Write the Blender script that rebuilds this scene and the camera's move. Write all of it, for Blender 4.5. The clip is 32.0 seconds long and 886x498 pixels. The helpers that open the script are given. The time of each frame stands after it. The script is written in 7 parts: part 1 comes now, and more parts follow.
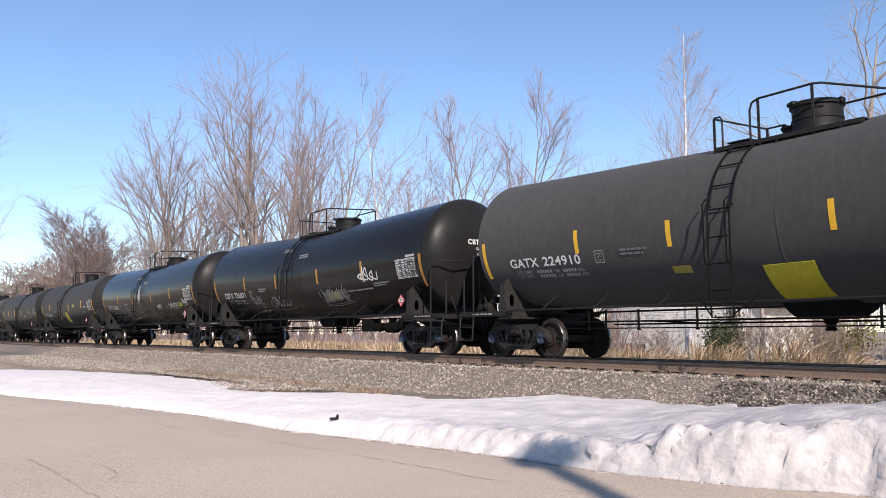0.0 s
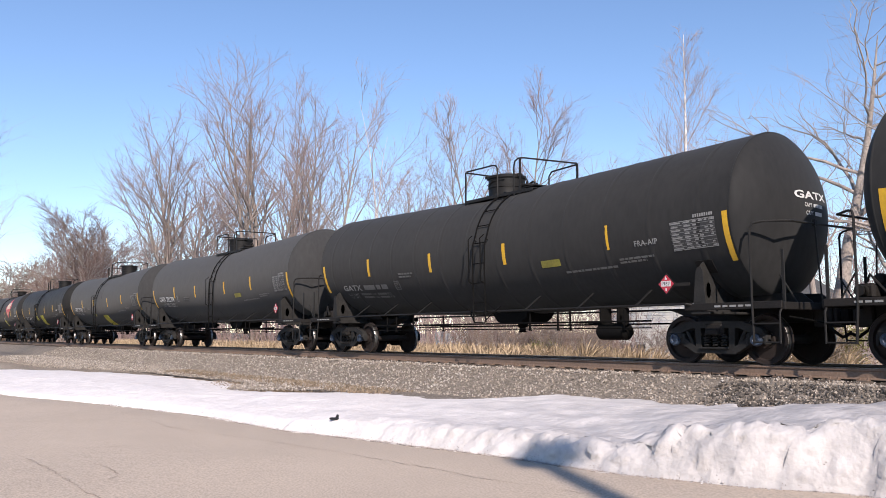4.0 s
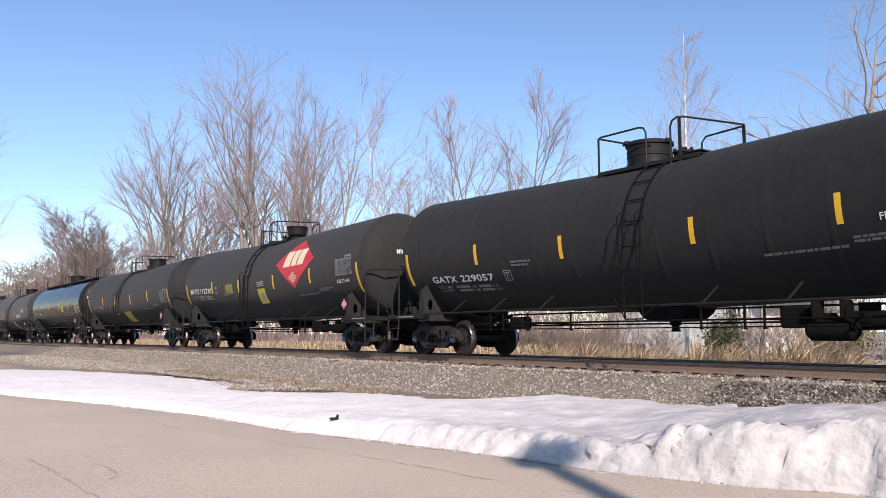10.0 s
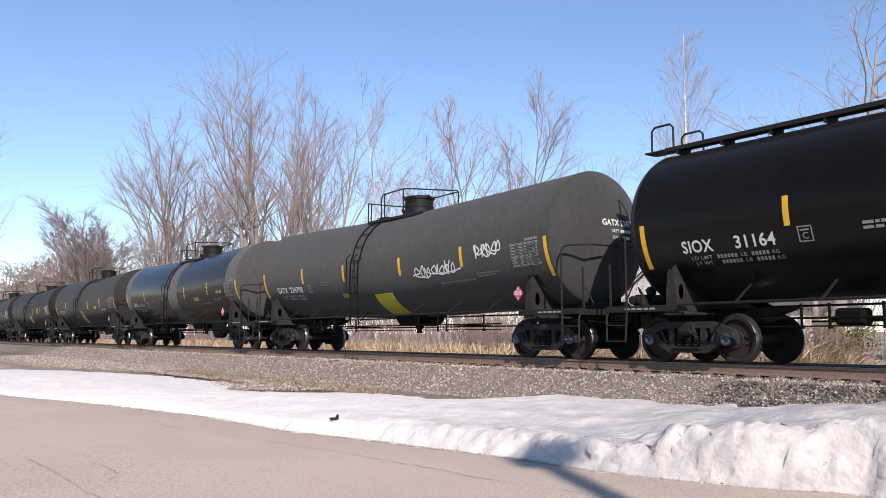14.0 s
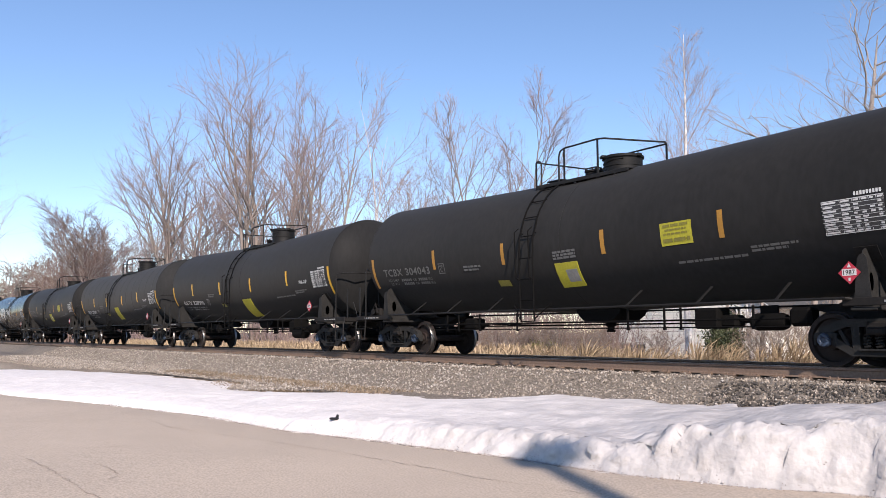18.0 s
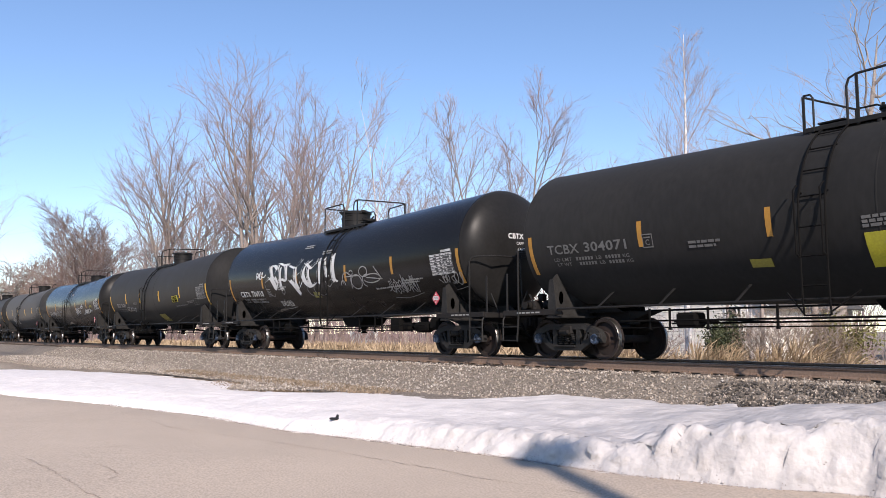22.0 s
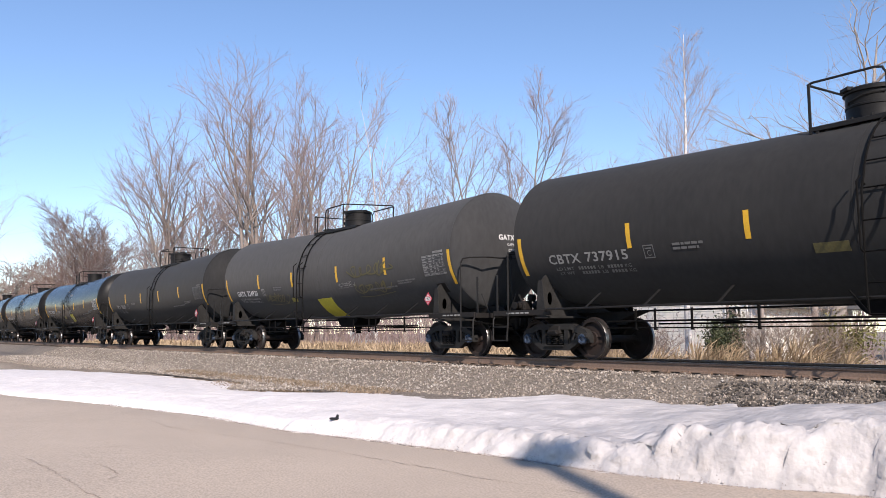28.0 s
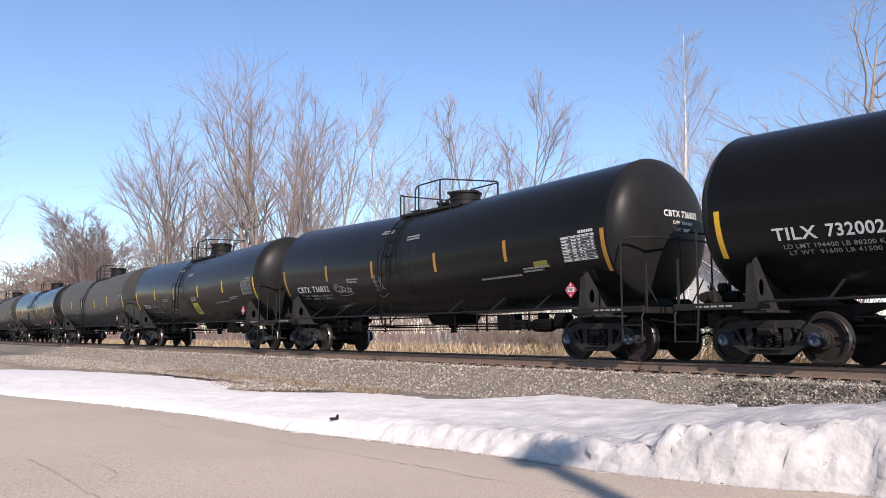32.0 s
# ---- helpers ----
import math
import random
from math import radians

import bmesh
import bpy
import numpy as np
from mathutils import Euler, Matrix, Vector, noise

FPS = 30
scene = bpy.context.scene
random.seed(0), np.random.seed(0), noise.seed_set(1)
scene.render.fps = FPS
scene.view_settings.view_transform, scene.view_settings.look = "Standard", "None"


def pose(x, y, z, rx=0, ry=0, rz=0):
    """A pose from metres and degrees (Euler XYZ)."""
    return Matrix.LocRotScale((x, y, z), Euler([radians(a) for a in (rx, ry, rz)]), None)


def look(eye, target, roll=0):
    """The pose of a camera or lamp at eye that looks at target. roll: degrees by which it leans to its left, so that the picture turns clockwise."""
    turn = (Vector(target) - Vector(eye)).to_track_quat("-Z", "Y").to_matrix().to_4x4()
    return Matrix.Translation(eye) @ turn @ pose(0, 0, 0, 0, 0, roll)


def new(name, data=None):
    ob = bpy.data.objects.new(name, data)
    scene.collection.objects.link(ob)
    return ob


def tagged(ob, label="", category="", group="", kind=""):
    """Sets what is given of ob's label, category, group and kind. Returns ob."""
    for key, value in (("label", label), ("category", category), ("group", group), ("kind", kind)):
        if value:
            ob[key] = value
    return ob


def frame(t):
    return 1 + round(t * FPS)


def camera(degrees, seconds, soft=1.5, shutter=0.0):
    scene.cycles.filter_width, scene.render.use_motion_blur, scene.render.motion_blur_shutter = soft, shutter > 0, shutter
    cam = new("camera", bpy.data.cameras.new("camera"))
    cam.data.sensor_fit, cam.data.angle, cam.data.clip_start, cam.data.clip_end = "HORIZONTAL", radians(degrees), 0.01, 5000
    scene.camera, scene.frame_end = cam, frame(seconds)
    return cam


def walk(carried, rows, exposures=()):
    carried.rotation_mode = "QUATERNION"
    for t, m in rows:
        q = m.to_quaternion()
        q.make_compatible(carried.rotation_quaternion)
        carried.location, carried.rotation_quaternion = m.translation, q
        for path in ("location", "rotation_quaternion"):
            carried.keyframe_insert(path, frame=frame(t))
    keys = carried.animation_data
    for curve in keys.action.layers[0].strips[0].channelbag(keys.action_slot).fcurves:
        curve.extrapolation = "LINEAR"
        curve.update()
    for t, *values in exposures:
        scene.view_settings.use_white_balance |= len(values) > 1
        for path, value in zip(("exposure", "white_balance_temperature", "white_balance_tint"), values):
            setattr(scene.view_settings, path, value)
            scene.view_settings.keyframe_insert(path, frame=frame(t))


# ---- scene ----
from functools import lru_cache

# World: x runs along the track to the right, y away from the camera, z = 0 on top of the rails.
PITCH, FIRST = 17.977, -8.337          # car spacing, and the first car's middle at 0 s
SPEEDS = ((0.0, 15.932), (4.0, 15.883), (8.0, 15.77), (12.0, 15.58), (16.0, 15.423), (20.0, 15.237), (24.0, 14.884), (28.0, 14.902), (32.0, 14.761))


def travelled(t):
    """Metres rolled by the train since 0 s."""
    total = 0.0
    for (a, va), (b, vb) in zip(SPEEDS, SPEEDS[1:]):
        if t <= a:
            break
        e = min(t, b)
        ve = va + (vb - va) * (e - a) / (b - a)
        total += (va + ve) / 2 * (e - a)
    return total


# ---- camera ----
cam = camera(56.06, 32.0, soft=0.85)
YAW, TILT = radians(53.88), radians(5.78)
EYE = Vector((0.0, -14.404, 0.599))
AHEAD = Vector((-math.sin(YAW) * math.cos(TILT), math.cos(YAW) * math.cos(TILT), math.sin(TILT)))
STAND = look(EYE, EYE + AHEAD * 10, -0.26)
walk(cam, [(0.0, STAND), (32.0, STAND)], exposures=[(0.0, 0.52, 6080, 16), (32.0, 0.52, 6080, 16)])

# ---- world and sun ----
SUN_AZ, SUN_EL = radians(-25.5), radians(32.0)     # azimuth from +x towards +y
to_sun = Vector((math.cos(SUN_AZ) * math.cos(SUN_EL), math.sin(SUN_AZ) * math.cos(SUN_EL), math.sin(SUN_EL)))
world = bpy.data.worlds.new("sky")
scene.world = world
world.use_nodes = True
wn = world.node_tree
sky = wn.nodes.new("ShaderNodeTexSky")
sky.sky_type, sky.sun_disc = "NISHITA", False
sky.sun_elevation, sky.sun_rotation = SUN_EL, math.pi / 2 - SUN_AZ
sky.air_density, sky.dust_density, sky.ozone_density, sky.altitude = 1.0, 0.0, 2.4, 200
wn.links.new(sky.outputs[0], wn.nodes["Background"].inputs[0])
wn.nodes["Background"].inputs[1].default_value = 0.112
sun = new("sun", bpy.data.lights.new("sun", "SUN"))
sun.data.energy, sun.data.angle, sun.data.color = 4.75, radians(0.53), (1.0, 0.87, 0.715)
sun.matrix_world = look(to_sun * 50, (0, 0, 0))


# ---- materials ----
def material(name, colour, rough=0.6, metal=0.0, second=None, scale=2.0, amount=0.5, grain=40.0, grain_amount=0.15, bump=0.0, bump_scale=60.0, coat=0.0, per_object=0.0, stretch=None, rough_var=0.1, per_island=0.0, spec=0.5):
    """Two colours mixed by a coarse noise, fine grain over it, and a bump."""
    m = bpy.data.materials.new(name)
    m.use_nodes = True
    nt = m.node_tree
    n, l = nt.nodes, nt.links
    b = n["Principled BSDF"]
    tc = n.new("ShaderNodeTexCoord")
    mp = n.new("ShaderNodeMapping")
    l.new(tc.outputs["Object"], mp.inputs[0])
    if stretch:
        mp.inputs["Scale"].default_value = stretch
    big = n.new("ShaderNodeTexNoise")
    big.inputs["Scale"].default_value, big.inputs["Detail"].default_value, big.inputs["Roughness"].default_value = scale, 6, 0.6
    l.new(mp.outputs[0], big.inputs["Vector"])
    fine = n.new("ShaderNodeTexNoise")
    fine.inputs["Scale"].default_value, fine.inputs["Detail"].default_value = grain, 4
    l.new(mp.outputs[0], fine.inputs["Vector"])
    ramp = n.new("ShaderNodeValToRGB")
    ramp.color_ramp.elements[0].position, ramp.color_ramp.elements[1].position = 0.5 - 0.25, 0.5 + 0.25
    l.new(big.outputs[0], ramp.inputs[0])
    mix = n.new("ShaderNodeMix")
    mix.data_type = "RGBA"
    second = second or tuple(c * 0.6 for c in colour)
    mix.inputs[6].default_value = (*colour, 1)
    mix.inputs[7].default_value = tuple(c0 + (c1 - c0) * amount for c0, c1 in zip(colour, second)) + (1,)
    l.new(ramp.outputs[0], mix.inputs[0])
    hsv = n.new("ShaderNodeHueSaturation")
    l.new(mix.outputs[2], hsv.inputs["Color"])
    mr = n.new("ShaderNodeMapRange")
    mr.inputs[1].default_value, mr.inputs[2].default_value = 0.3, 0.7
    mr.inputs[3].default_value, mr.inputs[4].default_value = 1 - grain_amount, 1 + grain_amount
    l.new(fine.outputs[0], mr.inputs[0])
    last = mr.outputs[0]
    for node, out, spread in (("ShaderNodeObjectInfo", "Random", per_object), ("ShaderNodeNewGeometry", "Random Per Island", per_island)):
        if spread:
            info = n.new(node)
            m2 = n.new("ShaderNodeMapRange")
            m2.inputs[3].default_value, m2.inputs[4].default_value = 1 - spread, 1 + spread
            l.new(info.outputs[out], m2.inputs[0])
            mul = n.new("ShaderNodeMath")
            mul.operation = "MULTIPLY"
            l.new(last, mul.inputs[0]), l.new(m2.outputs[0], mul.inputs[1])
            last = mul.outputs[0]
    l.new(last, hsv.inputs["Value"])
    l.new(hsv.outputs[0], b.inputs["Base Color"])
    mrr = n.new("ShaderNodeMapRange")
    mrr.inputs[3].default_value, mrr.inputs[4].default_value = max(0.02, rough - rough_var), min(1, rough + rough_var)
    l.new(big.outputs[0], mrr.inputs[0])
    l.new(mrr.outputs[0], b.inputs["Roughness"])
    b.inputs["Metallic"].default_value = metal
    b.inputs["Coat Weight"].default_value = coat
    b.inputs["Specular IOR Level"].default_value = spec
    if bump:
        bt = n.new("ShaderNodeTexNoise")
        bt.inputs["Scale"].default_value, bt.inputs["Detail"].default_value = bump_scale, 5
        l.new(mp.outputs[0], bt.inputs["Vector"])
        bn = n.new("ShaderNodeBump")
        bn.inputs["Strength"].default_value, bn.inputs["Distance"].default_value = bump, 0.02
        l.new(bt.outputs[0], bn.inputs["Height"])
        l.new(bn.outputs[0], b.inputs["Normal"])
    return m


PAINT = {
    "grey": material("weathered_grey_black_paint", (0.0440, 0.0442, 0.0446), 0.66, 0, (0.058, 0.0575, 0.0570), 0.7, 0.6, 9, 0.10, 0.08, 3, stretch=(1, 1, 0.35), spec=0.1),
    "jacket": material("dark_grey_jacket_paint", (0.0245, 0.0247, 0.0250), 0.64, 0, (0.0355, 0.0352, 0.0348), 0.7, 0.6, 9, 0.10, 0.08, 3, stretch=(1, 1, 0.35), spec=0.1),
    "light": material("faded_grey_paint", (0.061, 0.0612, 0.0615), 0.7, 0, (0.082, 0.0815, 0.080), 0.7, 0.6, 9, 0.1, 0.08, 3, stretch=(1, 1, 0.35), spec=0.1),
    "black": material("dull_black_paint", (0.0252, 0.0251, 0.0250), 0.64, 0, (0.0350, 0.0344, 0.0336), 0.8, 0.6, 10, 0.12, 0.08, 3, stretch=(1, 1, 0.35), spec=0.1),
    "deep": material("plain_black_paint", (0.0165, 0.0165, 0.0166), 0.6, 0, (0.0245, 0.0241, 0.0236), 0.8, 0.6, 10, 0.12, 0.08, 3, stretch=(1, 1, 0.35), spec=0.1),
    "gloss": material("glossy_black_paint", (0.0046, 0.0045, 0.0045), 0.25, 0, (0.0080, 0.0077, 0.0074), 0.8, 0.6, 10, 0.12, 0.05, 1.5, coat=0.0, stretch=(1, 1, 0.35), rough_var=0.07, spec=0.13),
    "dull_head": material("dull_black_head_paint", (0.0125, 0.0122, 0.0119), 0.4, 0, (0.0215, 0.0207, 0.0198), 0.8, 0.7, 12, 0.12, 0.05, 6, spec=0.12),
}
for paint in PAINT.values():        # slight sheen and rough diffuse, paler at grazing angles
    bsdf = paint.node_tree.nodes["Principled BSDF"]
    bsdf.inputs["Sheen Weight"].default_value, bsdf.inputs["Sheen Roughness"].default_value = 0.03, 0.4
    bsdf.inputs["Diffuse Roughness"].default_value = 1.0
    bsdf.inputs["Sheen Tint"].default_value = (0.9, 0.86, 0.8, 1)
M_FRAME = material("sooty_underframe_steel", (0.0090, 0.0085, 0.0080), 0.75, 0.0, (0.0225, 0.0190, 0.0168), 3, 0.7, 30, 0.2, 0.2, 25, spec=0.2)
M_DARK = material("black_brake_gear", (0.0030, 0.0029, 0.0028), 0.85, 0.0, (0.0075, 0.0068, 0.0062), 4, 0.6, 30, 0.2, spec=0.12)
M_CAST = material("dusty_cast_steel", (0.0112, 0.0110, 0.0107), 0.8, 0.0, (0.034, 0.0325, 0.0305), 4, 0.8, 40, 0.2, 0.25, 30, spec=0.2)
M_RAILING = material("grey_black_pipe_paint", (0.0105, 0.0101, 0.0098), 0.6, 0, (0.021, 0.0198, 0.0183), 4, 0.6, 30, 0.15, spec=0.2)
M_TOP = material("black_valve_bonnet_paint", (0.0075, 0.0073, 0.0071), 0.6, 0, (0.0145, 0.0135, 0.0125), 4, 0.6, 30, 0.15, spec=0.2)
M_AMBER = material("grimy_amber_strip", (0.36, 0.178, 0.018), 0.5, 0, (0.25, 0.125, 0.02), 3, 0.7, 30, 0.1)
M_WHEEL = material("rusty_wheel_plate", (0.020, 0.010, 0.0068), 0.85, 0.0, (0.0045, 0.0036, 0.0031), 3, 0.9, 30, 0.2)
M_TREAD = material("bright_rolled_steel", (0.3, 0.29, 0.28), 0.38, 1.0, (0.2, 0.19, 0.18), 6, 0.5)
M_CAP = material("blue_bearing_cap", (0.042, 0.066, 0.112), 0.5, 0.1, (0.012, 0.016, 0.023), 9, 0.9)
M_YELLOW = material("yellow_reflective_strip", (0.6, 0.345, 0.0112), 0.45, 0, (0.465, 0.27, 0.015), 3, 0.6, 30, 0.08)
M_PATCH = material("yellow_green_patch", (0.4125, 0.375, 0.015), 0.5, 0, (0.3, 0.2775, 0.0225), 3, 0.7, 25, 0.12)
M_OLIVE = material("dirty_yellow_label", (0.225, 0.2025, 0.0225), 0.55, 0, (0.12, 0.1087, 0.0225), 4, 0.8, 25, 0.15)
M_DULLOLIVE = material("faint_yellow_spray", (0.098, 0.084, 0.018), 0.6, 0, (0.048, 0.043, 0.018), 2.5, 0.9, 25, 0.2)
M_WHITE = material("white_stencil_paint", (0.585, 0.585, 0.57), 0.6, 0, (0.45, 0.4425, 0.42), 3, 0.6, 30, 0.1)
M_FADED = material("faded_stencil_paint", (0.2475, 0.2438, 0.2325), 0.65, 0, (0.15, 0.15, 0.1425), 4, 0.7, 30, 0.15)
M_DIM = material("dim_stencil_paint", (0.12, 0.1177, 0.1125), 0.7, 0, (0.075, 0.075, 0.0713), 4, 0.7, 30, 0.15)
M_CREAM = material("cream_paint", (0.645, 0.555, 0.375), 0.55, 0, (0.6, 0.51, 0.3375), 4, 0.5)
M_RED = material("red_emblem_paint", (0.465, 0.0188, 0.0225), 0.5, 0, (0.375, 0.0225, 0.0225), 2, 0.6, 20, 0.08)
M_PLACARD = material("red_placard", (0.4125, 0.0225, 0.045), 0.45, 0, (0.3375, 0.0225, 0.0375), 3, 0.5)
M_PANEL = material("dark_stencil_panel", (0.032, 0.032, 0.0328), 0.6)
M_RAIL = material("brown_rail_steel", (0.2025, 0.1387, 0.1013), 0.75, 0.1, (0.135, 0.0938, 0.0675), 3, 0.7, 25, 0.2)
M_TIE = material("weathered_timber", (0.0825, 0.0638, 0.0488), 0.9, 0, (0.0525, 0.0413, 0.0338), 3, 0.7, 18, 0.25, 0.4, 20, per_object=0.25, stretch=(6, 0.7, 1))
M_STONE = material("ballast_stone", (0.30, 0.256, 0.210), 0.9, 0, (0.165, 0.142, 0.116), 5, 0.7, 30, 0.15, per_island=0.55)
M_DARKSTONE = material("dark_ballast_stone", (0.075, 0.0638, 0.0525), 0.7, 0, (0.045, 0.0375, 0.0315), 5, 0.7, per_island=0.5)
M_PALESTONE = material("pale_limestone", (0.44, 0.400, 0.355), 0.85, 0, (0.30, 0.268, 0.234), 8, 0.6, per_island=0.3)
M_GRIT = material("road_grit", (0.15, 0.12, 0.0975), 0.95, 0, (0.0825, 0.0675, 0.0562), 20, 0.7, per_island=0.6)
M_BED = material("ballast_bed", (0.205, 0.171, 0.136), 0.95, 0, (0.12, 0.101, 0.08), 0.8, 0.6, 22, 0.55, 0.9, 28)
M_ROAD = material("worn_asphalt", (0.50, 0.408, 0.315), 0.9, 0, (0.41, 0.334, 0.26), 0.5, 0.8, 45, 0.25, 0.35, 90)
M_CRACK = material("tar_filled_crack", (0.345, 0.280, 0.218), 0.9)
M_SNOW = material("old_snow", (0.78, 0.725, 0.685), 0.75, 0, (0.60, 0.56, 0.53), 2.6, 0.8, 34, 0.06, 0.7, 11)
for node in M_SNOW.node_tree.nodes:      # deeper pits than other surfaces
    if node.type == "BUMP":
        node.inputs["Distance"].default_value = 0.032


def grime_and_shade(m, x_clean, x_dark, colour, second):
    """Grey grit patches and painted-in shade of the rough ploughed heap, stronger towards it."""
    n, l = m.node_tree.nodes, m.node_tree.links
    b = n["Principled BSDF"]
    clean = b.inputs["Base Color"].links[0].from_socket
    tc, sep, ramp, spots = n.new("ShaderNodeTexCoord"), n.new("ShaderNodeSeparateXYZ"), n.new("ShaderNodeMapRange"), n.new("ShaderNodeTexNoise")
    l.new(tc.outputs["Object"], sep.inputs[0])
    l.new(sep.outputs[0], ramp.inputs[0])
    ramp.inputs[1].default_value, ramp.inputs[2].default_value = x_clean, x_dark
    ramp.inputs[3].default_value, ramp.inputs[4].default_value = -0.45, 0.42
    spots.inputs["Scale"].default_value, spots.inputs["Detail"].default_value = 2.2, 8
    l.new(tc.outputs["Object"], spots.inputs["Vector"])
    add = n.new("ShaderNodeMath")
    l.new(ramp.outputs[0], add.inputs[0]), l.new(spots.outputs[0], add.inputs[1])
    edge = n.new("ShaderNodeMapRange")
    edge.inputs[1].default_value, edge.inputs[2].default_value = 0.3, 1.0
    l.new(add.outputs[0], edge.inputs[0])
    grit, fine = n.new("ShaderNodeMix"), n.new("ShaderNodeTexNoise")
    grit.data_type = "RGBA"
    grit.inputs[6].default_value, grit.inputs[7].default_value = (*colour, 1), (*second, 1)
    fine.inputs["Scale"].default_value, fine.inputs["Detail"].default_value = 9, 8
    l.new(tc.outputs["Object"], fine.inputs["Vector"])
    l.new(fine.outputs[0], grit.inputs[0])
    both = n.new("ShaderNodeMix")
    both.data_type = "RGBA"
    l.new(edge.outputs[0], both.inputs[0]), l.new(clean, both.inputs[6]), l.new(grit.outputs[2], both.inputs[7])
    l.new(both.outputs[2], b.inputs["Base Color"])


# greyer towards +x: part grit, part the lumps' self-shadow put into the colour
grime_and_shade(M_SNOW, -15.0, -6.0, (0.50, 0.475, 0.465), (0.27, 0.255, 0.25))
M_GRIMY = material("gritty_brown_snow", (0.37, 0.325, 0.295), 0.85, 0, (0.22, 0.185, 0.165), 6.0, 0.7, 40, 0.2, 0.6, 22)
M_SOIL = material("dead_grass_ground", (0.33, 0.268, 0.20), 0.95, 0, (0.21, 0.172, 0.13), 0.25, 0.7, 9, 0.3, 0.5, 12)
M_GRASS = material("dry_straw_grass", (0.3, 0.2325, 0.1613), 0.85, 0, (0.1875, 0.1462, 0.105), 1.2, 0.7, 5, 0.15, per_island=0.35)
M_STRAW = material("golden_dry_grass", (0.40, 0.305, 0.195), 0.85, 0, (0.27, 0.20, 0.13), 1.5, 0.7, 5, 0.15, per_island=0.4)
M_WEED = material("dead_brown_weeds", (0.225, 0.1688, 0.1125), 0.9, 0, (0.1425, 0.1087, 0.075), 1.2, 0.7, 5, 0.15, per_island=0.4)
M_GREENBUSH = material("yellow_green_leaf", (0.1275, 0.1275, 0.0375), 0.7, 0, (0.1875, 0.1575, 0.06), 1.5, 0.7, per_island=0.4)
M_CREAMWALL = material("cream_clapboard", (0.3525, 0.3225, 0.2625), 0.65, 0, (0.3, 0.2775, 0.225), 1, 0.6, 10, 0.06)
M_BARK = material("grey_brown_bark", (0.345, 0.290, 0.252), 0.9, 0, (0.10, 0.088, 0.080), 0.9, 0.7, 14, 0.25, 0.5, 16, stretch=(3, 3, 0.6))
M_BARKTAN = material("tan_bark", (0.40, 0.348, 0.305), 0.9, 0, (0.13, 0.112, 0.098), 0.9, 0.7, 14, 0.25)
M_BIRCH = material("pale_bark", (0.72, 0.69, 0.66), 0.8, 0, (0.38, 0.35, 0.32), 2.2, 0.8, 10, 0.2, 0.3, 14)
M_TWIG = material("twig_bark", (0.315, 0.232, 0.220), 0.9, 0, (0.205, 0.150, 0.142), 0.6, 0.7, 5, 0.1)
M_TWIGTAN = material("tan_twig", (0.27, 0.195, 0.145), 0.9, 0, (0.19, 0.14, 0.108), 0.5, 0.7, 5, 0.1)
M_RUSSET = material("russet_twig", (0.20, 0.140, 0.125), 0.9, 0, (0.125, 0.086, 0.076), 0.4, 0.7, 5, 0.1)
M_PALE = material("pale_twig", (0.365, 0.308, 0.298), 0.9, 0, (0.245, 0.205, 0.198), 0.6, 0.7, 5, 0.1)
M_SIDING = material("white_clapboard", (0.76, 0.73, 0.66), 0.6, 0, (0.66, 0.63, 0.57), 1, 0.6, 10, 0.06)
M_ROOF = material("grey_shingle", (0.075, 0.0735, 0.0713), 0.9, 0, (0.0525, 0.051, 0.0488), 2, 0.7, 15, 0.25, 0.4, 20)
M_GLASS = material("dark_window_glass", (0.02, 0.025, 0.03), 0.06)
M_TRIM = material("white_trim", (0.6, 0.6, 0.585), 0.5)
M_SHED = material("white_sheet_metal", (0.54, 0.5325, 0.525), 0.5, 0, (0.45, 0.435, 0.4125), 0.6, 0.6, 8, 0.1, stretch=(4, 4, 0.3))
M_EVERGREEN = material("dark_evergreen_leaf", (0.0338, 0.0488, 0.0188), 0.7, 0, (0.0675, 0.0638, 0.0225), 0.7, 0.7, per_island=0.4)
M_POLE = material("treated_pole_wood", (0.12, 0.09, 0.0675), 0.9, 0, (0.0825, 0.0638, 0.0488), 2, 0.6, stretch=(3, 3, 0.3))
M_BIRD = material("black_rubber_scrap", (0.009, 0.009, 0.0097), 0.6)


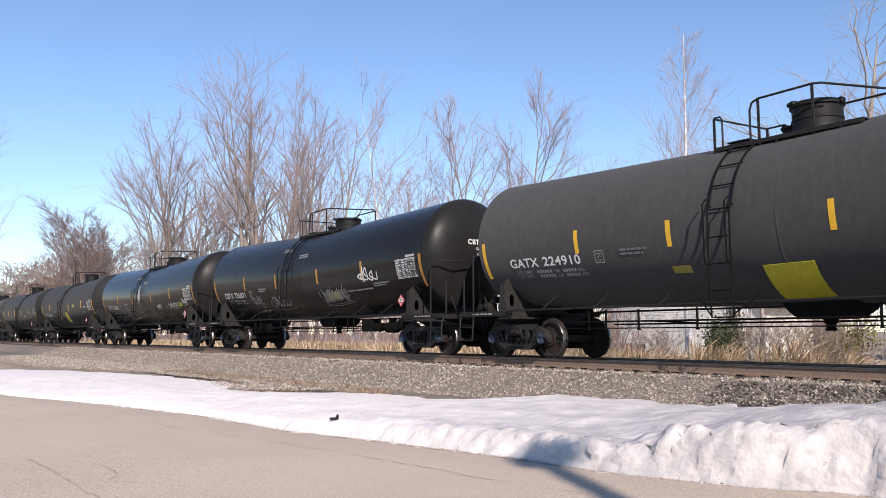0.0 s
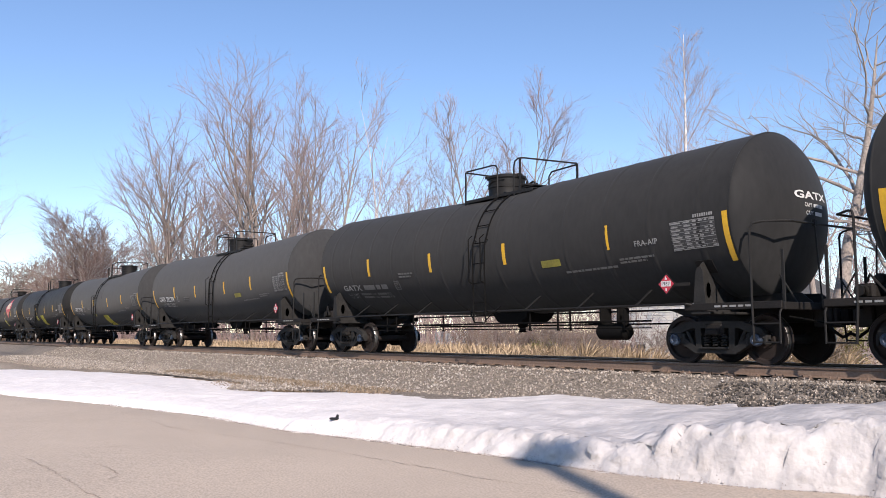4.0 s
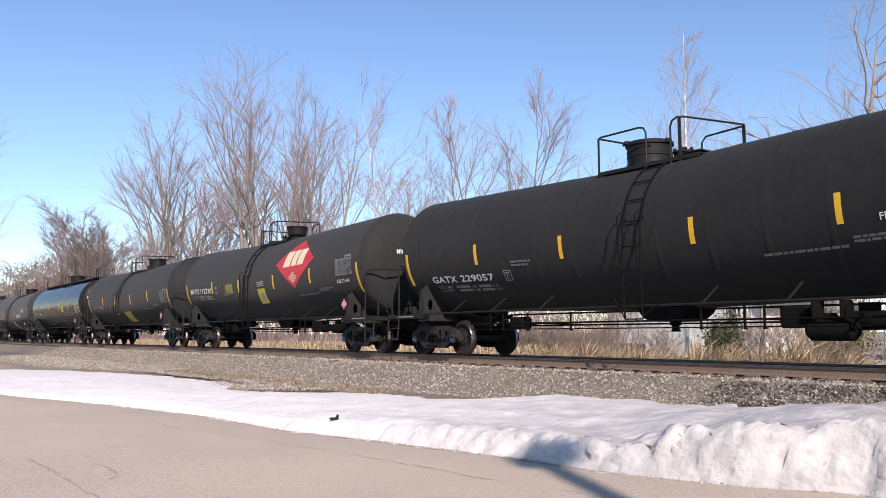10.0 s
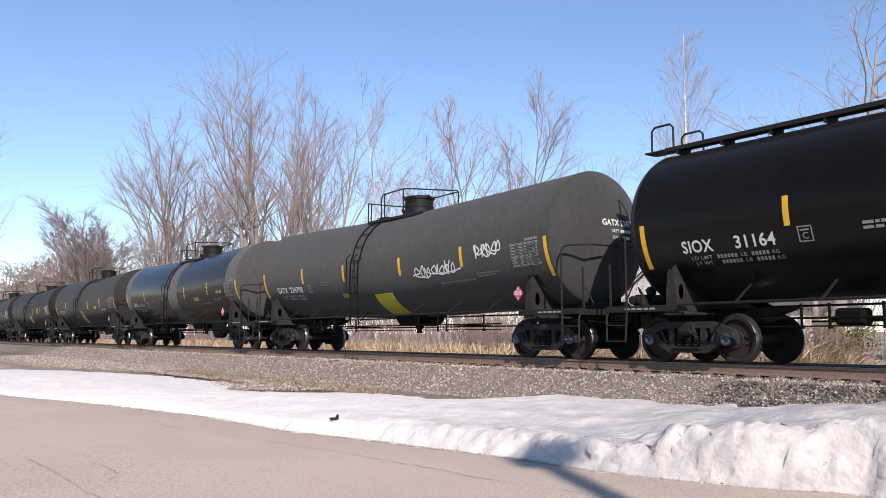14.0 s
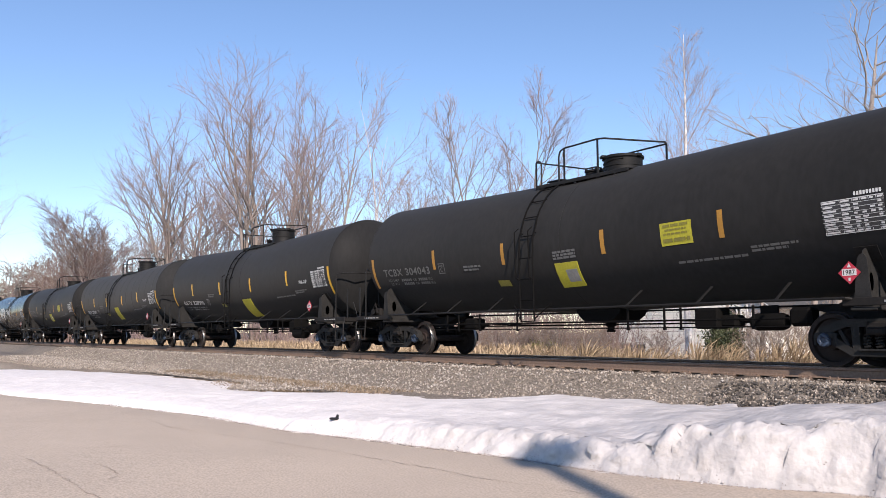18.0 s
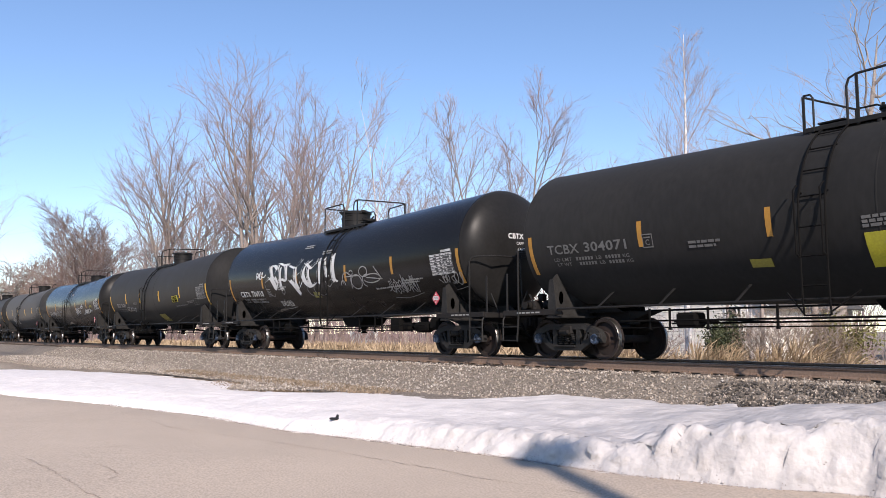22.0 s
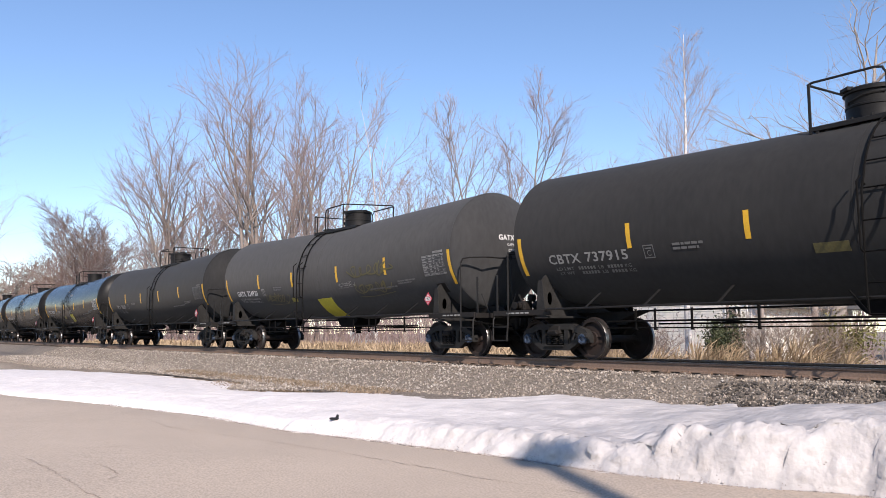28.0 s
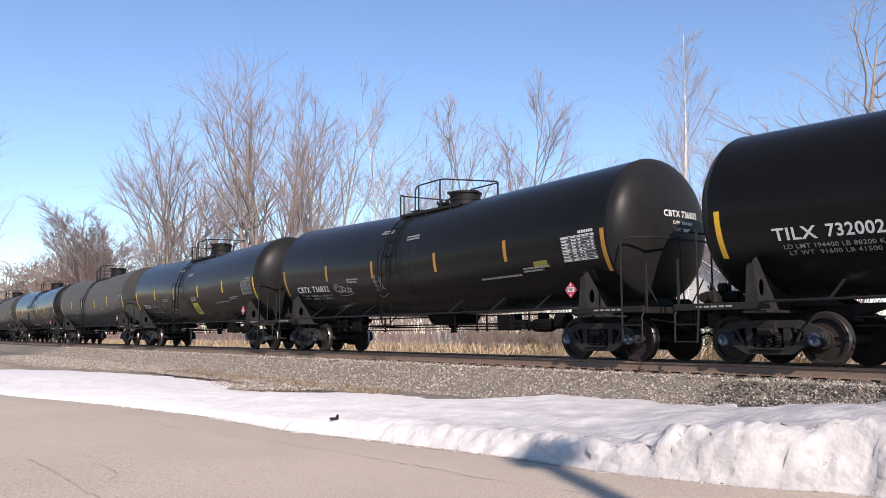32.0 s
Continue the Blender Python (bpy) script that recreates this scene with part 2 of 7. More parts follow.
# ---- mesh helpers ----
class Build:
    """Gathers vertices and faces for one mesh."""

    def __init__(self):
        self.v, self.f, self.mi = [], [], []

    def add(self, verts, faces, mi=0):
        o = len(self.v)
        self.v.extend(tuple(p) for p in verts)
        self.f.extend(tuple(i + o for i in f) for f in faces)
        self.mi.extend([mi] * len(faces))
        return self

    def box(self, c, s, m=None, cut=0.0, mi=0):
        h = [a / 2 for a in s]
        cut = min(cut, min(h) * 0.8)
        vs, key = [], {}
        for i in range(8):
            sg = [1 if i >> k & 1 else -1 for k in range(3)]
            for k in range(3):
                p = [sg[j] * (h[j] - (0 if j == k else cut)) for j in range(3)]
                key[i, k] = len(vs)
                vs.append(p)
        fs = []
        for k in range(3):
            a, b = [j for j in range(3) if j != k]
            for s_ in (0, 1):
                base = s_ << k
                quad = [base, base | 1 << a, base | 1 << a | 1 << b, base | 1 << b]
                fs.append([key[q, k] for q in quad])
        if cut > 0:
            for k in range(3):
                a, b = [j for j in range(3) if j != k]
                for sa in (0, 1):
                    for sb in (0, 1):
                        i0 = sa << a | sb << b
                        i1 = i0 | 1 << k
                        fs.append([key[i0, a], key[i1, a], key[i1, b], key[i0, b]])
            fs += [[key[i, 0], key[i, 1], key[i, 2]] for i in range(8)]
        else:
            vs = [vs[key[i, 0]] for i in range(8)]
            back = {key[i, k]: i for i in range(8) for k in range(3)}
            fs = [[back[j] for j in f] for f in fs]
        mm = Matrix.Translation(c) @ (m or Matrix())
        return self.add([mm @ Vector(p) for p in vs], fs, mi)

    def tube(self, pts, r, n=7, caps=True, mi=0):
        pts = [Vector(p) for p in pts]
        rs = [r] * len(pts) if not hasattr(r, "__len__") else r
        vs, fs = [], []
        up = None
        for i, p in enumerate(pts):
            d = (pts[min(i + 1, len(pts) - 1)] - pts[max(i - 1, 0)]).normalized()
            if up is None:
                up = Vector((0, 0, 1)) if abs(d.z) < 0.9 else Vector((1, 0, 0))
            a = d.cross(up).normalized()
            up = a.cross(d).normalized()
            for k in range(n):
                t = 2 * math.pi * k / n
                vs.append(p + (a * math.cos(t) + up * math.sin(t)) * rs[i])
        for i in range(len(pts) - 1):
            for k in range(n):
                fs.append((i * n + k, i * n + (k + 1) % n, (i + 1) * n + (k + 1) % n, (i + 1) * n + k))
        if caps:
            fs += [tuple(range(n))[::-1], tuple(range((len(pts) - 1) * n, len(pts) * n))]
        return self.add(vs, fs, mi)

    def lathe(self, prof, m, n=24, mi=0):
        """prof: (radius, height) pairs, turned about m's z axis."""
        vs, fs = [], []
        for r, h in prof:
            for k in range(n):
                t = 2 * math.pi * k / n
                vs.append(m @ Vector((r * math.cos(t), r * math.sin(t), h)))
        for i in range(len(prof) - 1):
            for k in range(n):
                fs.append((i * n + k, i * n + (k + 1) % n, (i + 1) * n + (k + 1) % n, (i + 1) * n + k))
        if prof[0][0] > 1e-4:
            fs.append(tuple(range(n))[::-1])
        if prof[-1][0] > 1e-4:
            fs.append(tuple(range((len(prof) - 1) * n, len(prof) * n)))
        return self.add(vs, fs, mi)

    def prism(self, poly, m, t, mi=0):
        """poly in m's x and z, thick along its y."""
        n = len(poly)
        vs = [m @ Vector((x, s * t / 2, z)) for s in (-1, 1) for x, z in poly]
        fs = [tuple(range(n)), tuple(range(n, 2 * n))[::-1]] + [(i, n + i, n + (i + 1) % n, (i + 1) % n) for i in range(n)]
        return self.add(vs, fs, mi)

    def mesh(self, name, *mats, smooth=35, fix=True):
        me = bpy.data.meshes.new(name)
        me.from_pydata(self.v, [], self.f)
        for m in mats:
            me.materials.append(m)
        if len(mats) > 1:
            me.polygons.foreach_set("material_index", self.mi)
        if fix:
            bm = bmesh.new()
            bm.from_mesh(me)
            bmesh.ops.recalc_face_normals(bm, faces=bm.faces)
            bm.to_mesh(me)
            bm.free()
        if smooth:
            me.polygons.foreach_set("use_smooth", [True] * len(me.polygons))
            me.set_sharp_from_angle(angle=radians(smooth))
        me.update()
        return me


def part(name, me, parent, m=None, label=""):
    ob = new(name, me)
    ob.parent = parent
    if m is not None:
        ob.matrix_basis = m
    if label:
        ob["label"] = label
    return ob


def raw_mesh(name, v, f, mat, smooth=False):
    """A mesh from arrays of vertices and of triangles or quads."""
    v, f = np.asarray(v, dtype=np.float32), np.asarray(f, dtype=np.int32)
    me = bpy.data.meshes.new(name)
    me.vertices.add(len(v))
    me.vertices.foreach_set("co", v.ravel())
    k = f.shape[1]
    me.loops.add(f.size)
    me.loops.foreach_set("vertex_index", f.ravel())
    me.polygons.add(len(f))
    me.polygons.foreach_set("loop_start", np.arange(0, f.size, k, dtype=np.int32))
    me.polygons.foreach_set("use_smooth", np.full(len(f), smooth, dtype=bool))
    me.materials.append(mat)
    me.update(calc_edges=True)
    me.validate()
    return me


def wobble(x, y, s, seed=0.0):
    return noise.noise(Vector((x * s + seed, y * s - seed, seed * 0.37)))


# ---- ground, road, snow, track ----
def lerp_table(x, table):
    if x <= table[0][0]:
        return table[0][1]
    for (a, va), (b, vb) in zip(table, table[1:]):
        if x <= b:
            f = (x - a) / (b - a)
            return va + (vb - va) * (f * f * (3 - 2 * f) * 0.3 + f * 0.7)
    return table[-1][1]


ROAD_Z = -0.95
ROAD_EDGE = ((-140, -27.0), (-60, -15.5), (-36, -12.2), (-24.3, -10.7), (-19.3, -9.35), (-15.7, -8.65), (-12.6, -8.45), (-10.1, -7.9), (-8.1, -7.5), (-6.6, -7.4), (-5.2, -7.0), (-4.3, -6.5), (0, -5.6), (30, -3.9))


def bed_profile(y):
    """Height of the ballast across the track."""
    a = abs(y)
    if a < 1.0:
        return -0.262
    if a < 1.75:
        return -0.235
    if a < 3.1:
        return -0.235 - (a - 1.75) / 1.35 * 0.52
    return -0.755


def land(x, y):
    """The natural ground under everything."""
    if y > 0:
        base = -0.84 - 0.10 * min(1, max(0, (y - 4) / 10))
    else:
        base = -0.84 + (ROAD_Z - 0.05 + 0.84) * min(1, max(0, (-y - 3.5) / 4.0))
    return base + wobble(x, y, 0.35) * 0.05 - (0.06 if abs(y) < 3.3 else 0)


def grid_object(name, xs, ys, height, mat, smooth=True, keep=None):
    nx, ny = len(xs), len(ys)
    v = [(x, y, height(x, y)) for y in ys for x in xs]
    f = [(j * nx + i, j * nx + i + 1, (j + 1) * nx + i + 1, (j + 1) * nx + i) for j in range(ny - 1) for i in range(nx - 1) if keep is None or keep((xs[i] + xs[i + 1]) / 2, (ys[j] + ys[j + 1]) / 2)]
    return new(name, raw_mesh(name, v, f, mat, smooth))


def spaced(lo, fine_lo, fine_hi, hi, step, grow=1.35):
    out = list(np.arange(fine_lo, fine_hi + 1e-6, step))
    s, p = step, fine_lo
    while p > lo:
        s *= grow
        p -= s
        out.insert(0, max(p, lo))
    s, p = step, fine_hi
    while p < hi:
        s *= grow
        p += s
        out.append(min(p, hi))
    return [float(a) for a in out]


ground = grid_object("ground", spaced(-2500, -90, 20, 2500, 0.8), spaced(-2500, -20, 40, 2500, 0.6), land, M_SOIL)
tagged(ground, "brown winter ground with dead grass", "ground", kind="structure")

bed = grid_object("ballast_bed", spaced(-600, -45, 6, 120, 0.25, 1.2), [float(a) for a in np.arange(-4.6, 4.61, 0.2)],
                  lambda x, y: bed_profile(y) + wobble(x, y, 1.7) * 0.035 + wobble(x, y, 6) * 0.02 - (0.10 if abs(y) > 4.3 else 0), M_BED)
tagged(bed, "grey crushed-stone ballast bed under the track", "ballast", kind="structure")


def road_height(x, y):
    return ROAD_Z + wobble(x, y, 0.2) * 0.015


xs = spaced(-160, -32, 4, 60, 0.35, 1.2)
verts, faces = [], []
for x in xs:
    e = lerp_table(x, ROAD_EDGE)
    for k, y in enumerate((e + 0.25, e, e - 1, e - 2.5, e - 5, e - 9, e - 14)):
        verts.append((x, y, road_height(x, y) - (0.08 if k == 0 else 0)))
for i in range(len(xs) - 1):
    for k in range(6):
        faces.append((i * 7 + k, i * 7 + k + 1, i * 7 + k + 8, i * 7 + k + 7))
road = tagged(new("road", raw_mesh("road", verts, faces, M_ROAD, True)), "pale worn asphalt road with fine cracks", "road", kind="structure")


def crack(name, pts, width):
    """A crack as a ragged ribbon of filler on the road."""
    rng, b = random.Random(len(pts)), Build()
    dense = []
    for (xa, ya), (xb, yb) in zip(pts, pts[1:]):
        k = max(2, int(math.hypot(xb - xa, yb - ya) / 0.12))
        dense += [(xa + (xb - xa) * i / k + rng.uniform(-0.025, 0.025), ya + (yb - ya) * i / k + rng.uniform(-0.025, 0.025)) for i in range(k)]
    dense.append(pts[-1])
    vs = []
    for i, (x, y) in enumerate(dense):
        xa, ya = dense[max(i - 1, 0)]
        xb, yb = dense[min(i + 1, len(dense) - 1)]
        ln = math.hypot(xb - xa, yb - ya) or 1
        w = width * rng.uniform(0.05, 0.85) / 2
        for s in (1, -1):
            px, py = x - s * (yb - ya) / ln * w, y + s * (xb - xa) / ln * w
            vs.append((px, py, road_height(px, py) + 0.004))
    b.add(vs, [(2 * i, 2 * i + 1, 2 * i + 3, 2 * i + 2) for i in range(len(dense) - 1)])
    part(name, b.mesh(name, M_CRACK, smooth=0), road)


crack("crack", [(-16.86, -11.91), (-16.58, -11.41), (-16.41, -10.09), (-15.80, -9.65), (-14.13, -9.77), (-11.71, -9.22), (-9.84, -8.93)], 0.02)
crack("crack", [(-9.84, -8.93), (-8.05, -8.74), (-7.07, -8.69), (-6.37, -8.53), (-5.66, -8.46)], 0.02)
crack("crack", [(-11.73, -12.33), (-9.98, -12.29), (-8.95, -12.30), (-8.43, -12.26)], 0.02)
crack("crack", [(-10.72, -11.76), (-10.01, -11.72), (-9.71, -11.77), (-9.49, -11.94)], 0.02)
crack("crack", [(-12.23, -11.55), (-12.22, -10.79)], 0.02)

# snow heaped along the road
SNOW_FAR = ((-70, -14.0), (-50, -11.0), (-42, -8.6), (-38.6, -7.3), (-37.5, -6.2), (-34.3, -5.4), (-30.2, -4.75), (-26.8, -4.6), (-23.6, -4.4), (-22.2, -4.7), (-20.9, -5.6), (-19.9, -6.1), (-19.1, -5.6), (-18.2, -4.5), (-17.5, -3.6), (-16.4, -3.2), (-14.2, -3.0), (-11.4, -2.95), (-10, -3.0), (-8.66, -3.15), (-7.8, -3.3), (-7.1, -3.5), (-6.5, -3.5), (-5.9, -3.3), (-5, -3.1), (10, -2.7))
SNOW_TOP = ((-60, 0.10), (-30, 0.20), (-24, 0.24), (-18, 0.26), (-14, 0.30), (-11, 0.34), (-9.4, 0.40), (-7.6, 0.52), (-6, 0.66), (-4.5, 0.74), (2, 0.80), (10, 0.7))

SNOW_LIP = ((-14, 0.25), (-11, 0.27), (-9, 0.28), (-7.6, 0.29), (-6.8, 0.31), (-6.2, 0.42), (-5.7, 0.55), (-5.2, 0.65), (-4.5, 0.62), (2, 0.64), (10, 0.6))
SNOW_SHELF = ((-14, 0.36), (-11, 0.39), (-8.6, 0.42), (-7.8, 0.45), (-6.7, 0.53), (-6, 0.6), (-5, 0.68), (10, 0.75))


def snow_height(x, y):
    near, far = lerp_table(x, ROAD_EDGE) + 0.02, lerp_table(x, SNOW_FAR) + (wobble(x, 5, 1.2) * 0.35 + wobble(x, 9, 4) * 0.15) * (2.0 if x < -15 else 1.0)
    w = far - near
    f = (y - near) / w
    foot = y - near - 0.05 - wobble(x, 0, 2.3) * 0.05 - wobble(x, 0, 7) * 0.025
    if f <= 0 or f >= 1 or foot <= 0:
        return None
    top = lerp_table(x, SNOW_TOP)
    rough = min(1, max(0, (x + 11.5) / 4))
    peak = (0.42 if x < -13 else 0.36) - 0.06 * rough
    rise = math.sin(min(f / peak, 1) * math.pi / 2) ** (0.5 + 0.2 * rough)
    drop = 1 if f < peak else 1 - (0.62 + 0.05 * rough) * ((f - peak) / (1 - peak)) ** 1.2
    edge = min(1, (foot / 0.18) ** 0.75, (1 - f) * w / 0.35)
    h = top * rise * drop
    lip = min(1, max(0, (x + 14) / 2.5))
    if lip:     # a cut front edge, then a shelf that climbs to the ballast
        peak = peak * (1 - lip) + 0.115 * lip
        rise = math.sin(min(f / peak, 1) * math.pi / 2) ** (0.5 + 0.2 * rough)
        crest, shelf = lerp_table(x + wobble(x, y, 1.5, 2) * 0.3, SNOW_LIP), lerp_table(x, SNOW_SHELF)
        k = min(1, max(0, (f - peak) / 0.62))
        dip = 0.05 * math.sin(math.pi * min(1, k * 2.2)) if k < 0.45 else 0
        h = h * (1 - lip) + lip * rise * (crest + (shelf - crest) * k - dip)
    face = 1 - min(1, max(0, (f - peak * 0.8) / (peak * 0.9)))
    crags = noise.noise(Vector((x * 1.1, y * 1.6, 4.0))) * 0.16 + abs(noise.noise(Vector((x * 3.4, y * 2.6, 9.0)))) * 0.13 + abs(noise.noise(Vector((x * 7, y * 6, 2.0)))) * 0.08 + noise.noise(Vector((x * 22, y * 20, 2.0))) * 0.018 - 0.05
    h += face * rise * (0.22 + 0.78 * rough) * crags
    h += rough * (1 - face) * wobble(x, y, 2.2, 3) * 0.05 + wobble(x, y, 0.9, 7) * 0.035 + wobble(x * 0.6, y, 5, 8) * 0.012 + wobble(x, y * 2, 12, 6) * 0.005
    return ROAD_Z + max(0.02, h) * edge


xs = spaced(-72, -30, 3, 9, 0.06, 1.15)
rows = 84
verts, faces = [], []
for x in xs:
    near, far = lerp_table(x, ROAD_EDGE) - 0.1, lerp_table(x, SNOW_FAR) + 0.5
    for k in range(rows):
        y = near + (far - near) * (k / (rows - 1)) ** 1.3
        h = snow_height(x, y)
        verts.append((x, y, h if h is not None else ROAD_Z - 0.12))
for i in range(len(xs) - 1):
    for k in range(rows - 1):
        faces.append((i * rows + k, (i + 1) * rows + k, (i + 1) * rows + k + 1, i * rows + k + 1))
for k, (x, y, z) in enumerate(verts):      # rounded lumps that break the steep face
    rough = min(1, max(0, (x + 11.5) / 4)) * min(1, max(0, (z - ROAD_Z) / 0.12)) * max(0, 1 - max(0, y - lerp_table(x, ROAD_EDGE) - 0.3) / 1.1)
    if rough > 0:
        a = noise.noise(Vector((x * 3.1, y * 2.0, z * 4.2)))
        c = noise.noise(Vector((x * 8.3, y * 5.0, z * 10.0 + 3)))
        e = noise.noise(Vector((x * 19, y * 12.0, z * 21 + 8)))
        verts[k] = (x + rough * c * 0.03, y + rough * (0.02 - abs(a) * 0.12 - abs(c) * 0.12 + e * 0.05), z + rough * (c * 0.03 + e * 0.03))
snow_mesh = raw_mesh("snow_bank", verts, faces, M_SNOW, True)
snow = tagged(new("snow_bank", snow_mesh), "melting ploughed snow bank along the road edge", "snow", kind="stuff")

# rails: a rolled profile
PROFILE = [(-0.076, -0.185), (0.076, -0.185), (0.074, -0.172), (0.014, -0.155), (0.010, -0.055), (0.034, -0.042), (0.037, -0.010), (0.030, 0.0), (-0.030, 0.0), (-0.037, -0.010), (-0.034, -0.042), (-0.010, -0.055), (-0.014, -0.155), (-0.074, -0.172)]
track = tagged(new("track", None), "standard railway track with brown rails on timber ties", "railway track", kind="structure")
for s in (-1, 1):
    b = Build()
    n = len(PROFILE)
    cuts = [-600, -200, -90] + [float(a) for a in range(-60, 30, 6)] + [120]
    vs = [(x, s * 0.753 + py, pz) for x in cuts for py, pz in PROFILE]
    fs = [(i * n + k, i * n + (k + 1) % n, (i + 1) * n + (k + 1) % n, (i + 1) * n + k) for i in range(len(cuts) - 1) for k in range(n)]
    mi = [1 if k == 7 else 0 for i in range(len(cuts) - 1) for k in range(n)]
    b.add(vs, fs)
    b.mi = mi
    part("rail", b.mesh("rail", M_RAIL, M_TREAD, smooth=30), track)
tie = Build().box((0, 0, 0), (0.23, 2.6, 0.17), cut=0.015).mesh("tie", M_TIE)
plate = Build()
plate.box((0, 0, 0), (0.19, 0.36, 0.02), cut=0.004)
for sx in (-0.07, 0.07):
    for sy in (-0.11, 0.11):
        plate.box((sx, sy, 0.02), (0.03, 0.03, 0.05), cut=0.006)
plate = plate.mesh("tie_plate", M_RAIL)
rng = random.Random(4)
for k in range(-88, 12):
    x = k * 0.5
    part("tie", tie, track, Matrix.Translation((x + rng.uniform(-0.02, 0.02), rng.uniform(-0.04, 0.04), -0.2885)) @ Matrix.Rotation(radians(rng.uniform(-0.8, 0.8)), 4, "Z"))
    for s in (-1, 1):
        part("tie_plate", plate, track, Matrix.Translation((x, s * 0.753, -0.195)))
b = Build()
for k in range(-400, -88):
    b.box((k * 0.5, 0, -0.2885), (0.23, 2.6, 0.17))
tagged(part("far_ties", b.mesh("far_ties", M_TIE, smooth=0), track), kind="stuff")


# loose ballast stones
def stones(name, count, x_lo, x_hi, y_lo, y_hi, height, size, mat, seed, near=None):
    g = np.random.default_rng(seed)
    oct_v = np.array([(1, 0, 0), (-1, 0, 0), (0, 1, 0), (0, -1, 0), (0, 0, 1), (0, 0, -1)], dtype=np.float32)
    oct_f = np.array([(0, 2, 4), (2, 1, 4), (1, 3, 4), (3, 0, 4), (2, 0, 5), (1, 2, 5), (3, 1, 5), (0, 3, 5)])
    u = g.random(count)
    x = x_hi - (x_hi - x_lo) * u ** 1.5
    y = y_lo + (y_hi - y_lo) * g.random(count)
    if near:
        ok = y > np.array([near(a) for a in x.tolist()])
        x, y = x[ok], y[ok]
        count = len(x)
    z = np.array([height(a, c) for a, c in zip(x.tolist(), y.tolist())])
    s = size * g.uniform(0.55, 1.5, count)
    sc = g.uniform(0.6, 1.25, (count, 1, 3)) * s[:, None, None]
    ang = g.uniform(0, 6.28, count)
    p = oct_v[None] * sc + g.normal(0, 0.18, (count, 6, 3)) * s[:, None, None]
    c, sn = np.cos(ang)[:, None], np.sin(ang)[:, None]
    tilt = g.uniform(-0.9, 0.9, count)[:, None]
    px = p[:, :, 0] * c - p[:, :, 1] * sn
    py = p[:, :, 0] * sn + p[:, :, 1] * c
    pz = p[:, :, 2] + px * tilt * 0.6
    v = np.stack([px + x[:, None], py + y[:, None], pz + (z + s * 0.25)[:, None]], -1).reshape(-1, 3)
    f = (oct_f[None] + (np.arange(count) * 6)[:, None, None]).reshape(-1, 3)
    return new(name, raw_mesh(name, v, f, mat))


def bed_or_land(x, y):
    return max(bed_profile(y) + wobble(x, y, 1.7) * 0.035 + wobble(x, y, 6) * 0.02, land(x, y))


def at_foot(name, count, x_lo, x_hi, deep, size, mat, seed):
    """Crumbs strewn along the foot of the snow bank."""
    g = random.Random(seed)
    spots = []
    for _ in range(count):
        x = x_hi - (x_hi - x_lo) * g.random() ** 1.3
        spots.append((x, lerp_table(x, ROAD_EDGE) + 0.04 - 0.10 + abs(g.gauss(0, deep))))
    v, f = [], []
    for x, y in spots:
        z, r = (snow_height(x, y) or ROAD_Z), size * g.uniform(0.4, 1.5)
        o = len(v)
        v += [(x + r * g.uniform(0.6, 1.3), y, z), (x - r * g.uniform(0.6, 1.3), y, z), (x, y + r, z), (x, y - r, z), (x + r * 0.3 * g.uniform(-1, 1), y, z + r * 0.8), (x, y, z - r)]
        f += [(o + a, o + b, o + c) for a, b, c in ((0, 2, 4), (2, 1, 4), (1, 3, 4), (3, 0, 4), (2, 0, 5), (1, 2, 5), (3, 1, 5), (0, 3, 5))]
    return new(name, raw_mesh(name, v, f, mat))


tagged(at_foot("snow_crumbs", 420, -24, 1.0, 0.07, 0.013, M_SNOW, 9), "crumbs of old snow at the foot of the bank", "snow", kind="stuff")
tagged(at_foot("dirty_clods", 3600, -12, 1.0, 0.10, 0.0065, M_GRIMY, 10), "grimy brown clods of ploughed snow", "snow", kind="stuff")
tagged(at_foot("road_grit", 5200, -20, 1.0, 0.09, 0.0055, M_GRIT, 8), "brown road grit frozen into the snow's edge", "grit", kind="stuff")
gravel = stones("ballast_stones", 74000, -62, 1.0, -7.2, -0.98, bed_or_land, 0.022, M_STONE, 3, lambda x: lerp_table(x, SNOW_FAR) - 0.4)
tagged(gravel, "loose grey and tan ballast stones beside the rail", "gravel", kind="stuff")
pale = stones("ballast_stones", 6500, -62, 1.0, -6.2, -1.1, lambda x, y: bed_or_land(x, y) + 0.012, 0.017, M_PALESTONE, 6, lambda x: lerp_table(x, SNOW_FAR) - 0.2)
tagged(pale, "scattered pale limestone pieces in the ballast", "gravel", kind="stuff")
farther = stones("ballast_stones", 3400, -60, -16.0, -6.6, -1.1, lambda x, y: bed_or_land(x, y) + 0.012, 0.021, M_PALESTONE, 12, lambda x: lerp_table(x, SNOW_FAR) - 0.1)
tagged(farther, "scattered pale limestone pieces in the ballast", "gravel", kind="stuff")
dark_patch = stones("ballast_stones", 1300, -8.9, -5.8, -2.8, -1.8, lambda x, y: bed_or_land(x, y) + 0.008 - 0.03 * abs(wobble(x, y, 1.5, 3)), 0.026, M_DARKSTONE, 7)
tagged(dark_patch, "patch of dark ballast stones beside the rail", "gravel", kind="stuff")
inner = stones("ballast_stones", 6000, -45, 0.0, -0.65, 1.9, bed_or_land, 0.036, M_STONE, 5)
tagged(inner, "loose ballast stones between the rails", "gravel", kind="stuff")


